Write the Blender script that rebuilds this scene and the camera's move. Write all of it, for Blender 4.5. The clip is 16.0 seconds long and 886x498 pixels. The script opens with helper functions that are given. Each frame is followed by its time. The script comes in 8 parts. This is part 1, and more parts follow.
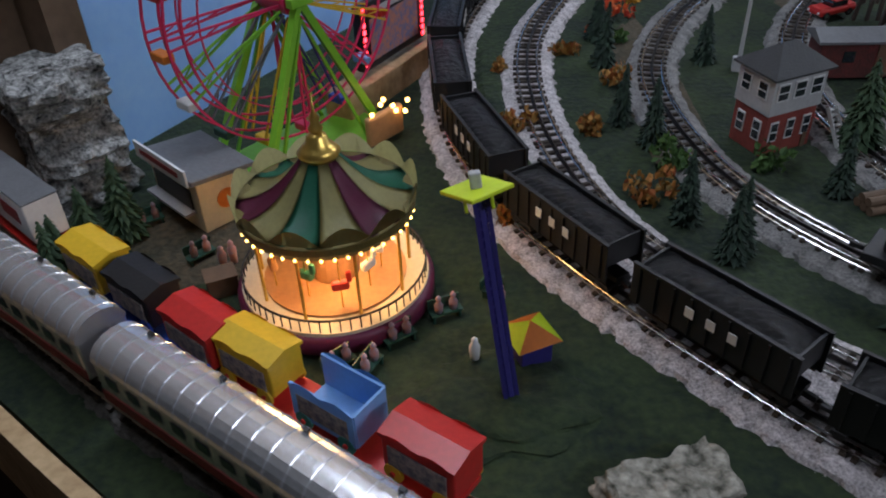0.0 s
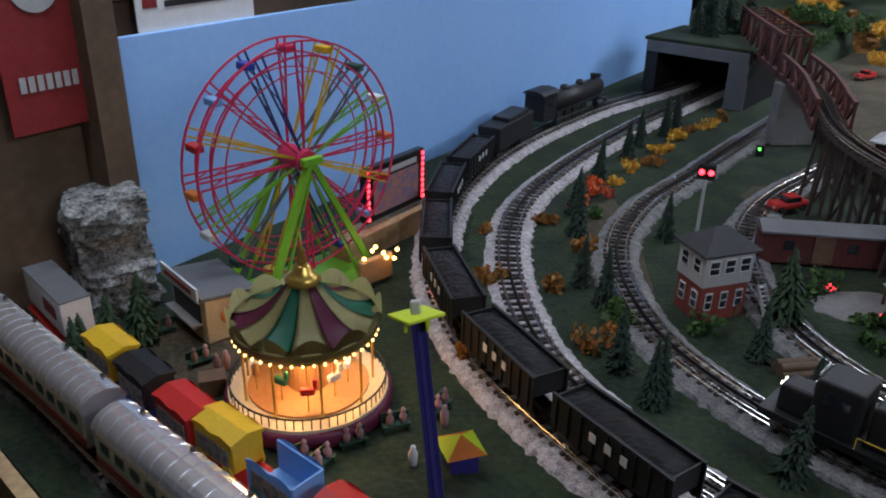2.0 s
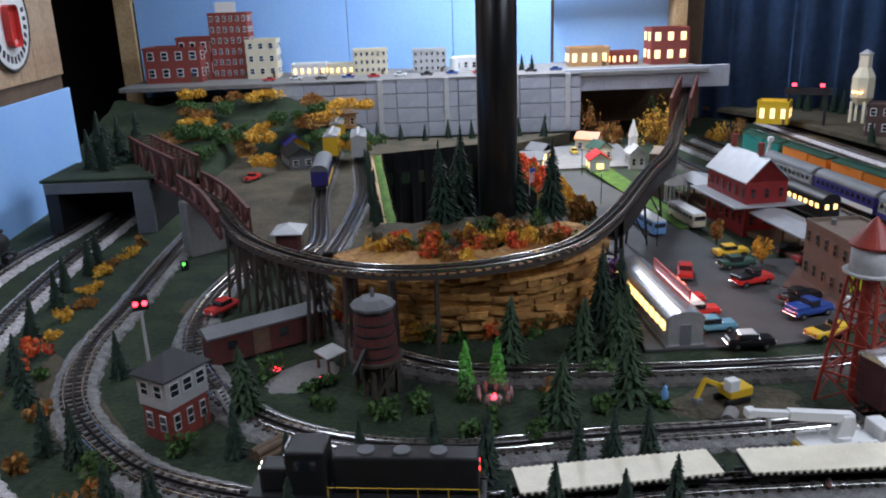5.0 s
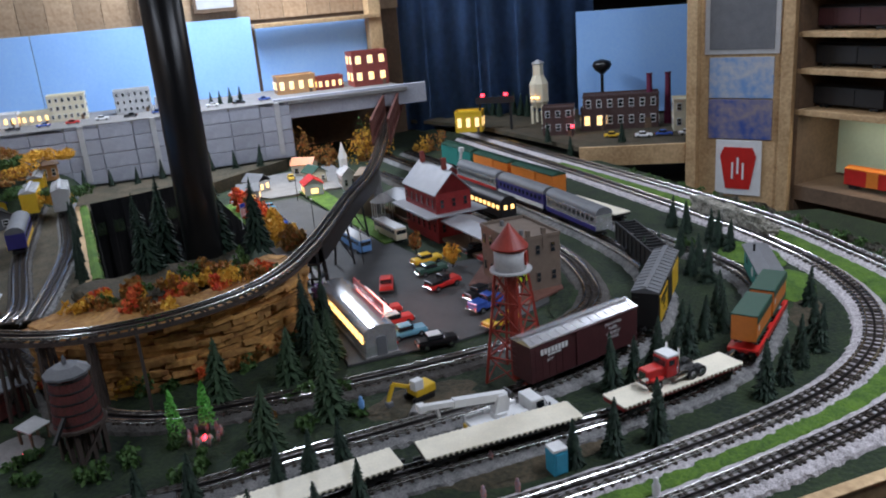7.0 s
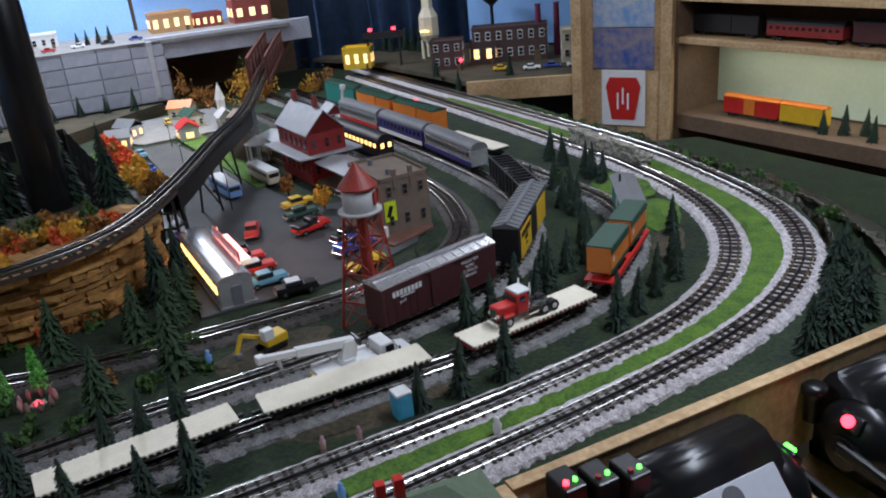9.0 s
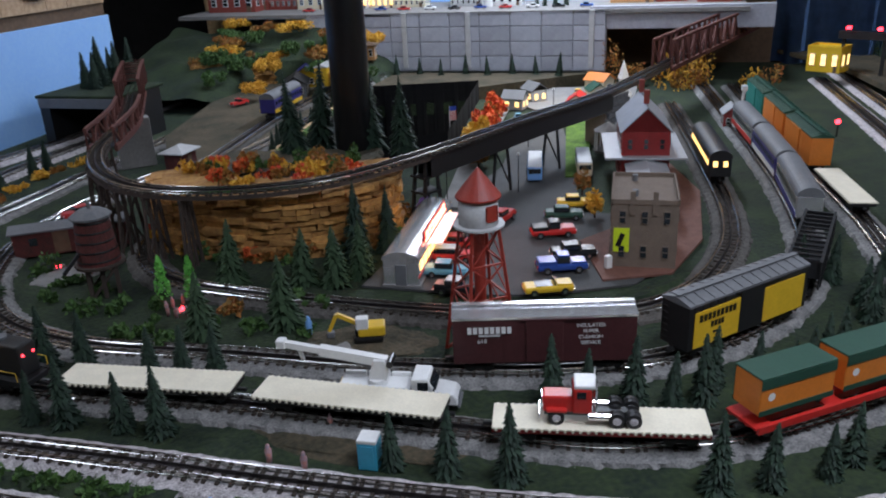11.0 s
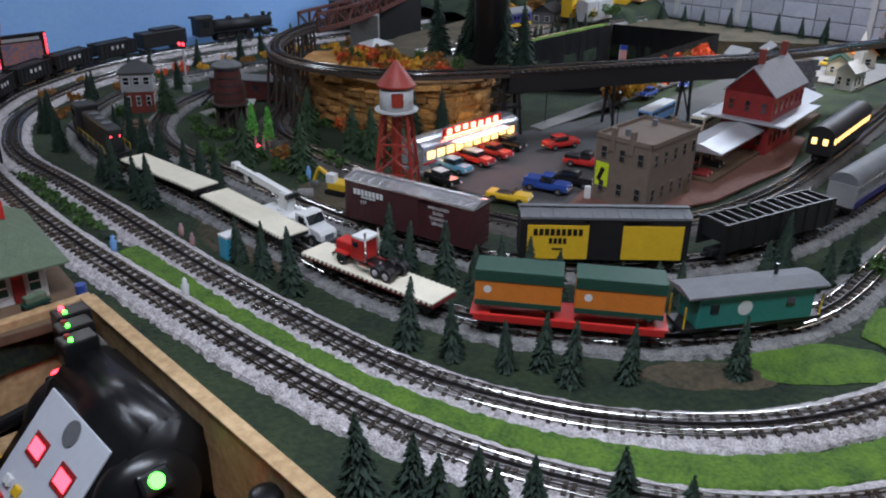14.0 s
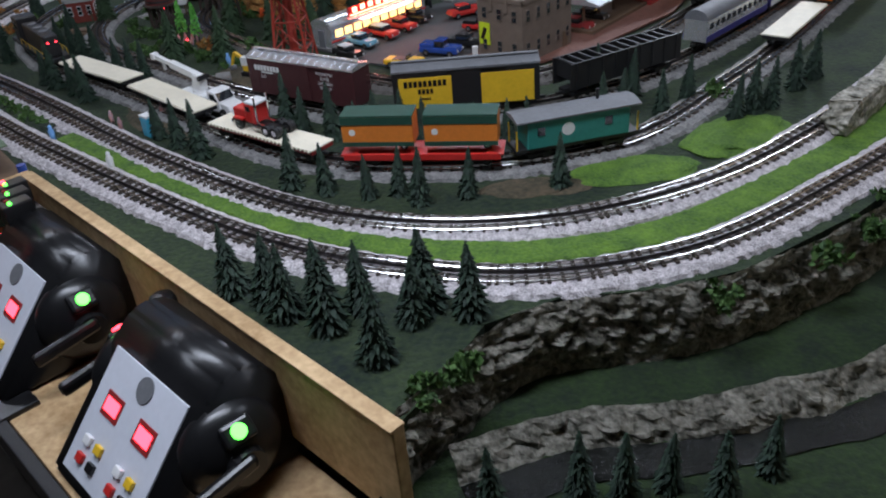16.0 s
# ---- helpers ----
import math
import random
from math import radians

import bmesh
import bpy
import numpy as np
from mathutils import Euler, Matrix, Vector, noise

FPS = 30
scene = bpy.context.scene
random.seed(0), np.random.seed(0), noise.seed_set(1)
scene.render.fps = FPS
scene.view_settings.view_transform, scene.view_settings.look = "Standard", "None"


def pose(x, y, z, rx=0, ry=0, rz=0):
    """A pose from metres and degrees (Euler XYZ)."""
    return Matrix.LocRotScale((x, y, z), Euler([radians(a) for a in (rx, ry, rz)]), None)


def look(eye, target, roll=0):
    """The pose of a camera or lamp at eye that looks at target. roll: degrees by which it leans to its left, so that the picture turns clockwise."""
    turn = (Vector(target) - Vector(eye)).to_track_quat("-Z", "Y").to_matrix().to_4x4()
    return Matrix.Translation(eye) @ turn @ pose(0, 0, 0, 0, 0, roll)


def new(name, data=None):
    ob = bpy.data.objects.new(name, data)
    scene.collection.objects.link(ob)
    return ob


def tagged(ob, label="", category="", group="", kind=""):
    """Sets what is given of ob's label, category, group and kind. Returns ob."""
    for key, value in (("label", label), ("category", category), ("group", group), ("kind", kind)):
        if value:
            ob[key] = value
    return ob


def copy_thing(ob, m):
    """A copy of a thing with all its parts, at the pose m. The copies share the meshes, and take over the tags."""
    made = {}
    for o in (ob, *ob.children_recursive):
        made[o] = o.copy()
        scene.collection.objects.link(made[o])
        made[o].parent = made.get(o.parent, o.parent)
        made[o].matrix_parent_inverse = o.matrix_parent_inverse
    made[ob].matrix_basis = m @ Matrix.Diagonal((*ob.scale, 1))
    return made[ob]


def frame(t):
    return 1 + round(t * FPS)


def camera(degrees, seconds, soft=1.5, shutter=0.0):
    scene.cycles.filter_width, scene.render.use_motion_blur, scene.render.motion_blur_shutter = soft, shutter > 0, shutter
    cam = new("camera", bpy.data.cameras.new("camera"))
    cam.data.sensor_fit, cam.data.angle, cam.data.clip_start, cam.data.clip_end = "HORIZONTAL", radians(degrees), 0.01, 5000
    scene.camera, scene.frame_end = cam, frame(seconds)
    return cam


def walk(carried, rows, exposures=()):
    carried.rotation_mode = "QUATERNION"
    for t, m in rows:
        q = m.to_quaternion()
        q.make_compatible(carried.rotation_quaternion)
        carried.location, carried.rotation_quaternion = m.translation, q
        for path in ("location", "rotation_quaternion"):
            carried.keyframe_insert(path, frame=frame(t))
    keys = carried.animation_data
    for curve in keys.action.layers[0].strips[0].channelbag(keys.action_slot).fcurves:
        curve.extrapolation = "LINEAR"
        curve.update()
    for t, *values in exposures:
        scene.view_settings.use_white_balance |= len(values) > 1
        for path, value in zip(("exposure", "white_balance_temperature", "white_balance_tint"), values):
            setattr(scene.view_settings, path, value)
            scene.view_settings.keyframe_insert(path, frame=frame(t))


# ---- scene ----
# camera: seconds, eye, heading, tilt, roll in degrees
cam = camera(58.0, 16.0, soft=2.0)
PATH = [
    (0, 0.545, -0.056, 1.476, -1.76, -36.81, -2.45),
    (0.5, 0.611, -0.184, 1.510, 2.49, -28.84, 1.10),
    (1, 0.620, -0.224, 1.530, 2.88, -23.74, 2.20),
    (1.5, 0.626, -0.223, 1.529, 1.19, -23.30, 2.77),
    (2, 0.631, -0.221, 1.532, 0.86, -25.07, 1.20),
    (2.5, 0.644, -0.222, 1.550, -8.36, -23.58, 0.49),
    (3, 0.625, -0.232, 1.551, -18.08, -16.93, 0.44),
    (3.5, 0.630, -0.225, 1.551, -24.90, -15.59, 0.05),
    (4, 0.623, -0.232, 1.552, -30.50, -16.18, -0.61),
    (6.5, 0.638, -0.467, 1.671, -52.25, -17.95, -4.22),
    (7, 0.641, -0.494, 1.664, -57.29, -17.73, -4.85),
    (7.5, 0.638, -0.517, 1.665, -62.08, -18.25, -5.02),
    (8, 0.618, -0.534, 1.667, -67.87, -19.81, -5.18),
    (10.5, 1.260, -0.799, 1.570, -35.92, -25.27, -4.37),
    (11, 1.436, -0.896, 1.576, -22.70, -21.62, -2.57),
    (11.5, 1.609, -0.920, 1.542, -13.96, -22.29, -1.95),
    (12, 1.767, -0.906, 1.548, -4.45, -25.68, -3.15),
    (12.5, 1.931, -0.961, 1.540, 4.09, -27.63, -0.22),
    (13, 2.014, -1.044, 1.546, 9.39, -23.48, 1.02),
    (13.5, 2.129, -1.179, 1.537, 12.71, -21.85, -0.36),
    (14, 2.242, -1.276, 1.534, 7.35, -24.71, 0.92),
    (14.5, 2.373, -1.322, 1.535, 10.15, -26.71, -0.72),
    (15, 2.515, -1.397, 1.535, 17.48, -29.25, -3.55),
    (15.5, 2.542, -1.452, 1.542, 15.94, -30.15, -3.34),
    (16, 2.513, -1.498, 1.543, 8.77, -31.79, -4.98),
]
walk(cam, [(t, pose(x, y, z, 90 + tilt, 0, head) @ pose(0, 0, 0, 0, 0, roll)) for t, x, y, z, head, tilt, roll in PATH],
     ((0, -0.12), (2.5, -0.03), (3.5, 0.22), (4.2, 0.18), (6.5, -0.10), (8, -0.12), (10.5, -0.12), (12, -0.08), (14, -0.02), (16, 0.0)))

# ---- light ----
world = bpy.data.worlds.new("room_dark")
scene.world = world
world.use_nodes = True
world.node_tree.nodes["Background"].inputs[0].default_value = (0.5, 0.6, 0.8, 1)
world.node_tree.nodes["Background"].inputs[1].default_value = 0.004


def ceiling_lamp(x, y, z, w, h, power, turn=0, colour=(1, 0.96, 0.9)):
    lamp = bpy.data.lights.new("tube_light", "AREA")
    lamp.shape, lamp.size, lamp.size_y, lamp.energy, lamp.color = "RECTANGLE", w, h, power, colour
    ob = new("tube_light", lamp)
    ob.matrix_world = pose(x, y, z, 0, 0, turn)
    return ob


ceiling_lamp(3.4, 2.3, 2.36, 1.2, 0.2, 50, 51, (0.74, 0.83, 1.0))
ceiling_lamp(1.95, 2.40, 2.36, 1.2, 0.2, 12, 51, (0.74, 0.83, 1.0))
ceiling_lamp(2.15, -0.75, 2.36, 1.2, 0.2, 29, 20, (0.77, 0.84, 1.0))
ceiling_lamp(0.38, 0.86, 2.36, 1.2, 0.2, 13, 55, (0.76, 0.84, 1.0))
ceiling_lamp(3.9, 0.3, 2.36, 1.2, 0.2, 11, 60, (0.77, 0.84, 1.0))


# ---- materials ----
def mat(name, colour, rough=0.7, metal=0.0, vary=0.25, scale=30.0, bump=0.15, second=None, fine=6.0, each=0.0, glow=0.0, coat=0.0, island=0.0):
    m = bpy.data.materials.new(name)
    m.use_nodes = True
    nt = m.node_tree
    n, l = nt.nodes, nt.links
    b = n["Principled BSDF"]
    tc = n.new("ShaderNodeTexCoord")
    big, small = n.new("ShaderNodeTexNoise"), n.new("ShaderNodeTexNoise")
    big.inputs["Scale"].default_value, small.inputs["Scale"].default_value = scale, scale * fine
    big.inputs["Detail"].default_value, small.inputs["Detail"].default_value = 4, 6
    for t in (big, small):
        l.new(tc.outputs["Object"], t.inputs["Vector"])
    mix = n.new("ShaderNodeMix")
    mix.data_type = "RGBA"
    dark = second or tuple(c * (1 - vary) for c in colour)
    mix.inputs["A"].default_value, mix.inputs["B"].default_value = (*dark, 1), (*colour, 1)
    add = n.new("ShaderNodeMath")
    add.operation = "ADD"
    half = n.new("ShaderNodeMapRange")
    half.inputs["From Min"].default_value, half.inputs["From Max"].default_value = 0.7, 1.3
    l.new(big.outputs["Fac"], add.inputs[0])
    l.new(small.outputs["Fac"], add.inputs[1])
    l.new(add.outputs[0], half.inputs["Value"])
    l.new(half.outputs[0], mix.inputs["Factor"])
    out = mix.outputs["Result"]
    if each or island:
        info = n.new("ShaderNodeNewGeometry") if island else n.new("ShaderNodeObjectInfo")
        hsv = n.new("ShaderNodeHueSaturation")
        rng = n.new("ShaderNodeMapRange")
        amount = island or each
        rng.inputs["To Min"].default_value, rng.inputs["To Max"].default_value = 1 - amount, 1 + amount
        l.new(info.outputs["Random Per Island" if island else "Random"], rng.inputs["Value"])
        l.new(rng.outputs[0], hsv.inputs["Value"])
        l.new(out, hsv.inputs["Color"])
        out = hsv.outputs["Color"]
    l.new(out, b.inputs["Base Color"])
    b.inputs["Roughness"].default_value, b.inputs["Metallic"].default_value = rough, metal
    b.inputs["Coat Weight"].default_value = coat
    if bump:
        bp = n.new("ShaderNodeBump")
        bp.inputs["Strength"].default_value, bp.inputs["Distance"].default_value = bump, 0.003
        l.new(small.outputs["Fac"], bp.inputs["Height"])
        l.new(bp.outputs["Normal"], b.inputs["Normal"])
    if glow:
        b.inputs["Emission Color"].default_value = (*colour, 1)
        b.inputs["Emission Strength"].default_value = glow
    return m


def leafmat(name, a, b2, c2):
    """Foliage in three colours, one for each leaf."""
    m = mat(name, a, 0.75, 0, 0.3, 40, 0.0)
    nt = m.node_tree
    n, l = nt.nodes, nt.links
    geo, ramp = n.new("ShaderNodeNewGeometry"), n.new("ShaderNodeValToRGB")
    e = ramp.color_ramp.elements
    e[0].color, e[1].color = (*a, 1), (*c2, 1)
    e.new(0.5).color = (*b2, 1)
    l.new(geo.outputs["Random Per Island"], ramp.inputs["Fac"])
    l.new(ramp.outputs["Color"], n["Principled BSDF"].inputs["Base Color"])
    return m


def glassmat(name, colour, rough=0.05):
    m = mat(name, colour, rough, 0, 0.1, 5, 0)
    m.node_tree.nodes["Principled BSDF"].inputs["Specular IOR Level"].default_value = 0.9
    return m


TURF = mat("turf", (0.028, 0.046, 0.015), 0.95, 0, 0.5, 11, 1.0, (0.003, 0.010, 0.007), 9)
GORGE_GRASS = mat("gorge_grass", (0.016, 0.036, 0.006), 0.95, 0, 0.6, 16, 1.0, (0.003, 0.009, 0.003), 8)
DIRT = mat("dirt", (0.10, 0.075, 0.045), 0.95, 0, 0.4, 12, 1.0, (0.025, 0.026, 0.014), 10)
LAWN = mat("lawn", (0.115, 0.215, 0.022), 0.95, 0, 0.5, 22, 1.0, (0.03, 0.075, 0.012), 9)
WHITE_BALLAST = mat("white_ballast", (0.72, 0.67, 0.68), 0.9, 0, 0.6, 90, 1.0, (0.22, 0.2, 0.2), 4, island=0.3)
GREY_BALLAST = mat("grey_ballast", (0.3, 0.29, 0.28), 0.9, 0, 0.6, 60, 1.0, (0.1, 0.1, 0.1), 5, island=0.3)
DARK_BALLAST = mat("dark_ballast", (0.12, 0.11, 0.1), 0.9, 0, 0.6, 50, 1.0, (0.05, 0.045, 0.04), 5, island=0.3)
TIE = mat("tie_wood", (0.06, 0.045, 0.035), 0.8, 0, 0.4, 90, 0.3, each=0.3)
STEEL = mat("rail_steel", (0.62, 0.6, 0.57), 0.22, 1.0, 0.3, 25, 0.05)
BLACK_RAIL = mat("centre_rail", (0.05, 0.045, 0.045), 0.35, 0.8, 0.3, 25, 0.05)
SKY_BOARD = mat("sky_paint", (0.28, 0.52, 0.95), 0.55, 0, 0.15, 3, 0.1, (0.34, 0.59, 0.97), 25)
PANEL = mat("wood_panelling", (0.55, 0.40, 0.26), 0.4, 0, 0.4, 5, 0.15, (0.33, 0.21, 0.12), 12, each=0.15)
PINE = mat("pine_board", (0.66, 0.46, 0.25), 0.6, 0, 0.35, 8, 0.15, (0.36, 0.22, 0.1), 10)
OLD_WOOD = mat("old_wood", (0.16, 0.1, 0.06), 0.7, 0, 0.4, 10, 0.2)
FLOOR_M = mat("floor_vinyl", (0.12, 0.1, 0.08), 0.6, 0, 0.3, 5, 0.1)
CEIL_M = mat("ceiling_paint", (0.2, 0.19, 0.18), 0.9, 0, 0.2, 6, 0.2)
WALL_DARK = mat("dark_wall", (0.08, 0.075, 0.07), 0.9, 0, 0.3, 4, 0.2)
CURTAIN = mat("curtain_cloth", (0.17, 0.33, 0.66), 0.9, 0, 0.35, 5, 0.3)
# cloth of the hatch skirt, and the darkness inside the tunnel
BLACK_CLOTH_AND_SHADE = mat("black_cloth_and_shade", (0.012, 0.012, 0.014), 0.9, 0, 0.4, 8, 0.3)
ROCK = mat("golden_rock", (0.56, 0.3, 0.085), 0.85, 0, 0.5, 18, 0.9, (0.24, 0.1, 0.03), 5, island=0.35)
GREY_ROCK = mat("grey_rock", (0.5, 0.48, 0.43), 0.85, 0, 0.6, 14, 1.0, (0.1, 0.095, 0.08), 6, island=0.2)
DARK_ROCK = mat("mossy_rock", (0.46, 0.43, 0.36), 0.8, 0, 0.6, 45, 1.0, (0.035, 0.036, 0.022), 3)
SNOW_ROCK = mat("snow_rock", (0.50, 0.50, 0.48), 0.9, 0, 0.6, 75, 1.0, (0.004, 0.006, 0.006), 3.0)
OLD_RED = mat("weathered_red_wood", (0.13, 0.025, 0.022), 0.75, 0, 0.5, 60, 0.4, (0.05, 0.018, 0.015), 5)
STONE_WALL = mat("moulded_stone", (0.40, 0.41, 0.46), 0.85, 0, 0.3, 14, 0.5, (0.31, 0.32, 0.37), 6, each=0.12)
CONCRETE = mat("concrete", (0.24, 0.23, 0.22), 0.85, 0, 0.3, 20, 0.4)
ASPHALT = mat("asphalt", (0.075, 0.075, 0.075), 0.8, 0, 0.4, 12, 0.5, (0.045, 0.045, 0.045), 25)
PAVING = mat("brick_paving", (0.2, 0.085, 0.06), 0.8, 0, 0.4, 60, 0.5)
NEEDLES = leafmat("needles", (0.006, 0.02, 0.011), (0.01, 0.03, 0.016), (0.016, 0.042, 0.02))
NEEDLES_L = leafmat("light_needles", (0.016, 0.042, 0.016), (0.026, 0.058, 0.02), (0.034, 0.068, 0.028))
LIME = leafmat("lime_leaves", (0.1, 0.4, 0.06), (0.16, 0.5, 0.08), (0.2, 0.6, 0.12))
AUTUMN = leafmat("autumn_leaves", (0.30, 0.075, 0.015), (0.36, 0.17, 0.03), (0.13, 0.085, 0.02))
RED_LEAF = leafmat("red_leaves", (0.6, 0.05, 0.02), (0.75, 0.16, 0.03), (0.5, 0.03, 0.02))
GOLD_LEAF = leafmat("gold_leaves", (0.7, 0.4, 0.04), (0.6, 0.3, 0.03), (0.8, 0.5, 0.06))
GREEN_LEAF = leafmat("green_leaves", (0.04, 0.1, 0.02), (0.07, 0.14, 0.03), (0.03, 0.07, 0.02))
PURPLE_LEAF = leafmat("purple_leaves", (0.22, 0.1, 0.4), (0.3, 0.16, 0.5), (0.18, 0.08, 0.3))
BARK = mat("bark", (0.06, 0.04, 0.025), 0.9, 0, 0.4, 60, 0.5)
BLACK = mat("black_plastic", (0.012, 0.012, 0.013), 0.3, 0, 0.3, 30, 0.05)
BLACK_MATT = mat("black_paint", (0.015, 0.015, 0.016), 0.5, 0, 0.3, 40, 0.1)
COAL = mat("coal", (0.02, 0.02, 0.022), 0.35, 0, 0.6, 200, 1.0)
SILVER = mat("silver_paint", (0.9, 0.9, 0.92), 0.25, 0.78, 0.15, 20, 0.05)
CHROME = mat("chrome", (0.8, 0.8, 0.8), 0.1, 1, 0.1, 10, 0)
GREY = mat("grey_paint", (0.16, 0.165, 0.175), 0.6, 0, 0.25, 30, 0.15)
LIGHT_GREY = mat("light_grey_paint", (0.5, 0.5, 0.5), 0.5, 0, 0.2, 30, 0.1)
WHITE = mat("white_paint", (0.8, 0.8, 0.79), 0.4, 0, 0.12, 30, 0.05)
CREAM = mat("cream_paint", (0.75, 0.68, 0.5), 0.5, 0, 0.15, 30, 0.1)
DARK_ROOF = mat("dark_slate_roof", (0.045, 0.047, 0.05), 0.7, 0, 0.3, 60, 0.4)
TOWER_RED = mat("tower_red_paint", (0.33, 0.035, 0.02), 0.5, 0, 0.3, 40, 0.1)
RED = mat("red_paint", (0.6, 0.03, 0.025), 0.35, 0, 0.2, 30, 0.05)
DARK_RED = mat("dark_red_paint", (0.3, 0.025, 0.025), 0.5, 0, 0.3, 40, 0.15)
BRICK_RED = mat("brick_red", (0.3, 0.06, 0.045), 0.8, 0, 0.35, 90, 0.4)
TUSCAN = mat("boxcar_brown", (0.075, 0.022, 0.024), 0.5, 0, 0.25, 30, 0.1)
BROWN_STONE = mat("brown_stucco", (0.2, 0.15, 0.115), 0.85, 0, 0.25, 50, 0.4)
BRIDGE_RED = mat("rusty_girder", (0.14, 0.045, 0.035), 0.65, 0.2, 0.4, 50, 0.3)
TRESTLE_M = mat("trestle_wood", (0.07, 0.05, 0.04), 0.8, 0, 0.4, 60, 0.3)
ORANGE = mat("orange_paint", (0.75, 0.22, 0.03), 0.45, 0, 0.15, 30, 0.05)
YELLOW = mat("yellow_paint", (0.8, 0.5, 0.03), 0.4, 0, 0.15, 30, 0.05)
NEON_YELLOW = mat("acid_yellow", (0.65, 0.8, 0.03), 0.4, 0, 0.12, 30, 0.05)
LIME_GREEN = mat("lime_green_plastic", (0.22, 0.55, 0.04), 0.35, 0, 0.15, 30, 0.05)
GREEN = mat("green_paint", (0.018, 0.07, 0.045), 0.5, 0, 0.2, 30, 0.1)
TEAL = mat("teal_paint", (0.03, 0.24, 0.2), 0.5, 0, 0.2, 30, 0.1)
MOSS_ROOF = mat("green_shingles", (0.14, 0.19, 0.12), 0.85, 0, 0.3, 60, 0.5)
BLUE = mat("blue_paint", (0.03, 0.08, 0.5), 0.35, 0, 0.2, 30, 0.05)
NAVY = mat("navy_paint", (0.04, 0.035, 0.2), 0.4, 0, 0.2, 30, 0.05)
SKY_BLUE = mat("light_blue_paint", (0.2, 0.42, 0.8), 0.4, 0, 0.15, 30, 0.05)
TURQ = mat("turquoise_plastic", (0.05, 0.38, 0.55), 0.45, 0, 0.15, 30, 0.05)
PINK = mat("hot_pink_plastic", (0.75, 0.03, 0.12), 0.35, 0, 0.12, 30, 0.05)
BURGUNDY = mat("burgundy_paint", (0.16, 0.02, 0.06), 0.45, 0, 0.2, 30, 0.1)
SEA_GREEN = mat("carousel_green", (0.03, 0.2, 0.12), 0.45, 0, 0.2, 30, 0.1)
PALE_GREEN = mat("pale_green_paint", (0.3, 0.32, 0.1), 0.5, 0, 0.2, 30, 0.1)
GOLD = mat("gold_paint", (0.75, 0.5, 0.12), 0.3, 0.8, 0.2, 30, 0.05)
TAN = mat("tan_wood", (0.55, 0.3, 0.13), 0.6, 0, 0.25, 20, 0.1)
DECK_WOOD = mat("maple_deck", (0.85, 0.78, 0.62), 0.6, 0, 0.15, 40, 0.1)
GLASS_DARK = glassmat("dark_glass", (0.02, 0.025, 0.03))
TIN = mat("tin_roof", (0.42, 0.43, 0.45), 0.45, 0.3, 0.2, 40, 0.2)
WARM_GLOW = mat("warm_bulb", (1.0, 0.55, 0.15), 0.5, 0, 0.05, 5, 0, glow=9)
WHITE_GLOW = mat("white_bulb", (1.0, 0.95, 0.85), 0.5, 0, 0.05, 5, 0, glow=10)
RED_GLOW = mat("red_lamp", (1.0, 0.03, 0.05), 0.5, 0, 0.05, 5, 0, glow=9)
GREEN_GLOW = mat("green_lamp", (0.1, 1.0, 0.08), 0.5, 0, 0.05, 5, 0, glow=5)
WINDOW_GLOW = mat("lit_window", (1.0, 0.6, 0.2), 0.4, 0, 0.3, 60, 0, glow=3)
NEON = mat("neon_tube", (1.0, 0.16, 0.1), 0.5, 0, 0.05, 5, 0, glow=12)
FIGURE = mat("figure_paint", (0.3, 0.28, 0.35), 0.6, 0, 0.6, 90, 0.1, (0.5, 0.2, 0.15), 2, each=0.4)


# ---- mesh helpers ----
def bx(bm, cx, cy, cz, sx, sy, sz, bev=0.0, turn=None):
    m = Matrix.Translation((cx, cy, cz)) @ (turn or Matrix()) @ Matrix.Diagonal((sx, sy, sz, 1))
    v = bmesh.ops.create_cube(bm, size=1, matrix=m)["verts"]
    if bev:
        e = list({e for w in v for e in w.link_edges})
        bmesh.ops.bevel(bm, geom=e, offset=bev, segments=2, affect="EDGES", profile=0.5)
    return bm


def box(cx, cy, cz, sx, sy, sz, bev=0.0, turn=None):
    return bx(bmesh.new(), cx, cy, cz, sx, sy, sz, bev, turn)


def cy(bm, x, y, z, r1, r2, h, seg=16, axis="z"):
    """A cone frustum from its base centre along an axis."""
    t = {"z": Matrix(), "x": pose(0, 0, 0, 0, 90, 0), "y": pose(0, 0, 0, -90, 0, 0)}[axis]
    m = Matrix.Translation((x, y, z)) @ t @ Matrix.Translation((0, 0, h / 2))
    bmesh.ops.create_cone(bm, cap_ends=True, segments=seg, radius1=r1, radius2=r2, depth=h, matrix=m)
    return bm


def cyl(x, y, z, r1, r2, h, seg=16, axis="z"):
    return cy(bmesh.new(), x, y, z, r1, r2, h, seg, axis)


def beam(bm, a, b, w, d=None):
    """A square bar from a to b."""
    a, b = Vector(a), Vector(b)
    q = (b - a).to_track_quat("Z", "Y").to_matrix().to_4x4()
    m = Matrix.Translation((a + b) / 2) @ q @ Matrix.Diagonal((w, d or w, (b - a).length, 1))
    bmesh.ops.create_cube(bm, size=1, matrix=m)
    return bm


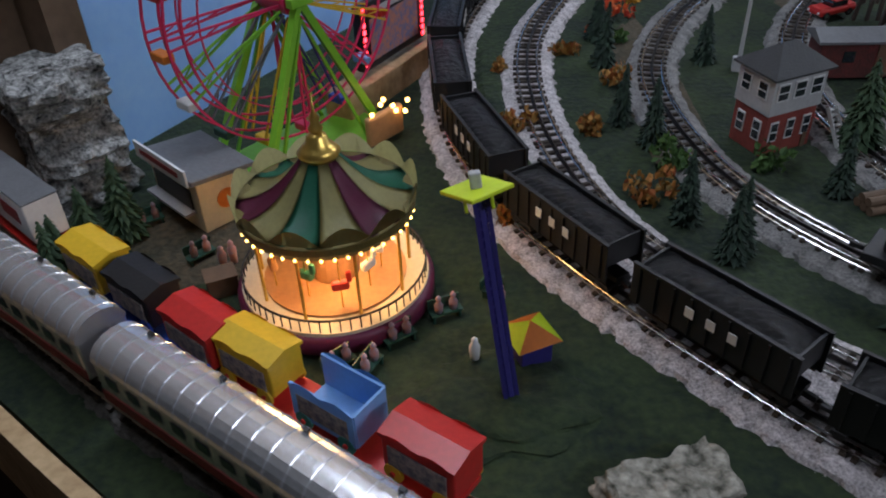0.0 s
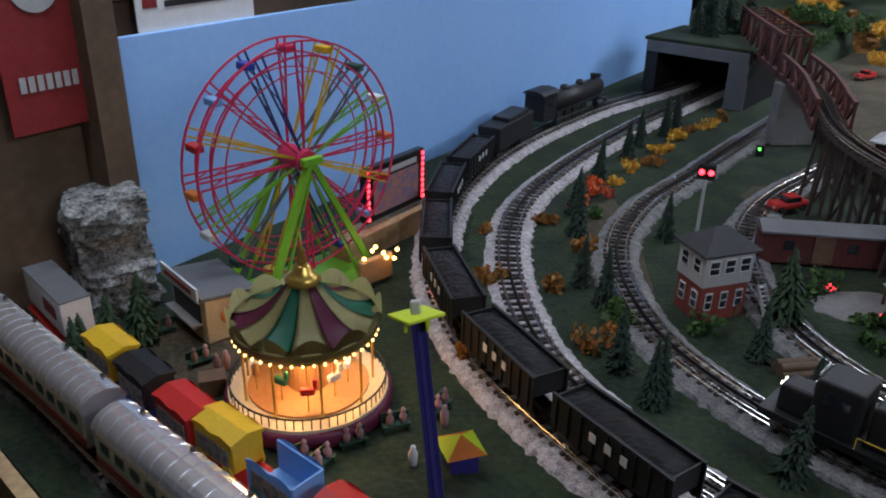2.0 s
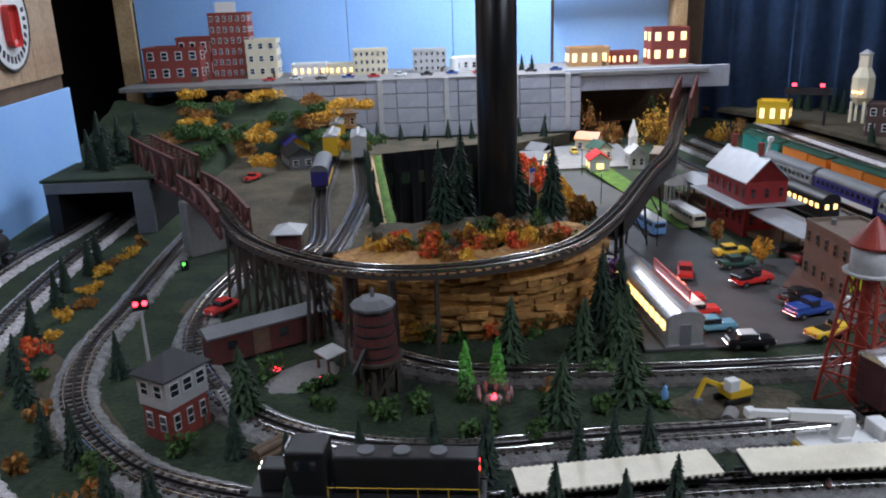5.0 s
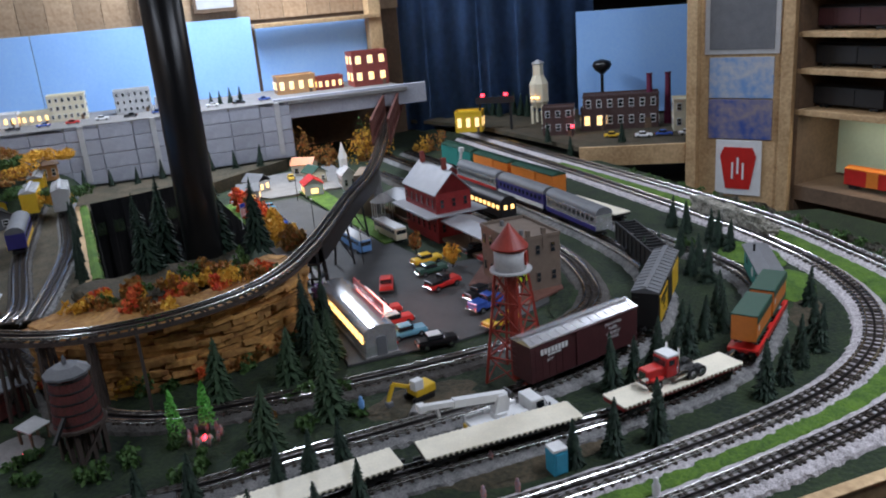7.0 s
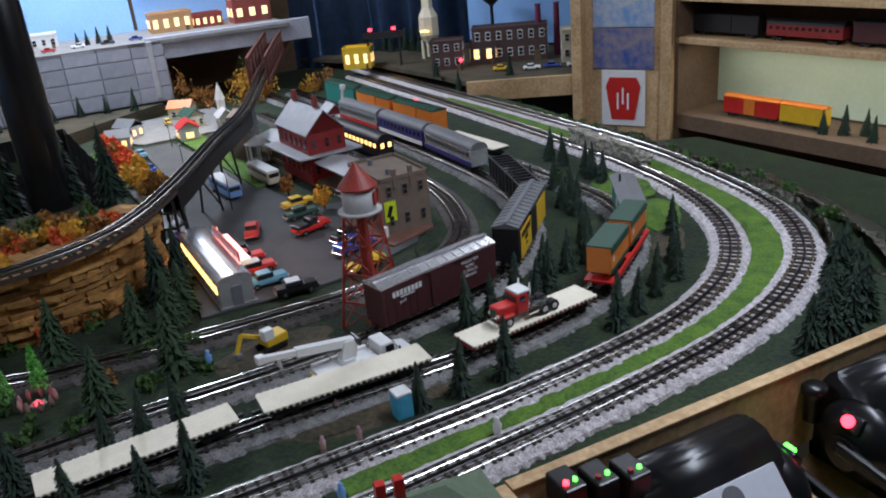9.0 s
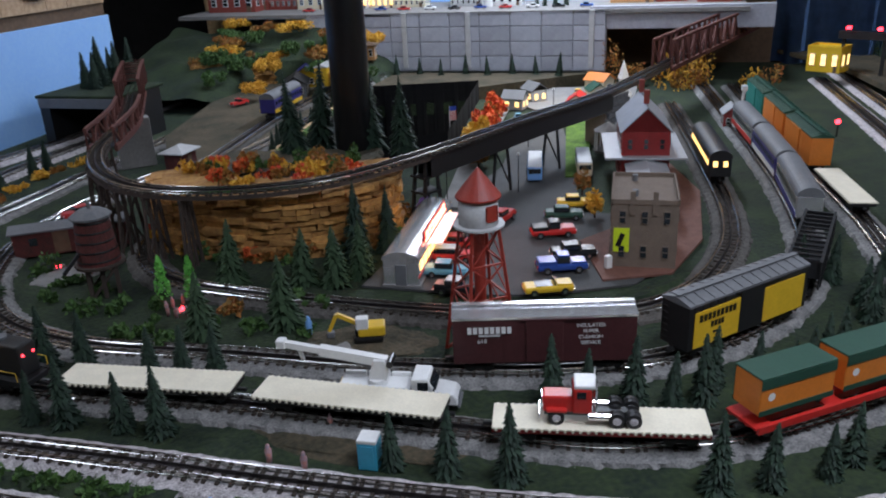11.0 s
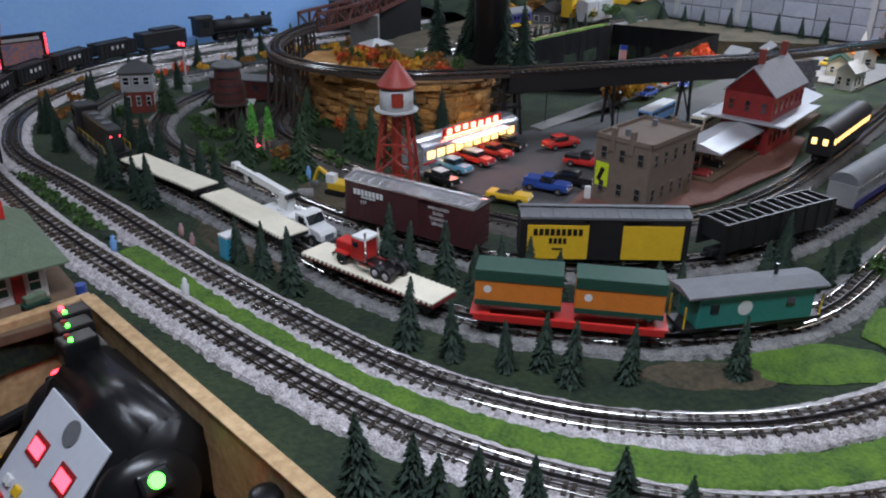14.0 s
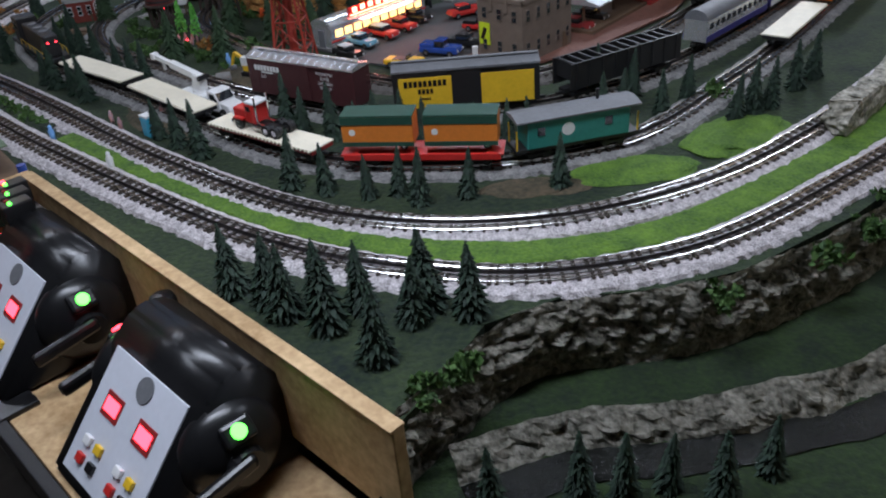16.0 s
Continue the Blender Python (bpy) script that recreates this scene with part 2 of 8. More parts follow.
def prism(pts, z0, z1, bm=None):
    """An upright prism over a plan outline."""
    bm = bm or bmesh.new()
    lo = [bm.verts.new((x, y, z0)) for x, y in pts]
    hi = [bm.verts.new((x, y, z1)) for x, y in pts]
    bm.faces.new(hi)
    bm.faces.new(lo[::-1])
    for i in range(len(pts)):
        j = (i + 1) % len(pts)
        bm.faces.new((lo[i], lo[j], hi[j], hi[i]))
    bmesh.ops.recalc_face_normals(bm, faces=bm.faces[:])
    return bm


def extrude_x(profile, x0, x1, bm=None):
    """A (y, z) outline swept along x."""
    bm = bm or bmesh.new()
    a = [bm.verts.new((x0, y, z)) for y, z in profile]
    b = [bm.verts.new((x1, y, z)) for y, z in profile]
    bm.faces.new(a[::-1])
    bm.faces.new(b)
    for i in range(len(profile)):
        j = (i + 1) % len(profile)
        bm.faces.new((a[i], a[j], b[j], b[i]))
    bmesh.ops.recalc_face_normals(bm, faces=bm.faces[:])
    return bm


def lathe(profile, seg=32, bm=None, x=0, y=0):
    """A (radius, z) outline turned about the upright axis."""
    bm = bm or bmesh.new()
    rings = []
    for r, z in profile:
        rings.append([bm.verts.new((x + r * math.cos(2 * math.pi * k / seg), y + r * math.sin(2 * math.pi * k / seg), z)) for k in range(seg)])
    for a, b in zip(rings, rings[1:]):
        for k in range(seg):
            bm.faces.new((a[k], a[(k + 1) % seg], b[(k + 1) % seg], b[k]))
    (r0, z0), (r1, z1) = profile[0], profile[-1]
    zs = [z for r, z in profile]
    if abs(r0 - r1) < 1e-6 and max(r for r, z in profile) > r0 and max(zs) - min(zs) < 0.5 * r0:
        for k in range(seg):
            bm.faces.new((rings[-1][k], rings[-1][(k + 1) % seg], rings[0][(k + 1) % seg], rings[0][k]))
    else:
        bm.faces.new(rings[0][::-1])
        bm.faces.new(rings[-1])
    return bm


def tube(bm, pts, r, seg=6):
    for a, b in zip(pts, pts[1:]):
        a, b = Vector(a), Vector(b)
        m = Matrix.Translation((a + b) / 2) @ (b - a).to_track_quat("Z", "Y").to_matrix().to_4x4()
        bmesh.ops.create_cone(bm, cap_ends=True, segments=seg, radius1=r, radius2=r, depth=(b - a).length + r * 0.4, matrix=m)
    return bm


def ring(bm, r, z_axis_y, thick, seg=48):
    """A closed round hoop in the x-z plane."""
    rows = []
    for k in range(seg):
        a = 2 * math.pi * k / seg
        rows.append([bm.verts.new(((r + p) * math.cos(a), z_axis_y + q, (r + p) * math.sin(a))) for p, q in ((-thick / 2, -thick / 2), (thick / 2, -thick / 2), (thick / 2, thick / 2), (-thick / 2, thick / 2))])
    for ra, rb in zip(rows, rows[1:] + rows[:1]):
        for j in range(4):
            bm.faces.new((ra[j], rb[j], rb[(j + 1) % 4], ra[(j + 1) % 4]))
    return bm


def mesh_of(name, bm, material, smooth=False):
    me = bpy.data.meshes.new(name)
    bm.to_mesh(me)
    bm.free()
    me.materials.append(material)
    if smooth:
        for p in me.polygons:
            p.use_smooth = True
    return me


def part(name, bm, material, parent, label="", smooth=False):
    ob = new(name, mesh_of(name, bm, material, smooth))
    ob.parent = parent
    if label:
        ob["label"] = label
    return ob


def thing(name, label, category, group="", m=None):
    ob = new(name)
    ob.empty_display_size = 0.02
    if m is not None:
        ob.matrix_basis = m
    return tagged(ob, label, category, group)


def single(name, bm, material, label, category, group="", m=None, kind="", smooth=False):
    ob = new(name, mesh_of(name, bm, material, smooth))
    if m is not None:
        ob.matrix_basis = m
    return tagged(ob, label, category, group, kind)


def words(text, size, m, material, parent, name="lettering"):
    cu = bpy.data.curves.new(name, "FONT")
    cu.body, cu.size, cu.extrude, cu.align_x, cu.align_y = text, size, size * 0.01, "CENTER", "CENTER"
    tmp = bpy.data.objects.new(name, cu)
    scene.collection.objects.link(tmp)
    me = bpy.data.meshes.new_from_object(tmp.evaluated_get(bpy.context.evaluated_depsgraph_get()))
    bpy.data.objects.remove(tmp)
    me.materials.clear()
    me.materials.append(material)
    ob = new(name, me)
    ob.parent = parent
    ob.matrix_basis = m
    return ob


# room axes: u along the sky-blue side wall, v away from it
UX, UY = 0.62, 0.785
_n = math.hypot(UX, UY)
UX, UY = UX / _n, UY / _n
ROOM = math.degrees(math.atan2(UY, UX))


def R(u, v):
    return 0.14 + UX * u + UY * v, 0.96 + UY * u - UX * v


def RP(u, v, z, turn=0):
    """A pose in the room: local x along u, local y away from v."""
    x, y = R(u, v)
    return pose(x, y, z, 0, 0, ROOM + turn)


# the side wall has axes of its own: it stands a little askew
SIDE = 55.3
SX, SY = math.cos(math.radians(SIDE)), math.sin(math.radians(SIDE))


def by_side(u, v, z):
    """A pose by the side wall: local x along it, local y into it."""
    return pose(0.127 + SX * u + SY * v, 0.985 + SY * u - SX * v, z, 0, 0, SIDE)


TABLE = 0.90


# ---- paths of the tracks ----
def spline(pts, step=0.01):
    p = [Vector((*q, 0)) if len(q) == 2 else Vector(q) for q in pts]
    p = [2 * p[0] - p[1], *p, 2 * p[-1] - p[-2]]
    fine = []
    for a, b, c, d in zip(p, p[1:], p[2:], p[3:]):
        for k in range(24):
            t = k / 24
            fine.append(0.5 * ((2 * b) + (c - a) * t + (2 * a - 5 * b + 4 * c - d) * t * t + (3 * b - a - 3 * c + d) * t ** 3))
    fine.append(p[-2])
    for _ in range(6):
        fine = [fine[0], *[(a + 2 * b + c) / 4 for a, b, c in zip(fine, fine[1:], fine[2:])], fine[-1]]
    out, need, run = [fine[0]], step, 0.0
    for a, b in zip(fine, fine[1:]):
        d = (b - a).length
        while run + d >= need:
            out.append(a + (b - a) * ((need - run) / d))
            need += step
        run += d
    return out


def tangent(p, i):
    t = p[min(i + 1, len(p) - 1)] - p[max(i - 1, 0)]
    return t.normalized()


def sweep(path, outline, rough=0.0, bm=None):
    """A cross-section of (side, height) swept along a path."""
    bm = bm or bmesh.new()
    last = None
    rnd = random.Random(len(path))
    for i, p in enumerate(path):
        t = tangent(path, i)
        s = Vector((t.y, -t.x, 0)).normalized()
        row = []
        for k, (o, h) in enumerate(outline):
            w = p + s * (o + (rnd.uniform(-rough, rough) if 0 < k < len(outline) else 0) + (rnd.uniform(-rough, rough) * 3 if k in (0, len(outline) - 1) else 0))
            row.append(bm.verts.new((w.x, w.y, w.z + h + rnd.uniform(-rough, rough) * 0.5)))
        if last:
            for a, b, c, d in zip(last, last[1:], row[1:], row):
                bm.faces.new((a, b, c, d))
        last = row
    return bm


OUTER = spline([(1.75, 2.93), (1.32, 2.40), (1.04, 2.11), (0.77, 1.72), (0.63, 1.37), (0.60, 1.05), (0.64, 0.83), (0.71, 0.67), (0.82, 0.50), (0.95, 0.34), (1.18, 0.14), (1.36, 0.0), (1.55, -0.135), (1.87, -0.35), (2.08, -0.47), (2.28, -0.54), (2.5, -0.56), (2.73, -0.49), (2.95, -0.32), (3.23, -0.04), (3.65, 0.52), (4.02, 1.05), (4.6, 1.85)])
INNER = spline([(1.60, 2.56), (1.30, 2.18), (1.13, 1.96), (0.92, 1.64), (0.77, 1.34), (0.728, 1.06), (0.758, 0.79), (0.84, 0.61), (0.975, 0.435), (1.2, 0.27), (1.40, 0.12), (1.62, -0.05), (1.80, -0.18), (2.04, -0.33), (2.22, -0.40), (2.40, -0.42), (2.6, -0.38), (2.81, -0.26), (3.02, -0.06), (3.17, 0.12), (3.68, 0.78), (4.35, 1.7)])
MIDDLE = spline([(1.75, 2.3), (1.43, 1.89), (1.17, 1.54), (1.02, 1.34), (0.93, 1.12), (0.93, 0.875), (0.998, 0.69), (1.135, 0.515), (1.305, 0.375), (1.52, 0.23), (1.83, -0.01), (2.02, -0.14), (2.24, -0.205), (2.48, -0.19), (2.69, -0.09), (2.88, 0.15), (3.05, 0.39), (3.34, 0.86), (3.95, 1.8)])
CARS = spline([(1.55, 1.65), (1.33, 1.43), (1.20, 1.22), (1.145, 0.98), (1.183, 0.745), (1.322, 0.55), (1.555, 0.385), (1.79, 0.215), (2.04, 0.075), (2.25, 0.025), (2.47, 0.06), (2.72, 0.21), (3.04, 0.6), (3.49, 1.30), (3.9, 1.95)])
TOWN = spline([(1.60, 1.45), (1.55, 1.22), (1.47, 0.98), (1.51, 0.77), (1.66, 0.60), (1.895, 0.40), (2.13, 0.24), (2.35, 0.195), (2.56, 0.295), (2.77, 0.50), (3.06, 0.94), (3.5, 1.65)])
HIGH_Z = 1.065
HIGH = spline([(1.62, 2.75, HIGH_Z), (1.56, 2.3, HIGH_Z), (1.50, 1.75, HIGH_Z), (1.40, 1.33, HIGH_Z), (1.435, 1.02, HIGH_Z), (1.58, 0.84, HIGH_Z), (1.825, 0.765, HIGH_Z), (2.10, 0.845, HIGH_Z), (2.56, 1.075, HIGH_Z), (2.915, 1.245, HIGH_Z), (3.48, 1.585, HIGH_Z + 0.02), (4.4, 2.14, HIGH_Z + 0.04)])
YARD_A = spline([(1.62, 1.45), (1.72, 1.55), (1.97, 1.95), (2.27, 2.36), (2.75, 3.0)])
YARD_B = spline([(1.66, 1.40), (1.85, 1.60), (2.12, 1.92), (2.45, 2.42), (2.9, 3.0)])
FAIR = spline([(-0.25, 0.95), (-0.02, 0.728), (0.12, 0.612), (0.255, 0.492), (0.36, 0.405), (0.46, 0.322), (0.52, 0.272)])
CIRCUS = spline([(-0.09, 0.93), (0.05, 0.785), (0.17, 0.665), (0.312, 0.535), (0.468, 0.412), (0.568, 0.327), (0.625, 0.28)])


def near(path, x, y):
    return min(range(len(path)), key=lambda i: (path[i].x - x) ** 2 + (path[i].y - y) ** 2)


def on_track(path, i, z=None, back=False):
    i = max(0, min(len(path) - 1, int(i)))
    p, t = path[i], tangent(path, i)
    return pose(p.x, p.y, (TABLE + 0.021 if z is None else z), 0, 0, math.degrees(math.atan2(t.y, t.x)) + (180 if back else 0))


# ---- room shell ----
def slab(name, m, sx, sy, sz, material, kind="structure", label="", category=""):
    return single(name, box(0, 0, 0, sx, sy, sz), material, label or name.replace("_", " "), category or name.split("_")[0], "", m, kind)


def at_room(u, v, z):
    x, y = R(u, v)
    return pose(x, y, z, 0, 0, ROOM)


slab("floor", at_room(0.9, 2.2, -0.05), 8.6, 8.4, 0.1, FLOOR_M, label="dull brown vinyl floor of the train room", category="floor")
slab("ceiling", at_room(0.9, 2.2, 2.5), 8.6, 8.4, 0.1, CEIL_M, label="plain painted ceiling", category="ceiling")
slab("wall_south", at_room(-3.2, 2.2, 1.225), 0.1, 8.4, 2.45, WALL_DARK, label="dark painted wall behind the aisle", category="wall")
slab("wall_north", at_room(5.0, 2.2, 1.225), 0.1, 8.4, 2.45, WALL_DARK, label="dark wall of the next room", category="wall")
slab("wall_east", at_room(0.9, 6.2, 1.225), 8.2, 0.1, 2.45, WALL_DARK, label="dark painted end wall", category="wall")
slab("wall_west", at_room(0.9, -1.9, 1.225), 8.2, 0.1, 2.45, WALL_DARK, label="dark wall of the next room", category="wall")
# panelled side wall, ends at the doorway
slab("wall_side", by_side(0.87, -0.075, 1.225), 3.3, 0.06, 2.45, OLD_WOOD, label="stud wall under wood panelling", category="wall")
side = bpy.data.objects["wall_side"]
plank = mesh_of("plank", box(0, 0, 0, 0.128, 0.012, 1.10, 0.002), PANEL)
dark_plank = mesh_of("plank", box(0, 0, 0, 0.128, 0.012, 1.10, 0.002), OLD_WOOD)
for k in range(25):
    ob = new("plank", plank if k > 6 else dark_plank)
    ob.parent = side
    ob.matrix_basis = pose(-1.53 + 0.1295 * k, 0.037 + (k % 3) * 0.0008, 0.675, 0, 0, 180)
for o in side.children:
    o.location.y = -o.location.y
# the side board of painted sky
single("sky_board", box(1.25, 0.0, 1.09, 2.50, 0.012, 0.42, 0.002), SKY_BOARD, "sky-blue painted backdrop board along the side wall", "backdrop", "", by_side(0, -0.02, 0), "structure")
slab("wood_post", by_side(-0.04, -0.02, 1.2), 0.05, 0.06, 2.3, OLD_WOOD, label="bare wood corner post beside the blue board", category="post")
# north sky boards, panelling above
slab("wall_far", at_room(3.75, 1.2, 1.225), 0.08, 3.0, 2.45, OLD_WOOD, label="stud wall behind the far backdrop", category="wall")
far = bpy.data.objects["wall_far"]
for k in range(24):
    ob = new("plank", plank)
    ob.parent = far
    ob.matrix_basis = pose(-0.047 - (k % 3) * 0.0008, -1.44 + 0.1295 * k, 0.93, 0, 0, 90)
for k, (v0, v1) in enumerate(((-0.29, 0.10), (0.10, 0.80), (0.80, 1.35), (1.35, 1.87))):
    single(f"sky_board_{k + 1}", box(0, 0, 0, 0.012, v1 - v0 - 0.003, 0.50, 0.002), SKY_BOARD, "sky-blue painted backdrop board behind the town shelf", "backdrop", "sky boards", at_room(3.66, (v0 + v1) / 2, 1.375), "structure")
single("sky_board_5", box(0, 0, 0, 0.012, 0.62, 0.40, 0.002), SKY_BOARD, "grey-blue backdrop board in a deep shelf recess", "backdrop", "sky boards", at_room(3.69, 2.20, 1.36), "structure")
single("door_trim", box(0, 0, 0, 0.03, 0.09, 1.5, 0.003), PINE, "plain wooden door trim", "trim", "", at_room(3.64, -0.34, 1.6), "structure")
# deep shelf board above the recess and its end post
single("shelf_edge", box(0, 0, 0, 0.12, 0.68, 0.02, 0.002), PINE, "long pine shelf board above the recess", "shelf", "", at_room(3.60, 2.21, 1.575), "structure")
single("shelf_post", box(0, 0, 0, 0.10, 0.07, 0.95, 0.003), PINE, "pine post at the end of the recess", "post", "", at_room(3.62, 2.53, 1.70), "structure")

# hanging curtain
bm = bmesh.new()
a, b = Vector((4.36, 2.62, 0)), Vector((5.08, 1.22, 0))
row0 = row1 = None
for k in range(121):
    p = a + (b - a) * (k / 120)
    wave = 0.035 * math.sin(k * 0.55) + 0.02 * math.sin(k * 0.23 + 1)
    d = (b - a).normalized()
    q = p + Vector((-d.y, d.x, 0)) * wave
    v = (bm.verts.new((q.x, q.y, 0.9)), bm.verts.new((p.x, p.y, 2.44)))
    if row0:
        bm.faces.new((row0, v[0], v[1], row1))
    row0, row1 = v
bmesh.ops.solidify(bm, geom=bm.faces[:], thickness=0.004)
single("curtain", bm, CURTAIN, "dark blue cloth curtain hanging in folds", "curtain", "", None, "", True)
# eastern sky board
m = look((4.86, 0.86, 1.24), (0.6, -0.5, 1.24))
single("sky_board_6", box(-0.02, 0, 0, 0.74, 0.54, 0.012, 0.002), SKY_BOARD, "sky-blue painted board behind the industrial corner", "backdrop", "sky boards", m, "structure")

# ---- the table and its landforms ----
OUTLINE = [(-0.42, 1.06), (-0.16, 0.77), (0.07, 0.555), (0.27, 0.375), (0.58, 0.12), (0.74, 0.22), (0.82, 0.06), (0.92, -0.06), (1.22, -0.50), (1.36, -0.50), (1.555, -0.235), (2.34, -0.855), (2.39, -0.76), (2.43, -0.66), (2.53, -0.60), (2.66, -0.58), (2.79, -0.53), (2.98, -0.38), (3.28, -0.07), (3.74, 0.46), (4.12, 1.0), (4.8, 2.0)]
EDGE = OUTLINE + [R(3.7, 2.6), R(3.7, -0.3), R(2.3, -0.3), R(2.2, -0.26), R(-0.3, -0.06)]
PIT = [(1.90, 1.42), (2.50, 2.33), (2.92, 2.18), (2.43, 1.40)]


def inside(x, y, poly):
    hit = False
    for (x0, y0), (x1, y1) in zip(poly, poly[1:] + poly[:1]):
        if (y0 > y) != (y1 > y) and x < (x1 - x0) * (y - y0) / (y1 - y0) + x0:
            hit = not hit
    return hit


def sheet(poly, hole, z, depth, material, name, label, category, step=0.1, kind="structure"):
    """A slab over an outline, with a hole."""
    bm = bmesh.new()
    loops = []
    for pts in (poly, hole):
        if pts:
            vs = [bm.verts.new((x, y, z)) for x, y in pts]
            loops += [bm.edges.new((vs[i], vs[(i + 1) % len(vs)])) for i in range(len(vs))]
    bmesh.ops.triangle_fill(bm, edges=loops, use_beauty=True)
    r = bmesh.ops.extrude_face_region(bm, geom=bm.faces[:])
    bmesh.ops.translate(bm, vec=(0, 0, -depth), verts=[v for v in r["geom"] if isinstance(v, bmesh.types.BMVert)])
    bmesh.ops.recalc_face_normals(bm, faces=bm.faces[:])
    return single(name, bm, material, label, category, "", None, kind)


sheet(EDGE, PIT, TABLE, 0.05, TURF, "ground", "dark green flocked turf over the layout table", "ground")
# black skirt round the access hatch
t = thing("hatch_skirt", "black cloth skirt hanging round the access hatch", "skirt")
for (x0, y0), (x1, y1) in zip(PIT, PIT[1:] + PIT[:1]):
    bm = bmesh.new()
    n = 30
    d = Vector((x1 - x0, y1 - y0, 0)).normalized()
    cols = []
    for k in range(n + 1):
        f = k / n
        w = 0.006 * math.sin(k * 1.3) + 0.004 * math.sin(k * 2.9 + 1)
        cols.append([bm.verts.new((x0 + (x1 - x0) * f - d.y * w * q, y0 + (y1 - y0) * f + d.x * w * q, z)) for z, q in ((0.2, 1.6), (0.6, 1.2), (0.985, 0.2))])
    for ca, cb in zip(cols, cols[1:]):
        for j in range(2):
            bm.faces.new((ca[j], cb[j], cb[j + 1], ca[j + 1]))
    bmesh.ops.solidify(bm, geom=bm.faces[:], thickness=0.004)
    part("cloth_panel", bm, BLACK_CLOTH_AND_SHADE, t)
# raised yard beside the hatch
sheet([(1.58, 1.52), (1.80, 1.36), (1.885, 1.425), (2.485, 2.345), (2.93, 2.19), (3.5, 2.2), R(3.05, 1.85), R(3.05, 0.45), R(2.9, 0.2), (1.95, 2.75), (1.62, 2.0)], None, 0.955, 0.054, DIRT, "yard_ground", "brown earth of the raised rail yard", "ground")
bm = sweep(spline([(1.90, 1.46), (2.47, 2.33)], 0.01), [(-0.016, 0), (-0.013, 0.008), (0, 0.011), (0.013, 0.008), (0.016, 0)], 0.0015)
g = single("grass_strip", bm, LAWN, "bright green grass strip along the hatch edge", "grass", "", pose(0, 0, 0.977), "stuff")
bm = box(0, 0, 0, 0.045, 1.09, 0.028)
single("hatch_curb", bm, PINE, "low wooden curb beside the hatch", "curb", "", pose(2.175, 1.895, 0.968, 0, 0, -33.3), "structure")

# retaining wall of moulded stone blocks with the town shelf on it
shelf = single("retaining_wall", box(0, 0, 0, 0.04, 1.45, 0.275), STONE_WALL, "grey moulded stone retaining wall below the town shelf", "wall", "", at_room(3.12, 1.2, 1.09), "structure")
blk = mesh_of("block", box(0, 0, 0, 0.012, 0.1415, 0.0655, 0.003), STONE_WALL)
for r in range(4):
    for k in range(10):
        ob = new("block", blk)
        ob.parent = shelf
        ob.matrix_basis = pose(-0.024, -0.65 + 0.1445 * k, -0.1 + r * 0.068)
single("town_shelf", box(0, 0, 0, 0.62, 2.75, 0.02, 0.002), CONCRETE, "grey street surface of the town shelf", "shelf", "", at_room(3.40, 1.15, 1.219), "structure")
single("retaining_wall_upper", box(0, 0, 0, 0.03, 0.78, 0.10, 0.003), STONE_WALL, "grey stone wall of the upper shelf", "wall", "", at_room(3.12, 2.24, 1.19), "structure")


# ---- foliage ----
def cloud(n, rx, ry, rz, size, rnd, bm=None, cx=0, cy0=0, cz=0, lumps=7):
    """A crown of small leaves in uneven clumps."""
    bm = bm or bmesh.new()
    cen = [(rnd.uniform(-0.65, 0.65) * rx, rnd.uniform(-0.65, 0.65) * ry, rnd.uniform(0.1, 0.8) * rz, rnd.uniform(0.3, 0.55)) for _ in range(lumps)]
    for _ in range(n):
        x, y, z, r = rnd.choice(cen)
        d = Vector((rnd.gauss(0, 1), rnd.gauss(0, 1), rnd.gauss(0, 1))).normalized() * (rnd.random() ** 0.4)
        p = Vector((cx + x + d.x * r * rx, cy0 + y + d.y * r * ry, cz + max(0.002, z + d.z * r * rz)))
        q = Euler((rnd.uniform(0, 6), rnd.uniform(0, 6), rnd.uniform(0, 6))).to_matrix()
        s = size * rnd.uniform(0.6, 1.4)
        vs = [bm.verts.new(p + q @ Vector(c)) for c in ((-s, -s * 0.5, 0), (s * 0.3, -s * 0.7, s * 0.3), (s, s * 0.4, 0), (-s * 0.3, s * 0.7, s * 0.3))]
        bm.faces.new(vs[:3])
        bm.faces.new((vs[0], vs[2], vs[3]))
    return bm


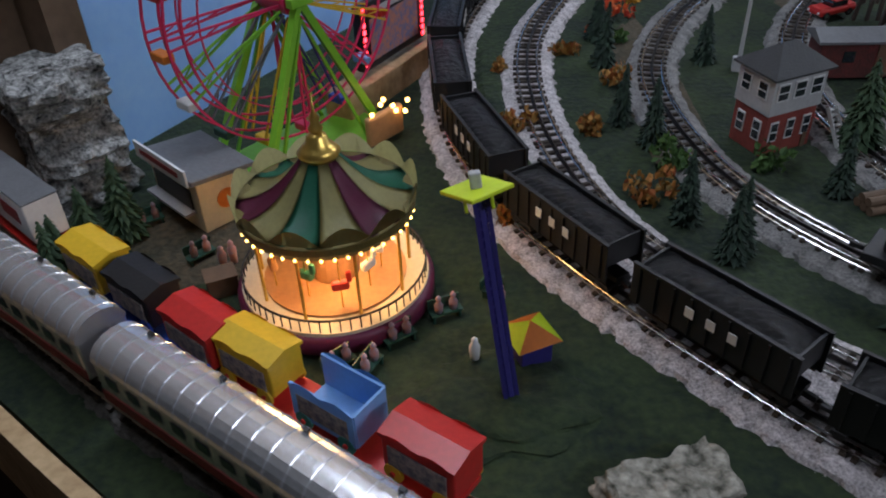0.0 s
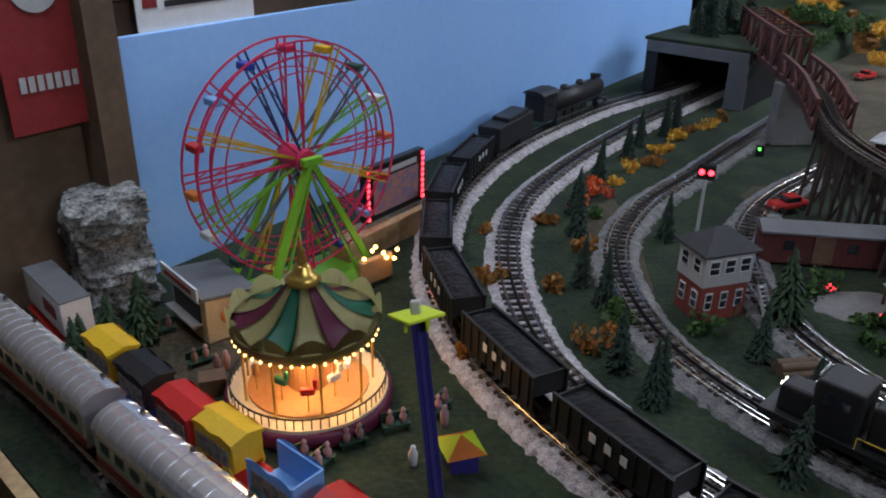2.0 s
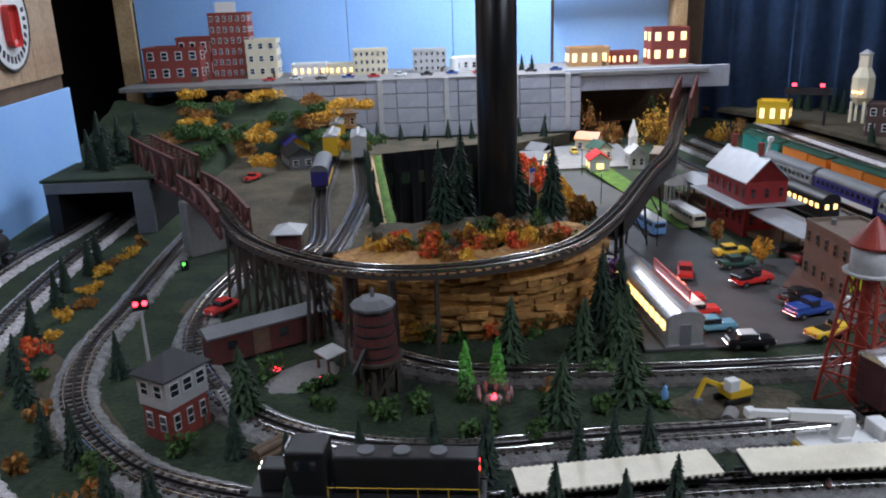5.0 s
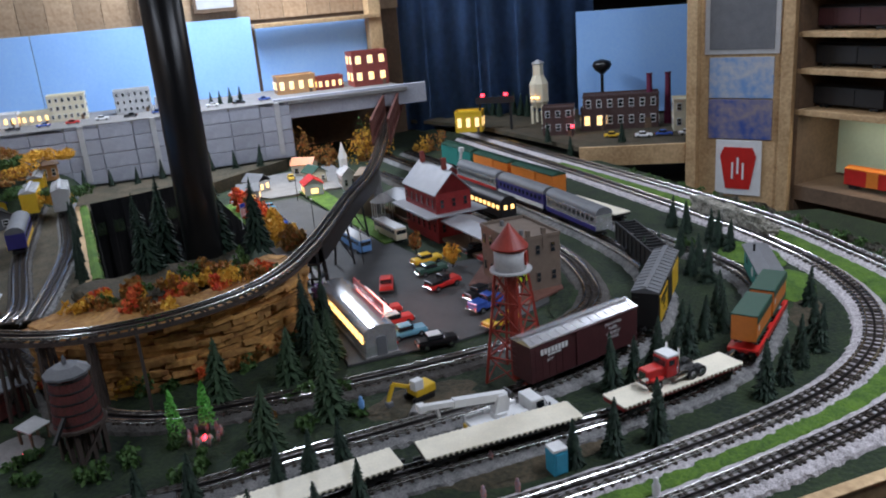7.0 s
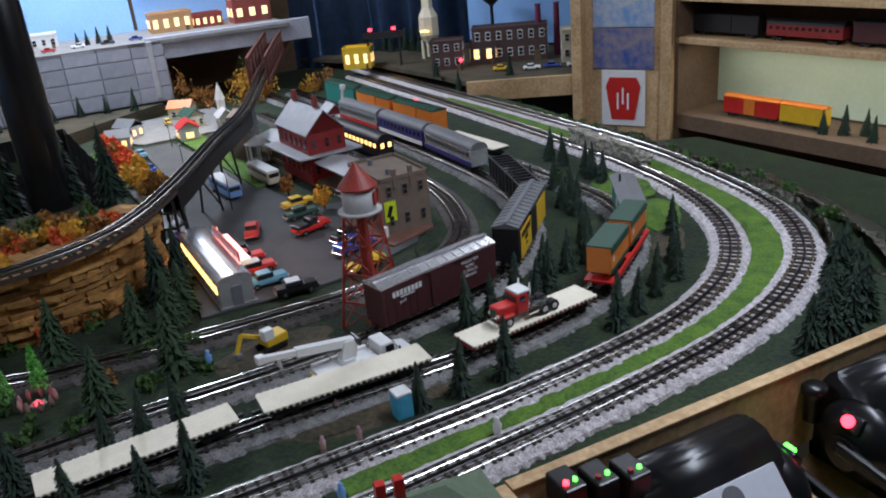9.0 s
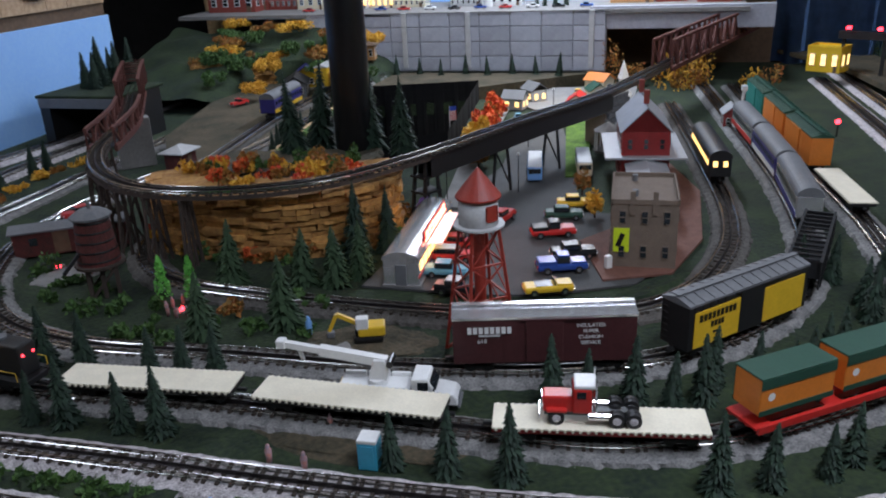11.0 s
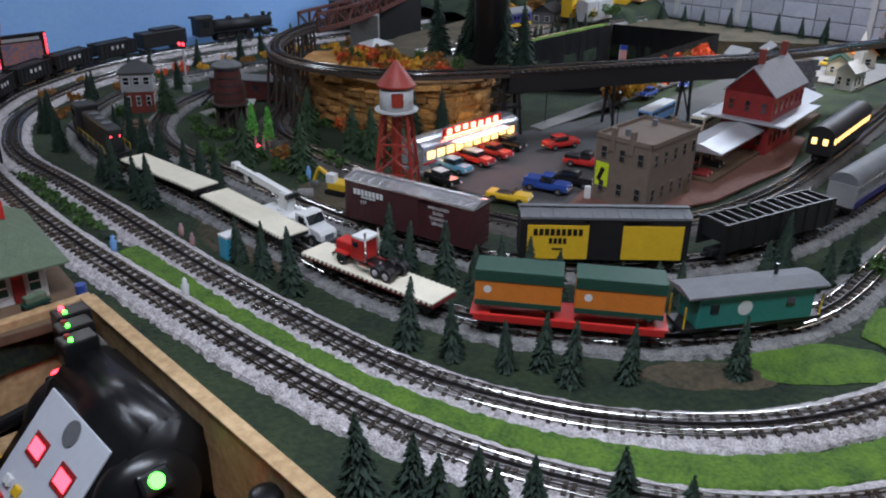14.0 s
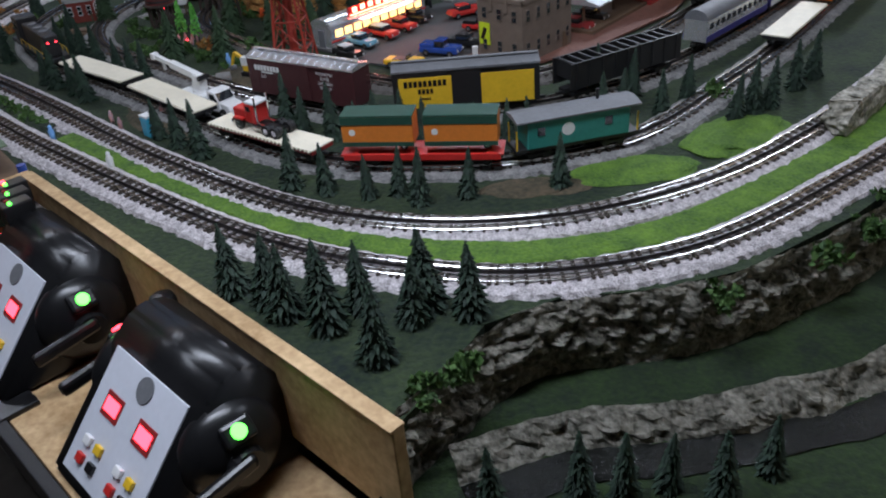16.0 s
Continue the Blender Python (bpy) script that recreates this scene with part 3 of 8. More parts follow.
def conifer(h, width, seed, material):
    rnd = random.Random(seed)
    t = thing("pine_tree", "dark green bottle-brush model pine tree", "tree", "pine trees")
    part("trunk", cyl(0, 0, 0, h * 0.022, h * 0.006, h * 0.9, 7), BARK, t)
    bm = bmesh.new()
    layers = 24
    for k in range(layers):
        f = k / (layers - 1)
        z = h * (0.08 + 0.86 * f)
        r = width * (1 - f) ** 0.8 + 0.0025
        n = int(17 - 8 * f)
        for j in range(n):
            a = 2 * math.pi * (j + rnd.random() * 0.8) / n + k
            rr = r * rnd.uniform(0.72, 1.12)
            tip = Vector((rr * math.cos(a), rr * math.sin(a), z - rr * 0.30 + rnd.uniform(-0.003, 0.003)))
            root = Vector((0, 0, z + h * 0.035))
            s = Vector((-math.sin(a), math.cos(a), 0)) * (rr * 0.15 + 0.001)
            mid = root.lerp(tip, 0.55) + Vector((0, 0, rr * 0.1))
            r0, m1, m2, tp = bm.verts.new(root), bm.verts.new(mid + s), bm.verts.new(mid - s), bm.verts.new(tip)
            bm.faces.new((r0, m1, m2))
            bm.faces.new((m1, tp, m2))
            low = bm.verts.new(mid - Vector((0, 0, rr * 0.28)))
            bm.faces.new((r0, low, tp))
    bmesh.ops.create_cone(bm, cap_ends=True, segments=8, radius1=width * 0.5, radius2=0.001, depth=h * 0.82, matrix=Matrix.Translation((0, 0, h * 0.5)))
    part("crown", bm, material, t)
    return t


PINES = [conifer(0.105, 0.020, 1, NEEDLES), conifer(0.115, 0.022, 2, NEEDLES), conifer(0.10, 0.019, 3, NEEDLES), conifer(0.14, 0.036, 4, NEEDLES_L), conifer(0.27, 0.056, 5, NEEDLES), conifer(0.128, 0.030, 6, NEEDLES)]
for p in PINES:
    p.matrix_basis = pose(0, 0, -5)
rt = random.Random(11)


def pine(x, y, z=TABLE, kind=None, s=1.0, label=""):
    src = PINES[rt.randrange(3) if kind is None else kind]
    k = s * rt.uniform(0.88, 1.12)
    ob = copy_thing(src, pose(x, y, z - 0.001, rt.uniform(-3, 3), rt.uniform(-3, 3), rt.uniform(0, 360)) @ Matrix.Scale(k, 4))
    ob.scale = (k, k, k)
    if label:
        ob["label"] = label
    return ob


NEAR_PINES = [(2.065, -0.59), (2.125, -0.616), (2.155, -0.645), (2.194, -0.608), (2.225, -0.67), (2.258, -0.624), (2.335, -0.655), (2.413, -0.639), (2.30, -0.735), (2.352, -0.62)]
for x, y in NEAR_PINES:
    pine(x, y, TABLE - 0.006, 5, label="dark green model pine tree beside the control panel")
for x, y in [(2.06, -0.265), (2.13, -0.285), (2.21, -0.305), (2.26, -0.295), (2.30, -0.325), (2.38, -0.305), (2.535, -0.275), (2.28, -0.10), (2.33, -0.13), (2.38, -0.11), (2.44, -0.09), (2.48, -0.085), (2.87, -0.02), (2.91, 0.02), (2.95, 0.05),
             (1.25, 0.33), (1.30, 0.295), (1.38, 0.24), (1.43, 0.20), (1.03, 0.52), (0.90, 0.66), (1.71, -0.03), (1.77, -0.075), (1.84, -0.13), (2.02, -0.03), (2.09, -0.05), (2.14, -0.075), (2.19, -0.09), (2.23, -0.06), (1.98, 0.0),
             (1.08, 0.78), (1.11, 0.66), (1.19, 0.585), (1.04, 1.20), (0.87, 1.21), (0.96, 1.53), (1.11, 1.80), (1.27, 0.50), (1.33, 0.46), (1.43, 0.37), (1.48, 0.345), (1.53, 0.31), (0.85, 1.00), (0.88, 0.93), (0.87, 0.74), (0.91, 0.67), (0.88, 1.32), (1.06, 1.70),
             (3.02, 0.14), (3.07, 0.20), (2.62, -0.02), (2.66, 0.03), (2.74, 0.03), (2.80, 0.10), (1.20, 1.90), (1.24, 1.96), (2.62, 0.14), (2.69, 0.13)]:
    pine(x, y)
for x, y in [(1.53, 0.49), (1.68, 0.46), (1.76, 0.64), (1.82, 0.60), (1.62, 0.70), (1.88, 0.62), (1.15, 0.88)]:
    pine(x, y, kind=3, label="full green model fir tree with rough branches")
for x, y, s in [(1.99, 1.27, 1.0), (1.90, 1.22, 0.95), (2.10, 1.18, 0.95), (2.17, 1.10, 0.8), (1.90, 0.70, 0.75), (1.98, 0.72, 0.6)]:
    pine(x, y, 1.02 if y > 1 else TABLE, 4, s, "tall dark green model pine on the rocky rise" if y > 1 else "tall dark green model pine below the cliff")
for k in range(15):
    pine(1.88 + 0.036 * k + rt.uniform(-0.01, 0.01), 1.50 + 0.055 * k, 0.955, None, 0.85)
for k in range(9):
    x, y = R(3.0 + rt.uniform(-0.03, 0.03), 0.85 + 0.11 * k)
    pine(x, y, 0.955, None, 0.85)
for u, v in ((1.95, 0.07), (1.99, 0.12), (2.02, 0.07), (2.06, 0.13), (2.09, 0.08), (1.92, 0.13), (2.05, 0.19)):
    x, y = R(u, v)
    pine(x, y, 1.083, None, 1.45)
for u, v in ((3.3, 1.62), (3.3, 1.67), (3.31, 1.72), (3.32, 1.58)):
    x, y = R(u, v)
    pine(x, y, 1.228, None, 0.7)


def shrub(x, y, z, material, label, r=0.03, h=0.03, n=130, seed=0):
    return single("shrub", cloud(n, r, r, h, 0.0055, random.Random(seed), lumps=5), material, label, "shrub", "shrubs", pose(x, y, z - 0.002))


rs = random.Random(5)
KINDS = [(AUTUMN, "rust and orange autumn foliage clump"), (GOLD_LEAF, "golden yellow autumn foliage clump"), (RED_LEAF, "deep red autumn foliage clump"), (GREEN_LEAF, "mossy green foliage clump")]
SHRUBS = [(0.87, 1.12, 0), (0.95, 1.44, 2), (1.21, 1.86, 1), (0.80, 0.98, 0), (0.85, 0.81, 0), (1.34, 1.99, 1), (0.82, 1.26, 0), (0.90, 1.36, 2), (1.00, 1.50, 1), (1.05, 1.60, 1), (1.10, 1.66, 0), (1.15, 1.74, 1), (1.27, 1.93, 0), (1.40, 2.06, 0), (0.93, 1.30, 3), (0.87, 0.88, 3), (1.02, 0.85, 3),
          (1.60, 0.56, 0), (1.47, 0.66, 3), (1.40, 0.70, 3), (1.33, 0.72, 3), (1.27, 0.82, 3), (1.36, 0.82, 3), (1.44, 0.56, 3), (1.55, 0.53, 3), (1.62, 0.47, 3), (1.70, 0.56, 3), (1.75, 0.50, 3), (1.72, 0.42, 3), (1.30, 0.90, 3), (1.25, 1.0, 3),
          (0.66, 0.76, 0), (0.70, 1.0, 0), (0.69, 1.2, 0), (1.46, 0.48, 3), (1.39, 0.55, 3), (2.86, 0.08, 3)]
for k, (x, y, c) in enumerate(SHRUBS):
    shrub(x, y, TABLE, *KINDS[c], rs.uniform(0.022, 0.042), rs.uniform(0.02, 0.035), 150, k)
for k in range(26):
    u, v = rs.uniform(2.35, 3.1), rs.uniform(0.05, 0.95)
    x, y = R(u, v)
    shrub(x, y, 0.99 + 0.20 * max(0, (u - 2.4) / 0.7), *KINDS[rs.choice((0, 3, 1, 3, 3))], rs.uniform(0.055, 0.10), rs.uniform(0.035, 0.06), 700, 100 + k)
for k in range(14):
    x, y = R(rs.uniform(2.95, 3.08), rs.uniform(1.9, 2.7))
    shrub(x, y, TABLE, *KINDS[rs.choice((0, 0, 1, 3))], rs.uniform(0.05, 0.08), rs.uniform(0.08, 0.2), 260, 150 + k)
for k, (x, y) in enumerate([(2.83, 1.84), (2.78, 1.76), (2.72, 1.68), (2.66, 1.60), (2.60, 1.52), (2.55, 1.44), (2.51, 1.36), (2.47, 1.28), (2.45, 1.22)]):
    m, lab = ((RED_LEAF, "bright red autumn tree along the street"), (AUTUMN, "orange autumn tree along the street"), (GOLD_LEAF, "golden autumn tree along the street"))[0 if k < 5 and k != 2 else 1 if k in (2, 8) else 2]
    t = thing("maple_tree", lab, "tree", "street trees", pose(x, y, TABLE))
    part("trunk", cyl(0, 0, 0, 0.004, 0.002, 0.04, 6), BARK, t)
    part("crown", cloud(520, 0.045, 0.045, 0.075, 0.0075, random.Random(200 + k), cz=0.026), m, t)
for x, y, m, lab in ((2.58, 0.85, AUTUMN, "small tan autumn tree beside the parked bus"), (2.50, 0.67, GOLD_LEAF, "golden small tree beside parked cars"), (2.12, 0.86, PURPLE_LEAF, "purple flowering bush tree behind the diner")):
    t = thing("small_tree", lab, "tree", "street trees", pose(x, y, TABLE))
    part("trunk", cyl(0, 0, 0, 0.003, 0.002, 0.035, 6), BARK, t)
    part("crown", cloud(330, 0.026, 0.026, 0.05, 0.0045, random.Random(int(x * 99)), cz=0.02), m, t)
for x, y in ((1.482, 0.675), (1.535, 0.648)):
    t = thing("young_tree", "bright lime-green young tree by the campfire", "tree", "lime trees", pose(x, y, TABLE))
    part("trunk", cyl(0, 0, 0, 0.003, 0.002, 0.03, 6), BARK, t)
    rnd = random.Random(int(x * 1000))
    bm = bmesh.new()
    for k in range(420):
        f = rnd.random()
        a, r = rnd.uniform(0, 6.28), 0.017 * (1 - f) ** 0.7 * rnd.uniform(0.5, 1.05)
        p = Vector((r * math.cos(a), r * math.sin(a), 0.02 + 0.085 * f))
        q = Euler((rnd.uniform(0, 6), rnd.uniform(0, 6), 0)).to_matrix()
        vs = [bm.verts.new(p + q @ Vector(c)) for c in ((-0.003, 0, 0), (0.003, 0, 0), (0, 0.005, 0))]
        bm.faces.new(vs)
    part("crown", bm, LIME, t)


# ---- rocks ----
def crag(name, label, size, seed, material, m, layers=False, kind="", cuts=22, amp=0.35):
    """A rough rock mass with ledges."""
    bm = bmesh.new()
    bmesh.ops.create_cube(bm, size=1)
    bmesh.ops.subdivide_edges(bm, edges=bm.edges[:], cuts=cuts, use_grid_fill=True)
    sx, sy, sz = size
    for v in bm.verts:
        p = Vector((v.co.x * sx, v.co.y * sy, (v.co.z + 0.5) * sz))
        d = Vector((v.co.x, v.co.y, 0))
        q = Vector((p.x * 9, p.y * 9, p.z * (34 if layers else 16))) + Vector((seed, seed, 0))
        n = noise.noise(q) + 0.6 * noise.noise(q * 2.7) + (0 if layers else 0.4 * noise.noise(q * 6.3))
        step = (math.floor(p.z / 0.014) % 2) * 0.12 if layers else 0
        k = 1 + amp * 0.45 * n - step * amp - 0.10 * (v.co.z + 0.5)
        v.co = Vector((p.x * k, p.y * k, p.z + 0.010 * n * (v.co.z + 0.5)))
    return single(name, bm, material, label, "rock", "", m, kind)


# layered golden cliff under the high track, built from slabs
def cliff(name, label, path, side, z0, z1, material, seed):
    rnd = random.Random(seed)
    t = thing(name, label, "cliff")
    bm = bmesh.new()
    bmb = sweep(path, [(side * 0.10, 0), (side * 0.005, 0), (side * 0.0, z1 - z0), (side * 0.12, z1 - z0 + 0.004)], 0.003)
    body = part("rock_core", bmb, material, t)
    body.location.z = z0
    z = z0
    while z < z1 - 0.004:
        h = rnd.uniform(0.008, 0.017)
        i = 0
        while i < len(path) - 2:
            n = rnd.randint(2, 7)
            j = min(len(path) - 1, i + n)
            c = (path[i] + path[j]) / 2
            d = path[j] - path[i]
            s = Vector((d.y, -d.x, 0)).normalized()
            c = c - s * side * rnd.uniform(-0.006, 0.012)
            bx(bm, c.x, c.y, z + h / 2, d.length * rnd.uniform(0.9, 1.15), 0.028, h * rnd.uniform(0.8, 1.0), 0, pose(0, 0, 0, rnd.uniform(-5, 5), rnd.uniform(-4, 4), math.degrees(math.atan2(d.y, d.x)) + rnd.uniform(-8, 8)))
            i = j
        z += h
    for v in bm.verts:
        v.co += Vector((rnd.uniform(-1, 1), rnd.uniform(-1, 1), rnd.uniform(-1, 1))) * 0.0025
    ob = part("ledge", bm, material, t)
    ob["kind"] = "stuff"
    return t


FACE = spline([(1.53, 1.16), (1.52, 1.04), (1.585, 0.93), (1.70, 0.835), (1.84, 0.785), (1.98, 0.785), (2.05, 0.865), (2.07, 0.98)], 0.01)
cliff("golden_cliff", "layered golden rock cliff with autumn shrubs under the track", FACE, -1, TABLE, 1.05, ROCK, 3)
crag("rock_mound", "rocky brown mound under the tall pines", (0.46, 0.40, 0.135), 4, DIRT, pose(1.86, 1.07, TABLE, 0, 0, -25), True, "", 18, 0.25)
for k in range(64):
    f = rs.random()
    i = int(f * (len(FACE) - 1))
    p, t_ = FACE[i], tangent(FACE, i)
    s = Vector((t_.y, -t_.x, 0))
    lo = rs.random() < 0.35
    q = p + s * (0.015 if lo else -rs.uniform(0.06, 0.26))
    shrub(q.x, q.y, TABLE if lo else 1.045, *KINDS[rs.choice((0, 0, 1, 3, 2))], rs.uniform(0.022, 0.04), rs.uniform(0.025, 0.05), 150, 300 + k)
crag("grey_cliff", "grey and white craggy rock face with flecks of snow", (0.30, 0.11, 0.185), 7, SNOW_ROCK, pose(0.02, 0.99, TABLE, 0, 0, -52), False, "", 44, 0.6)
for k, (u, v) in enumerate(((-0.26, 0.14), (-0.22, 0.17), (-0.17, 0.15), (-0.24, 0.20), (-0.12, 0.14))):
    x, y = R(u, v)
    pine(x, y, TABLE, 3, 0.8)
# rock rim and gorge beyond the near curve
RIM = spline([(2.34, -0.87), (2.40, -0.77), (2.455, -0.69), (2.53, -0.64), (2.66, -0.612), (2.79, -0.56), (3.0, -0.41), (3.3, -0.10), (3.5, 0.16)], 0.005)


def rock_face(bm, path, top, drop, out, rows, rough):
    """A craggy bank: cells of stone, ledges and clefts below a path."""
    last = None
    for i, p in enumerate(path):
        t_ = tangent(path, i)
        s = Vector((t_.y, -t_.x, 0))
        row = []
        for k in range(rows):
            f = k / (rows - 1)
            q = Vector((p.x * 30, p.y * 30, f * drop * 45))
            d = noise.voronoi(q * 0.9)[0]
            cell = d[1] - d[0]
            n = noise.noise(q * 0.5) + 0.5 * noise.noise(q * 1.7) + 0.3 * noise.noise(q * 4.1)
            bulge = math.sin(math.pi * min(1, f * 1.15))
            w = p + s * (-0.018 + out * f + rough * (0.9 * n + 1.3 * min(cell, 0.5)) * (0.35 + bulge))
            row.append(bm.verts.new((w.x, w.y, top + rough * 0.7 * n - drop * f ** 1.1)))
        if last:
            for a, b, c, d in zip(last, last[1:], row[1:], row):
                bm.faces.new((a, b, c, d))
        last = row
    return bm


bm = rock_face(bmesh.new(), RIM, 0.912, 0.125, 0.02, 30, 0.015)
bmesh.ops.solidify(bm, geom=bm.faces[:], thickness=0.02)
single("rocky_bank", bm, DARK_ROCK, "grey craggy plaster rock bank below the curve", "rock")
sheet([(2.30, -0.9), (2.40, -0.66), (2.62, -0.57), (2.9, -0.43), (3.25, -0.06), (3.55, 0.25), (3.75, -0.15), (3.2, -1.0), (2.6, -1.15)], None, 0.80, 0.03, GORGE_GRASS, "gorge_floor", "dark green grassy gorge floor below the table", "ground")
BANK = spline([(2.40, -0.83), (2.54, -0.765), (2.67, -0.745), (2.81, -0.70), (2.95, -0.64), (3.3, -0.37)], 0.006)
bm = rock_face(bmesh.new(), BANK, 0.034, 0.04, 0.045, 12, 0.012)
bmesh.ops.solidify(bm, geom=bm.faces[:], thickness=0.01)
single("rock_line", bm, DARK_ROCK, "low line of craggy rocks in the gorge", "rock", "", pose(0, 0, 0.80))
bm = sweep(BANK, [(0.02, 0.002), (0.05, 0.003), (0.075, 0.002)], 0.0004)
single("creek_bed", bm, mat("creek_water", (0.004, 0.005, 0.004), 0.12, 0, 0.4, 60, 1.6), "dark glossy creek bed in the gorge", "water", "", pose(0, 0, 0.80), "structure")
for x, y in ((2.55, -0.855), (2.60, -0.855), (2.65, -0.835), (2.77, -0.81), (2.71, -0.85), (2.45, -0.88)):
    pine(x, y, 0.80)
for k, (x, y) in enumerate(((2.39, -0.77), (2.41, -0.74), (2.36, -0.80), (2.9, -0.51), (3.0, -0.43), (2.75, -0.60))):
    shrub(x, y, 0.89, *KINDS[3], 0.03, 0.03, 150, 400 + k)
for k in range(16):
    f = k / 15
    x, y = 3.0 + 0.75 * f, -0.40 + 0.95 * f
    shrub(x, y, 0.89, *KINDS[3], 0.03, 0.03, 120, 420 + k)
crag("boulder_bank", "pale boulders beside the curve", (0.30, 0.045, 0.06), 9, DARK_ROCK, pose(3.12, 0.02, TABLE, 0, 0, 52), False, "", 30, 0.8)

# ---- grass and earth patches ----
def patch(name, pts, z, material, label, category="grass", rough=0.0015):
    bm = sweep(pts[0], pts[1], rough)
    return single(name, bm, material, label, category, "", pose(0, 0, z), "stuff")


def offset(path, a, b, side):
    out = []
    for i in range(a, b):
        t = tangent(path, i)
        out.append(path[i] + Vector((t.y, -t.x, 0)) * side)
    return out


i0, i1 = near(OUTER, 1.45, -0.07), near(OUTER, 3.9, 0.9)
patch("grass_strip", (offset(OUTER, i0, i1, -0.072), [(-0.037, 0.0), (-0.028, 0.007), (0, 0.009), (0.028, 0.007), (0.037, 0.0)]), TABLE, LAWN, "bright green grass strip between the two curved tracks", rough=0.002)
i0, i1 = near(OUTER, 0.62, 1.3), near(OUTER, 1.40, -0.03)
patch("grass_strip", (offset(OUTER, i0, i1, -0.07), [(-0.022, 0.001), (-0.012, 0.006), (0, 0.007), (0.012, 0.006), (0.022, 0.001)]), TABLE, TURF, "mossy green strip between the two tracks")
for k in range(22):
    i = i1 - 6 - k * 2
    p = offset(OUTER, i, i + 1, -0.07)[0]
    shrub(p.x, p.y, TABLE, *KINDS[3], 0.02, 0.013, 80, 500 + k)


def lump(name, x, y, rx, ry, h, material, label, turn=0, category="grass"):
    bm = bmesh.new()
    bmesh.ops.create_uvsphere(bm, u_segments=40, v_segments=16, radius=1)
    for v in list(bm.verts):
        n = noise.noise(v.co * 2.3 + Vector((x * 9, y * 9, 0)))
        v.co = Vector((v.co.x * rx * (1 + 0.3 * n), v.co.y * ry * (1 + 0.3 * n), max(v.co.z, -0.1) * h * (1 + 0.4 * n)))
    return single(name, bm, material, label, category, "", pose(x, y, TABLE, 0, 0, turn), "stuff")


lump("grass_mound", 2.86, -0.085, 0.12, 0.075, 0.012, LAWN, "bright green grassy mound inside the curve", 40)
lump("grass_mound", 2.66, -0.22, 0.12, 0.05, 0.006, LAWN, "bright green grass patch beside the curve", 12)
lump("earth_patch", 2.50, -0.275, 0.10, 0.035, 0.004, DIRT, "bare brown earth patch beside the siding", 8, "earth")
lump("earth_patch", 1.70, 0.05, 0.16, 0.06, 0.004, DIRT, "bare brown earth where crews work", -35, "earth")
lump("earth_patch", 1.50, -0.09, 0.06, 0.03, 0.004, DIRT, "small bare earth patch between tracks", -35, "earth")
lump("earth_patch", 1.80, 0.33, 0.12, 0.06, 0.004, DIRT, "bare brown digging site", -35, "earth")
lump("earth_patch", 1.34, 1.45, 0.10, 0.06, 0.004, DIRT, "brown dirt lot behind the tower", 50, "earth")
lump("earth_patch", 0.93, 1.12, 0.05, 0.28, 0.004, DIRT, "dry olive grass inside the bend", -5, "earth")
lump("grass_mound", 0.60, 0.46, 0.10, 0.07, 0.010, TURF, "low green turf disc under the leaning tower", 0)
lump("earth_patch", 0.32, 0.78, 0.14, 0.12, 0.003, DIRT, "dark trodden fairground earth", 0, "earth")
lump("grass_mound", 2.36, 0.265, 0.12, 0.035, 0.012, TURF, "dark green hedge bank beside the car park", 12)

# town streets
sheet([(1.86, 0.56), (2.06, 0.40), (2.16, 0.345), (2.35, 0.30), (2.60, 0.42), (2.62, 0.62), (2.50, 0.72), (2.62, 0.95), (2.82, 1.30), (3.05, 1.75), (2.95, 1.82), (2.52, 1.20), (2.30, 1.0), (2.10, 0.82)], None, TABLE + 0.006, 0.005, ASPHALT, "street", "dark asphalt car park and street", "road")
sheet([(2.30, 0.34), (2.44, 0.30), (2.62, 0.42), (2.85, 0.70), (2.95, 0.95), (2.86, 1.05), (2.70, 0.80), (2.56, 0.60), (2.38, 0.55)], None, TABLE + 0.010, 0.005, PAVING, "brick_pavement", "red brick paving round the depot", "pavement")
sheet([(2.20, 0.93), (2.235, 0.90), (2.60, 1.45), (2.95, 1.95), (2.90, 1.99), (2.50, 1.42)], None, TABLE + 0.011, 0.005, CONCRETE, "sidewalk", "pale concrete sidewalk", "pavement")
sheet([(2.62, 1.0), (2.68, 0.97), (2.92, 1.33), (3.2, 1.75), (3.12, 1.80)], None, TABLE + 0.011, 0.005, LAWN, "town_lawn", "bright green lawns beside the street", "grass")
sheet([(2.50, 1.48), (2.55, 1.45), (2.9, 1.93), (2.84, 1.96)], None, TABLE + 0.012, 0.005, LAWN, "street_verge", "bright green verge beside the sidewalk", "grass")
sheet([(3.0, 1.85), (3.3, 1.62), (3.62, 2.02), (3.28, 2.22), (3.02, 2.12)], None, TABLE + 0.009, 0.008, CONCRETE, "town_square", "pale grey town streets", "road")


# ---- tracks ----
tie_mesh = mesh_of("tie", box(0, 0, 0, 0.0055, 0.047, 0.0045, 0.0006), TIE)


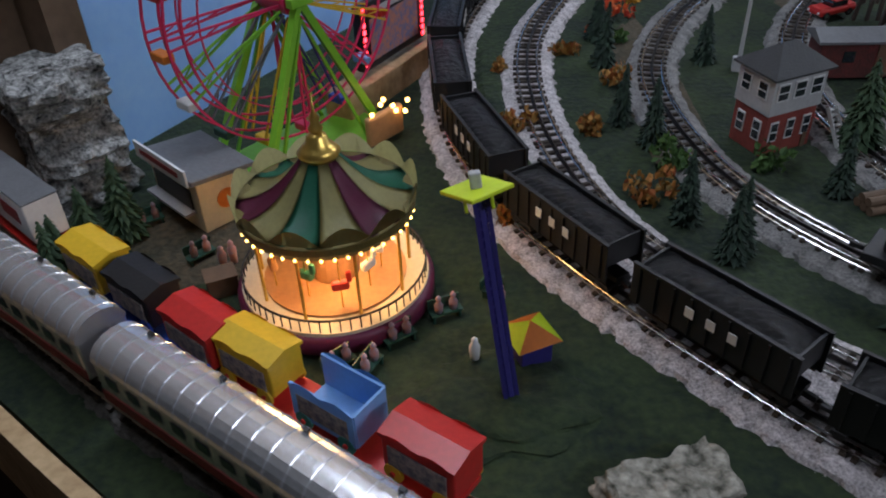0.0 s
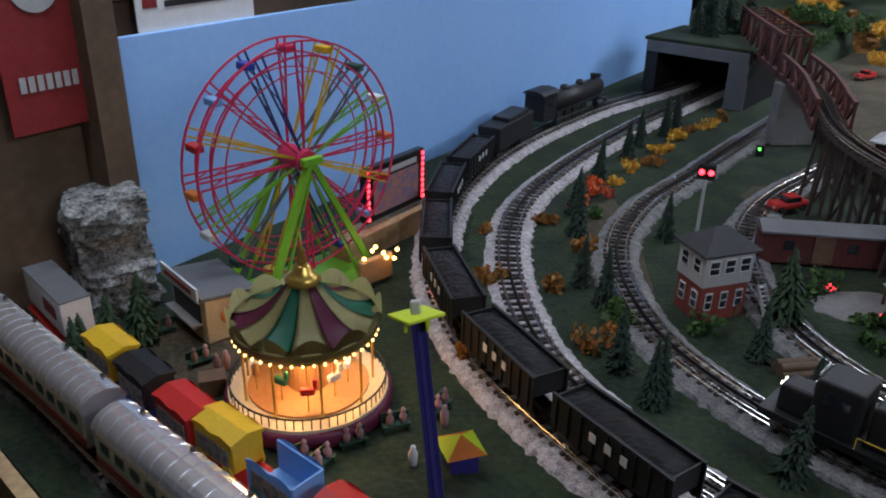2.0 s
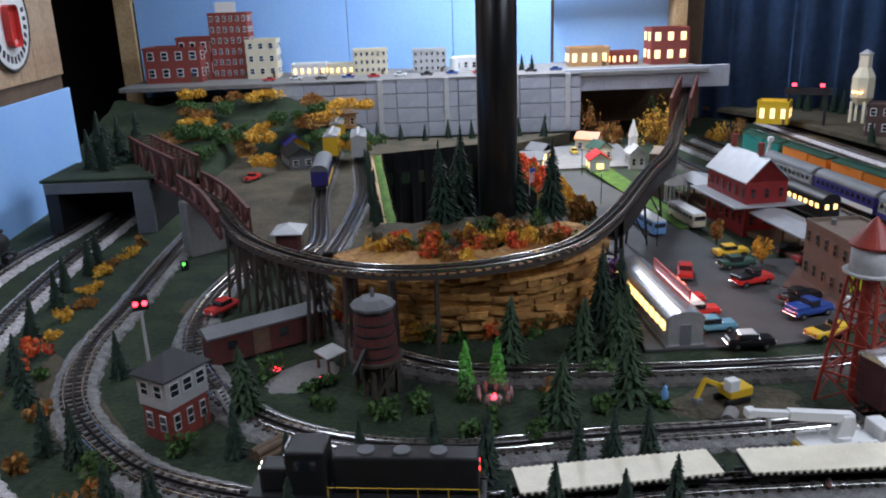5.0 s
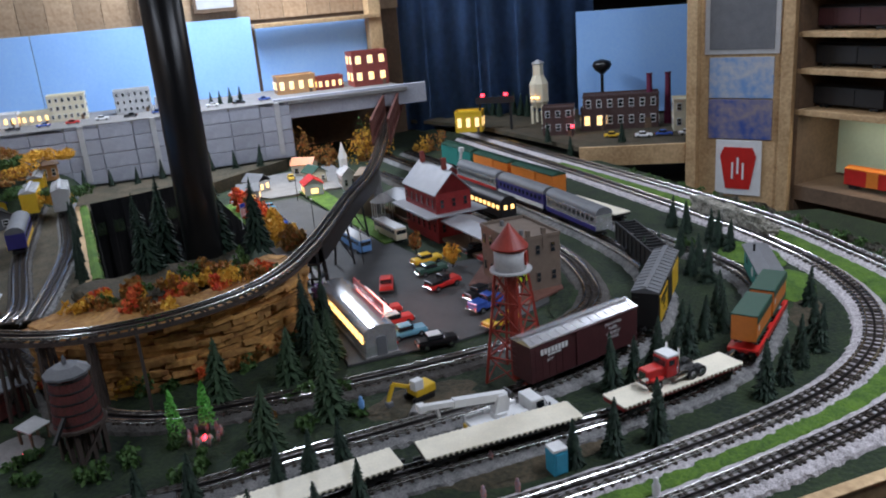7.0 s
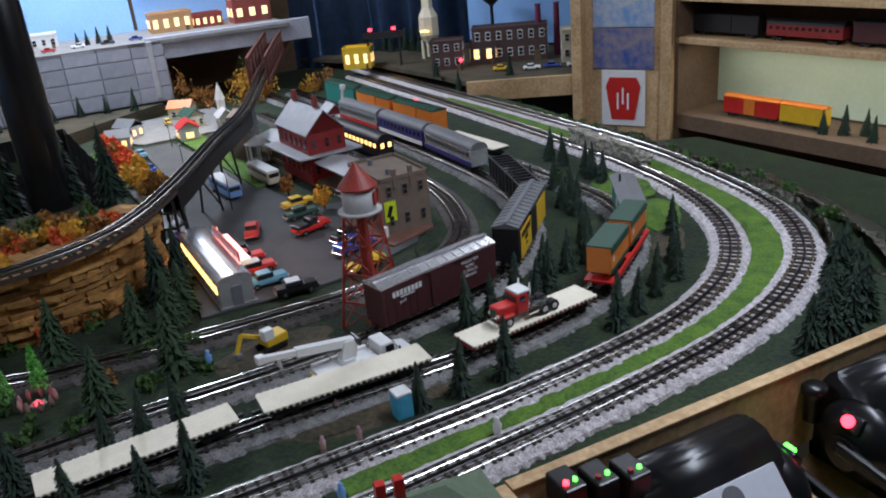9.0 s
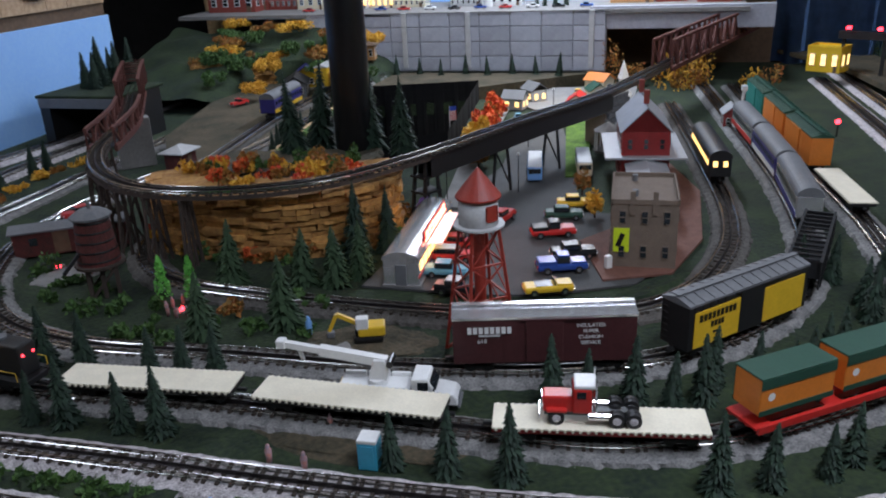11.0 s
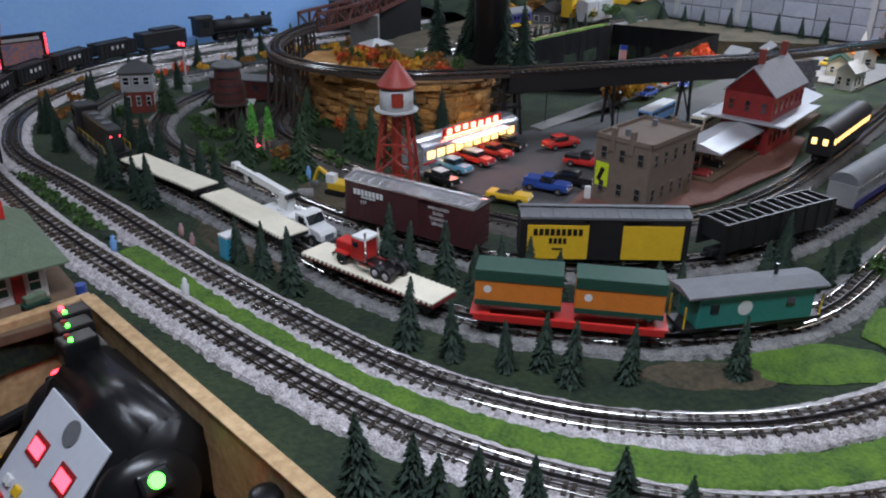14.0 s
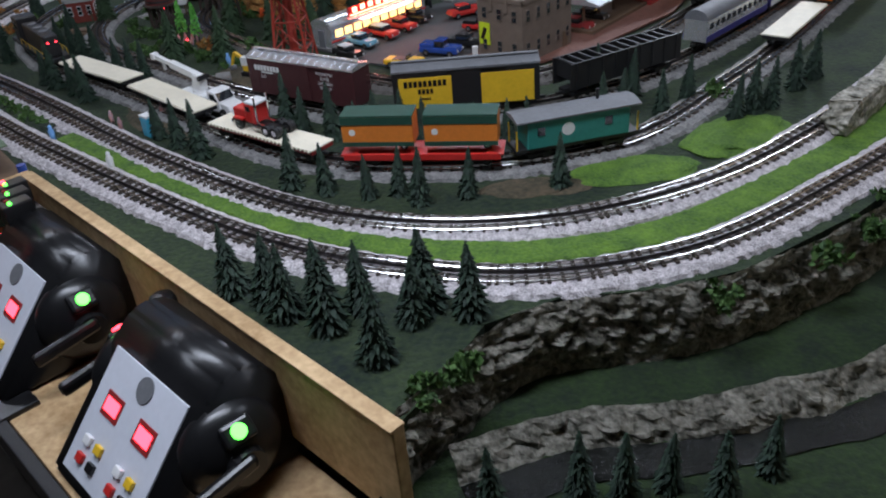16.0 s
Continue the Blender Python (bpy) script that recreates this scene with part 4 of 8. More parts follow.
def lay_track(name, path, ballast, label, width=0.047, z=TABLE, keep=None, bed=True, rail=STEEL, every=1.75):
    t = thing(name, label, "track", "tracks")
    if bed:
        b = part("ballast", sweep(path, [(-width, -0.003), (-width * 0.86, 0.006), (-width * 0.62, 0.010), (-0.02, 0.0105), (0, 0.0098), (0.02, 0.0105), (width * 0.62, 0.010), (width * 0.86, 0.006), (width, -0.003)], 0.0018), ballast, t)
        b.location.z = z
        rnd = random.Random(len(path))
        bm = bmesh.new()
        for i in range(len(path)):
            p, t_ = path[i], tangent(path, i)
            s = Vector((t_.y, -t_.x, 0))
            for _ in range(9):
                o = rnd.choice((-1, 1)) * rnd.uniform(0.021, width * 1.02)
                q = p + s * o + t_ * rnd.uniform(-0.005, 0.005)
                r = rnd.uniform(0.0012, 0.0026)
                h = z + (0.0105 if abs(o) < width * 0.62 else 0.010 - 0.012 * (abs(o) / width - 0.62) / 0.38)
                vs = [bm.verts.new((q.x + r * rnd.uniform(0.6, 1.2) * math.cos(a), q.y + r * math.sin(a), h - 0.001)) for a in (0.3, 1.9, 3.4, 4.8)]
                top = bm.verts.new((q.x + rnd.uniform(-0.4, 0.4) * r, q.y, h + r * 0.9))
                for a, b2 in zip(vs, vs[1:] + vs[:1]):
                    bm.faces.new((a, b2, top))
        g = part("gravel", bm, ballast, t)
        g["kind"] = "stuff"
    rest = bmesh.new()
    n = int(len(path) / every)
    for k in range(n):
        i = int(k * every)
        p, t_ = path[i], tangent(path, i)
        m = pose(p.x, p.y, p.z + z + 0.0118, 0, 0, math.degrees(math.atan2(t_.y, t_.x)))
        if keep and keep(p):
            ob = new("tie", tie_mesh)
            ob.parent = t
            ob.matrix_basis = m
        else:
            bmesh.ops.create_cube(rest, size=1, matrix=m @ Matrix.Diagonal((0.0055, 0.047, 0.0045, 1)))
    if rest.verts:
        r = part("far_tie", rest, TIE, t)
        r["kind"] = "stuff"
    else:
        rest.free()
    for o, mt, nm in ((-0.0165, rail, "rail"), (0.0165, rail, "rail"), (0, BLACK_RAIL, "centre_rail")):
        r = part(nm, sweep(path, [(o - 0.0022, 0), (o - 0.0008, 0.001), (o - 0.0014, 0.0058), (o - 0.0008, 0.0066), (o + 0.0008, 0.0066), (o + 0.0014, 0.0058), (o + 0.0008, 0.001), (o + 0.0022, 0)]), mt, t)
        r.location.z = z + 0.0138
    return t


def close_by(p):
    return p.y < -0.02 and 1.35 < p.x < 2.98


lay_track("outer_track", OUTER, WHITE_BALLAST, "three-rail track on pale grey ballast round the layout edge", keep=close_by)
lay_track("second_track", INNER, WHITE_BALLAST, "three-rail track on pale grey ballast inside the outer loop", keep=close_by)
lay_track("flatcar_track", MIDDLE, GREY_BALLAST, "three-rail track on grey ballast carrying the flatcar train")
lay_track("freight_track", CARS, GREY_BALLAST, "three-rail track on grey ballast carrying boxcars")
lay_track("town_track", TOWN, DARK_BALLAST, "three-rail track on dark ballast round the town")
lay_track("fair_track", FAIR, DARK_BALLAST, "three-rail track along the table edge", 0.03)
lay_track("circus_track", CIRCUS, DARK_BALLAST, "three-rail track beside the fairground", 0.03)
lay_track("yard_track", YARD_A, DARK_BALLAST, "yard siding on brown earth", 0.034, 0.955)
lay_track("yard_track", YARD_B, GREY_BALLAST, "yard siding on grey ballast", 0.034, 0.955)
lay_track("high_track", HIGH, DARK_BALLAST, "elevated three-rail track on a wooden trestle", bed=False, z=0.0)

# the trestle deck and its bents
deck = thing("trestle", "dark wooden trestle with girders under the high track", "bridge")
i0, i1 = near(HIGH, 1.46, 1.42), near(HIGH, 4.0, 1.92)
for o in (-0.02, 0.02):
    g = part("girder", sweep(HIGH[i0:i1], [(o - 0.003, 0), (o - 0.003, 0.009), (o + 0.003, 0.009), (o + 0.003, 0), (o - 0.003, 0)]), TRESTLE_M, deck)
g = part("plate_girder", sweep(HIGH[near(HIGH, 2.12, 0.87):near(HIGH, 2.92, 1.29)], [(-0.023, -0.042), (-0.023, 0.010), (0.023, 0.010), (0.023, -0.042), (-0.023, -0.042)]), BLACK_MATT, deck)
k = i0
while k < near(HIGH, 1.60, 0.88):
    p, t_ = HIGH[k], tangent(HIGH, k)
    s = Vector((t_.y, -t_.x, 0))
    cap = part("bent", beam(bmesh.new(), (p + s * -0.026).to_tuple()[:2] + (p.z - 0.004,), (p + s * 0.026).to_tuple()[:2] + (p.z - 0.004,), 0.007), TRESTLE_M, deck)
    for o, lo in ((-0.02, -0.034), (-0.007, -0.010), (0.007, 0.010), (0.02, 0.034)):
        part("post", beam(bmesh.new(), (p + s * lo).to_tuple()[:2] + (TABLE,), (p + s * o).to_tuple()[:2] + (p.z,), 0.006), TRESTLE_M, cap)
    for lo, o in ((-0.028, 0.022), (0.028, -0.022)):
        part("brace", beam(bmesh.new(), (p + s * lo).to_tuple()[:2] + (TABLE + 0.03,), (p + s * o).to_tuple()[:2] + (p.z - 0.02,), 0.004), TRESTLE_M, cap)
    k += 9


# ---- rolling stock ----
def bogie(t, x, side=0.0165, r=0.0075):
    b = part("bogie", box(x, 0, 0.009, 0.046, 0.040, 0.006, 0.001), BLACK_MATT, t)
    for dx in (-0.014, 0.014):
        for s in (-1, 1):
            part("wheel", cyl(x + dx, s * side - 0.002, r, r, r, 0.004, 12, "y"), BLACK_MATT, b)


def coupler(t, length):
    for s in (-1, 1):
        part("coupler", box(s * (length / 2 + 0.006), 0, 0.016, 0.016, 0.006, 0.006, 0.001), BLACK_MATT, t)


def boxcar(m, label, body_m, roof_m, door_m, length=0.285, texts=(), yellow=False, bars=()):
    t = thing("boxcar", label, "boxcar", "freight cars", m)
    w, h = 0.058, 0.078
    part("body", box(0, 0, 0.020 + h / 2, length, w, h, 0.0012), body_m, t)
    part("underframe", box(0, 0, 0.017, length * 0.96, 0.03, 0.008), BLACK_MATT, t)
    prof = [(-w / 2 - 0.001, 0.096), (-w / 2 - 0.001, 0.100), (0, 0.108), (w / 2 + 0.001, 0.100), (w / 2 + 0.001, 0.096)]
    roof = part("roof", extrude_x(prof, -length / 2 - 0.001, length / 2 + 0.001), roof_m, t)
    for k in range(13):
        x = -length / 2 + 0.012 + k * (length - 0.024) / 12
        bm = bmesh.new()
        for s in (-1, 1):
            beam(bm, (x, s * (w / 2), 0.1005), (x, 0, 0.1088), 0.0022)
        part("roof_rib", bm, roof_m, roof)
    part("running_board", box(0, 0, 0.1105, length, 0.010, 0.0016), roof_m, roof)
    for s in (-1, 1):
        d = part("door", box(0.0, s * (w / 2 + 0.0015), 0.058, length * 0.20, 0.003, h * 0.93, 0.0006), door_m, t)
        part("door_track", box(0.02, s * (w / 2 + 0.002), 0.0955, length * 0.4, 0.003, 0.002), door_m, d)
        for k in range(6):
            x = (-0.46 + 0.06 * k) * length
            if k != 5:
                part("side_rib", box(x, s * (w / 2 + 0.0004), 0.058, 0.0015, 0.001, h * 0.94), body_m, t)
    for x in (-0.36, 0.36):
        bogie(t, x * length)
    coupler(t, length)
    for e in (-1, 1):
        bm = bmesh.new()
        for k in range(6):
            bx(bm, e * (length / 2 + 0.001), 0.020, 0.03 + k * 0.011, 0.0015, 0.012, 0.0014)
        part("ladder", bm, body_m, t)
    if yellow:
        for s in (-1, 1):
            for x in (-0.28, 0.28):
                part("side_panel", box(x * length, s * (w / 2 + 0.001), 0.054, length * 0.36, 0.0016, h * 0.80), YELLOW, t, "bright yellow side panel")
    for text, size, x, z, mm in texts:
        words(text, size, pose(x * length, -w / 2 - 0.0022, z, 90, 0, 0), mm, t)
    for n, x, z, hh, mm in bars:
        for k in range(n):
            part("letter_bar", box(x * length + (k - (n - 1) / 2) * hh * 0.8, -w / 2 - 0.0022, z, hh * 0.58, 0.0008, hh), mm, t)
    return t


S = WHITE
boxcar(on_track(CARS, near(CARS, 2.012, 0.085)), "dark maroon boxcar with weathered silver roof and white lettering", TUSCAN, SILVER, TUSCAN, 0.285,
       (("619", 0.010, -0.34, 0.060, S), ("INSULATED", 0.0085, 0.25, 0.084, S), ("SUPER", 0.0085, 0.25, 0.074, S), ("CUSHION", 0.0085, 0.25, 0.064, S), ("SERVICE", 0.0085, 0.25, 0.054, S)), False, ((8, -0.30, 0.079, 0.011, WHITE), (14, -0.30, 0.070, 0.003, WHITE)))
boxcar(on_track(CARS, near(CARS, 2.35, 0.03)), "yellow boxcar with black doors and grey roof", BLACK_MATT, GREY, BLACK_MATT, 0.29, (), True, ((9, -0.28, 0.073, 0.012, BLACK), (4, -0.28, 0.057, 0.010, BLACK), (6, -0.28, 0.042, 0.004, BLACK)))


def hopper(m, label, body_m=BLACK_MATT, length=0.20, load=True, marks=True):
    t = thing("hopper_car", label, "hopper car", "freight cars", m)
    w = 0.056
    part("chute", box(0, 0, 0.03, length * 0.55, w * 0.8, 0.012), body_m, t)
    for s in (-1, 1):
        part("side_panel", box(0, s * w / 2, 0.051, length, 0.003, 0.052), body_m, t)
    for e in (-1, 1):
        part("end_panel", box(e * length * 0.47, 0, 0.060, 0.003, w, 0.034), body_m, t)
    part("sill", box(0, 0, 0.020, length, 0.02, 0.008), BLACK_MATT, t)
    for s in (-1, 1):
        for k in range(9):
            part("side_rib", box((-0.45 + 0.9 * k / 8) * length, s * (w / 2 + 0.0025), 0.051, 0.003, 0.003, 0.050), body_m, t)
        part("top_rail", box(0, s * w / 2, 0.078, length, 0.005, 0.003), body_m, t)
    if load:
        bm = bmesh.new()
        bmesh.ops.create_grid(bm, x_segments=34, y_segments=10, size=0.5)
        rnd = random.Random(int(length * 900))
        for v in bm.verts:
            edge = (1 - (2 * v.co.x) ** 4) * (1 - (2 * v.co.y) ** 2)
            v.co = Vector((v.co.x * length * 0.94, v.co.y * w * 0.95, 0.071 + 0.010 * edge + rnd.uniform(-0.0015, 0.0015)))
        part("coal_load", bm, COAL, t, "heap of black coal")
    else:
        for k in range(12):
            part("cross_brace", box((-0.46 + 0.92 * k / 11) * length, 0, 0.077, 0.005, w, 0.004), body_m, t)
    for x in (-0.37, 0.37):
        bogie(t, x * length)
    coupler(t, length)
    if marks:
        for s in (-1, 1):
            for x in (-0.15, -0.02, 0.11):
                part("mark", box(x * length, s * (w / 2 + 0.0045), 0.058, 0.011, 0.001, 0.013), WHITE, t, "block letter mark in white")
    return t


hopper(on_track(CARS, near(CARS, 2.66, 0.165)), "long black gondola car with open cross braces", BLACK_MATT, 0.30, False, False)
i = near(CARS, 2.86, 0.37)


def coach(m, label, body_m, roof_m, length=0.36, lit=False, stripe=None, fluted=False):
    t = thing("passenger_car", label, "passenger car", "passenger cars", m)
    w = 0.058
    part("body", box(0, 0, 0.048, length, w, 0.052, 0.003), body_m, t)
    prof = [(w / 2 * math.cos(a) * 1.02, 0.072 + 0.022 * math.sin(a)) for a in [math.pi * k / 12 for k in range(13)]]
    roof = part("roof", extrude_x(prof, -length / 2, length / 2), roof_m, t, "", False)
    if fluted:
        for k in range(17):
            x = -length / 2 + 0.01 + k * (length - 0.02) / 16
            bm = bmesh.new()
            tube(bm, [(x, y, z + 0.0003) for y, z in prof], 0.0007, 4)
            part("roof_seam", bm, roof_m, roof)
        for k in range(4):
            part("roof_vent", box((-0.4 + 0.27 * k) * length, 0.018, 0.092, 0.006, 0.004, 0.004), BLACK_MATT, roof)
    n = 11
    for s in (-1, 1):
        if stripe:
            part("stripe", box(0, s * (w / 2 + 0.0004), 0.030, length * 0.99, 0.0012, 0.014), stripe, t)
        for k in range(n):
            x = (-0.43 + 0.86 * k / (n - 1)) * length
            part("window", box(x, s * (w / 2 + 0.0005), 0.057, length * 0.045, 0.0012, 0.013), WINDOW_GLOW if lit else GLASS_DARK, t, "lit warm window" if lit else "")
    if lit:
        for s in (-1, 1):
            for y in (-0.013, 0.013):
                part("end_window", box(s * (length / 2 + 0.0004), y, 0.057, 0.0012, 0.011, 0.015), WINDOW_GLOW, t)
    for x in (-0.36, 0.36):
        bogie(t, x * length)
    coupler(t, length)
    return t


coach(on_track(FAIR, near(FAIR, 0.118, 0.614)) @ Matrix.Scale(0.92, 4), "silver streamlined passenger car with red lower stripe", SILVER, SILVER, 0.36, False, DARK_RED, True)
coach(on_track(FAIR, near(FAIR, 0.397, 0.374)) @ Matrix.Scale(0.92, 4), "silver streamlined passenger car with fluted roof", SILVER, SILVER, 0.38, False, DARK_RED, True)
i = near(TOWN, 2.98, 0.84)
coach(on_track(TOWN, i), "black passenger car with warm lit windows", BLACK_MATT, BLACK_MATT, 0.34, True)
i = near(CARS, 2.86, 0.37)
for k, (lab, bm_, st) in enumerate((("grey silver passenger car with white side stripe", SILVER, NAVY), ("blue and white car carrier with a grey roof", NAVY, WHITE), ("silver and red streamlined passenger car", SILVER, RED))):
    coach(on_track(CARS, i + 12 + k * 33), lab, bm_, GREY, 0.31, False, st)


def flatcar(m, label, deck_m=DECK_WOOD, side_m=BLACK_MATT, length=0.29):
    t = thing("flatcar", label, "flatcar", "freight cars", m)
    part("frame", box(0, 0, 0.022, length, 0.056, 0.007, 0.001), side_m, t)
    dk = part("deck", box(0, 0, 0.0275, length, 0.060, 0.003, 0.0005), deck_m, t, "pale maple plank deck")
    for k in range(28):
        for s in (-1, 1):
            part("stake_pocket", box((-0.48 + 0.96 * k / 27) * length, s * 0.031, 0.0265, 0.0035, 0.003, 0.004), deck_m, dk)
    part("belly", box(0, 0, 0.014, length * 0.4, 0.02, 0.010), BLACK_MATT, t)
    for x in (-0.37, 0.37):
        bogie(t, x * length)
    coupler(t, length)
    return t


M0 = near(MIDDLE, 1.42, 0.285)
flatcar(on_track(MIDDLE, M0), "long black flatcar with a pale wooden deck")
flatcar(on_track(MIDDLE, near(MIDDLE, 1.69, 0.09)), "long black flatcar with a pale wooden deck")
FM = on_track(MIDDLE, near(MIDDLE, 1.975, -0.12))
flatcar(FM, "dark red flatcar carrying a red road tractor", DECK_WOOD, DARK_RED)


def wheel(t, x, y, r, w, rim=CHROME):
    a = part("wheel", cyl(x, y - w / 2, r, r, r, w, 14, "y"), BLACK_MATT, t)
    part("rim", cyl(x, y - w / 2 - 0.0004, r, r * 0.55, r * 0.55, w + 0.0008, 10, "y"), rim, a)


def tractor(m):
    t = thing("toy_tractor_truck", "red and white toy road tractor on the flatcar", "truck", "", m)
    part("chassis", box(0.0, 0, 0.012, 0.125, 0.018, 0.006, 0.001), BLACK, t)
    part("hood", box(-0.044, 0, 0.028, 0.042, 0.027, 0.024, 0.003), RED, t)
    c = part("cab", box(-0.012, 0, 0.036, 0.026, 0.037, 0.038, 0.003), RED, t)
    part("cab_roof", box(-0.008, 0, 0.057, 0.030, 0.036, 0.006, 0.002), WHITE, c, "white cab roof")
    part("windscreen", box(-0.0255, 0, 0.046, 0.001, 0.030, 0.011), GLASS_DARK, c)
    for s in (-1, 1):
        part("side_window", box(-0.013, s * 0.0188, 0.046, 0.012, 0.0008, 0.010), GLASS_DARK, c)
        part("exhaust_pipe", cyl(0.006, s * 0.016, 0.02, 0.002, 0.002, 0.05, 8), CHROME, t)
        part("fuel_tank", cyl(-0.004, s * 0.017, 0.014, 0.006, 0.006, 0.03, 12, "x"), CHROME, t)
        part("fender", box(-0.046, s * 0.017, 0.022, 0.028, 0.010, 0.005, 0.002), RED, t)
        part("headlight", cyl(-0.066, s * 0.012, 0.026, 0.003, 0.003, 0.002, 10, "x"), WHITE, t)
    part("grille", box(-0.0655, 0, 0.028, 0.001, 0.018, 0.018), CHROME, t)
    part("bumper", box(-0.069, 0, 0.012, 0.003, 0.036, 0.007, 0.001), CHROME, t)
    for x, ys in ((-0.046, (0.017,)), (0.034, (0.013, 0.021)), (0.056, (0.013, 0.021))):
        for y in ys:
            for s in (-1, 1):
                wheel(t, x, s * y, 0.011, 0.007)


tractor(FM @ pose(-0.012, 0, 0.029))
CM = on_track(MIDDLE, near(MIDDLE, 2.29, -0.215))
t = thing("spine_car", "bright red spine car carrying two trailers", "flatcar", "freight cars", CM)
part("spine", box(0, 0, 0.022, 0.28, 0.02, 0.010, 0.001), RED, t)
for s in (-1, 1):
    part("side_sill", box(0, s * 0.027, 0.022, 0.28, 0.006, 0.012, 0.001), RED, t)
    for x in (-0.13, -0.005, 0.13):
        part("platform", box(x, s * 0.014, 0.026, 0.03, 0.03, 0.003), RED, t)
for x in (-0.1, 0.1):
    bogie(t, x)
coupler(t, 0.28)
for k, x in enumerate((-0.075, 0.072)):
    t = thing("toy_trailer", "orange and dark green toy trailer on the spine car", "trailer", "trailers", CM @ pose(x, 0, 0.033))
    part("body", box(0, 0, 0.036, 0.128, 0.050, 0.054, 0.002), ORANGE, t)
    for s in (-1, 1):
        part("band", box(0, s * 0.0254, 0.056, 0.128, 0.001, 0.014), GREEN, t, "dark green upper band")
        part("lower_band", box(0, s * 0.0254, 0.013, 0.128, 0.001, 0.008), GREEN, t)
        part("roundel", cyl(-0.045, s * 0.0252, 0.035, 0.006, 0.006, 0.001, 14, "y"), WHITE, t)
        wheel(t, 0.045, s * 0.018, 0.007, 0.006)
    part("roof", box(0, 0, 0.0645, 0.129, 0.051, 0.003, 0.001), GREEN, t)
t = thing("caboose", "teal green caboose with grey roof", "caboose", "freight cars", on_track(MIDDLE, near(MIDDLE, 2.56, -0.16)))
part("body", box(0, 0, 0.050, 0.19, 0.054, 0.052, 0.0015), TEAL, t)
part("roof", extrude_x([(-0.031, 0.075), (-0.031, 0.078), (0, 0.084), (0.031, 0.078), (0.031, 0.075)], -0.115, 0.115), GREY, t)
part("chimney", cyl(0.05, 0.012, 0.08, 0.003, 0.003, 0.02, 8), BLACK, t)
part("platform", box(0, 0, 0.021, 0.23, 0.05, 0.006), BLACK_MATT, t)
for s in (-1, 1):
    part("emblem", cyl(-0.02, s * 0.0272, 0.052, 0.012, 0.012, 0.001, 20, "y"), WHITE, t, "white oval emblem")
    part("window", box(0.055, s * 0.0274, 0.055, 0.014, 0.001, 0.015), GLASS_DARK, t)
    part("window", box(-0.07, s * 0.0274, 0.055, 0.014, 0.001, 0.015), GLASS_DARK, t)
    for e in (-1, 1):
        part("hand_rail", box(e * 0.113, s * 0.022, 0.042, 0.002, 0.002, 0.036), YELLOW, t)
for x in (-0.07, 0.07):
    bogie(t, x)
coupler(t, 0.23)


def diesel(m, label):
    t = thing("diesel_locomotive", label, "locomotive", "locomotives", m)
    part("frame", box(0, 0, 0.023, 0.33, 0.058, 0.010, 0.001), BLACK_MATT, t)
    part("long_hood", box(0.055, 0, 0.056, 0.20, 0.036, 0.056, 0.004), BLACK_MATT, t)
    c = part("cab", box(-0.080, 0, 0.062, 0.055, 0.054, 0.068, 0.004), BLACK_MATT, t)
    part("short_hood", box(-0.128, 0, 0.046, 0.042, 0.036, 0.038, 0.005), BLACK_MATT, t)
    for s in (-1, 1):
        part("cab_window", box(-0.080, s * 0.0274, 0.076, 0.030, 0.001, 0.016), GLASS_DARK, c)
        part("front_window", box(-0.1082, s * 0.014, 0.082, 0.001, 0.018, 0.014), GLASS_DARK, c)
        part("number_board", box(-0.1085, s * 0.008, 0.0945, 0.001, 0.012, 0.005), WHITE, c)
        part("walkway", box(0.03, s * 0.026, 0.0285, 0.27, 0.010, 0.002), BLACK_MATT, t)
        bm = bmesh.new()
        tube(bm, [(-0.05, s * 0.030, 0.045), (0.155, s * 0.030, 0.045)], 0.0007, 5)
        for k in range(6):
            tube(bm, [(-0.05 + 0.041 * k, s * 0.030, 0.028), (-0.05 + 0.041 * k, s * 0.030, 0.045)], 0.0007, 5)
        part("hand_rail", bm, YELLOW, t)
        part("headlight", cyl(-0.1505, s * 0.006, 0.058, 0.003, 0.003, 0.002, 10, "x"), WHITE_GLOW, t, "lit white headlight")
        part("marker_light", cyl(0.155, s * 0.010, 0.066, 0.0022, 0.0022, 0.001, 8, "x"), RED_GLOW, t, "red marker light")
    for x in (0.0, 0.05, 0.10):
        f = part("roof_fan", cyl(x, 0, 0.084, 0.012, 0.012, 0.003, 16), GREY, t)
    part("fuel_tank", box(0, 0, 0.012, 0.08, 0.044, 0.014, 0.003), BLACK_MATT, t)
    for x in (-0.10, 0.10):
        bogie(t, x)
    coupler(t, 0.34)


diesel(on_track(MIDDLE, near(MIDDLE, 1.155, 0.51)), "black diesel locomotive with yellow hand rails")


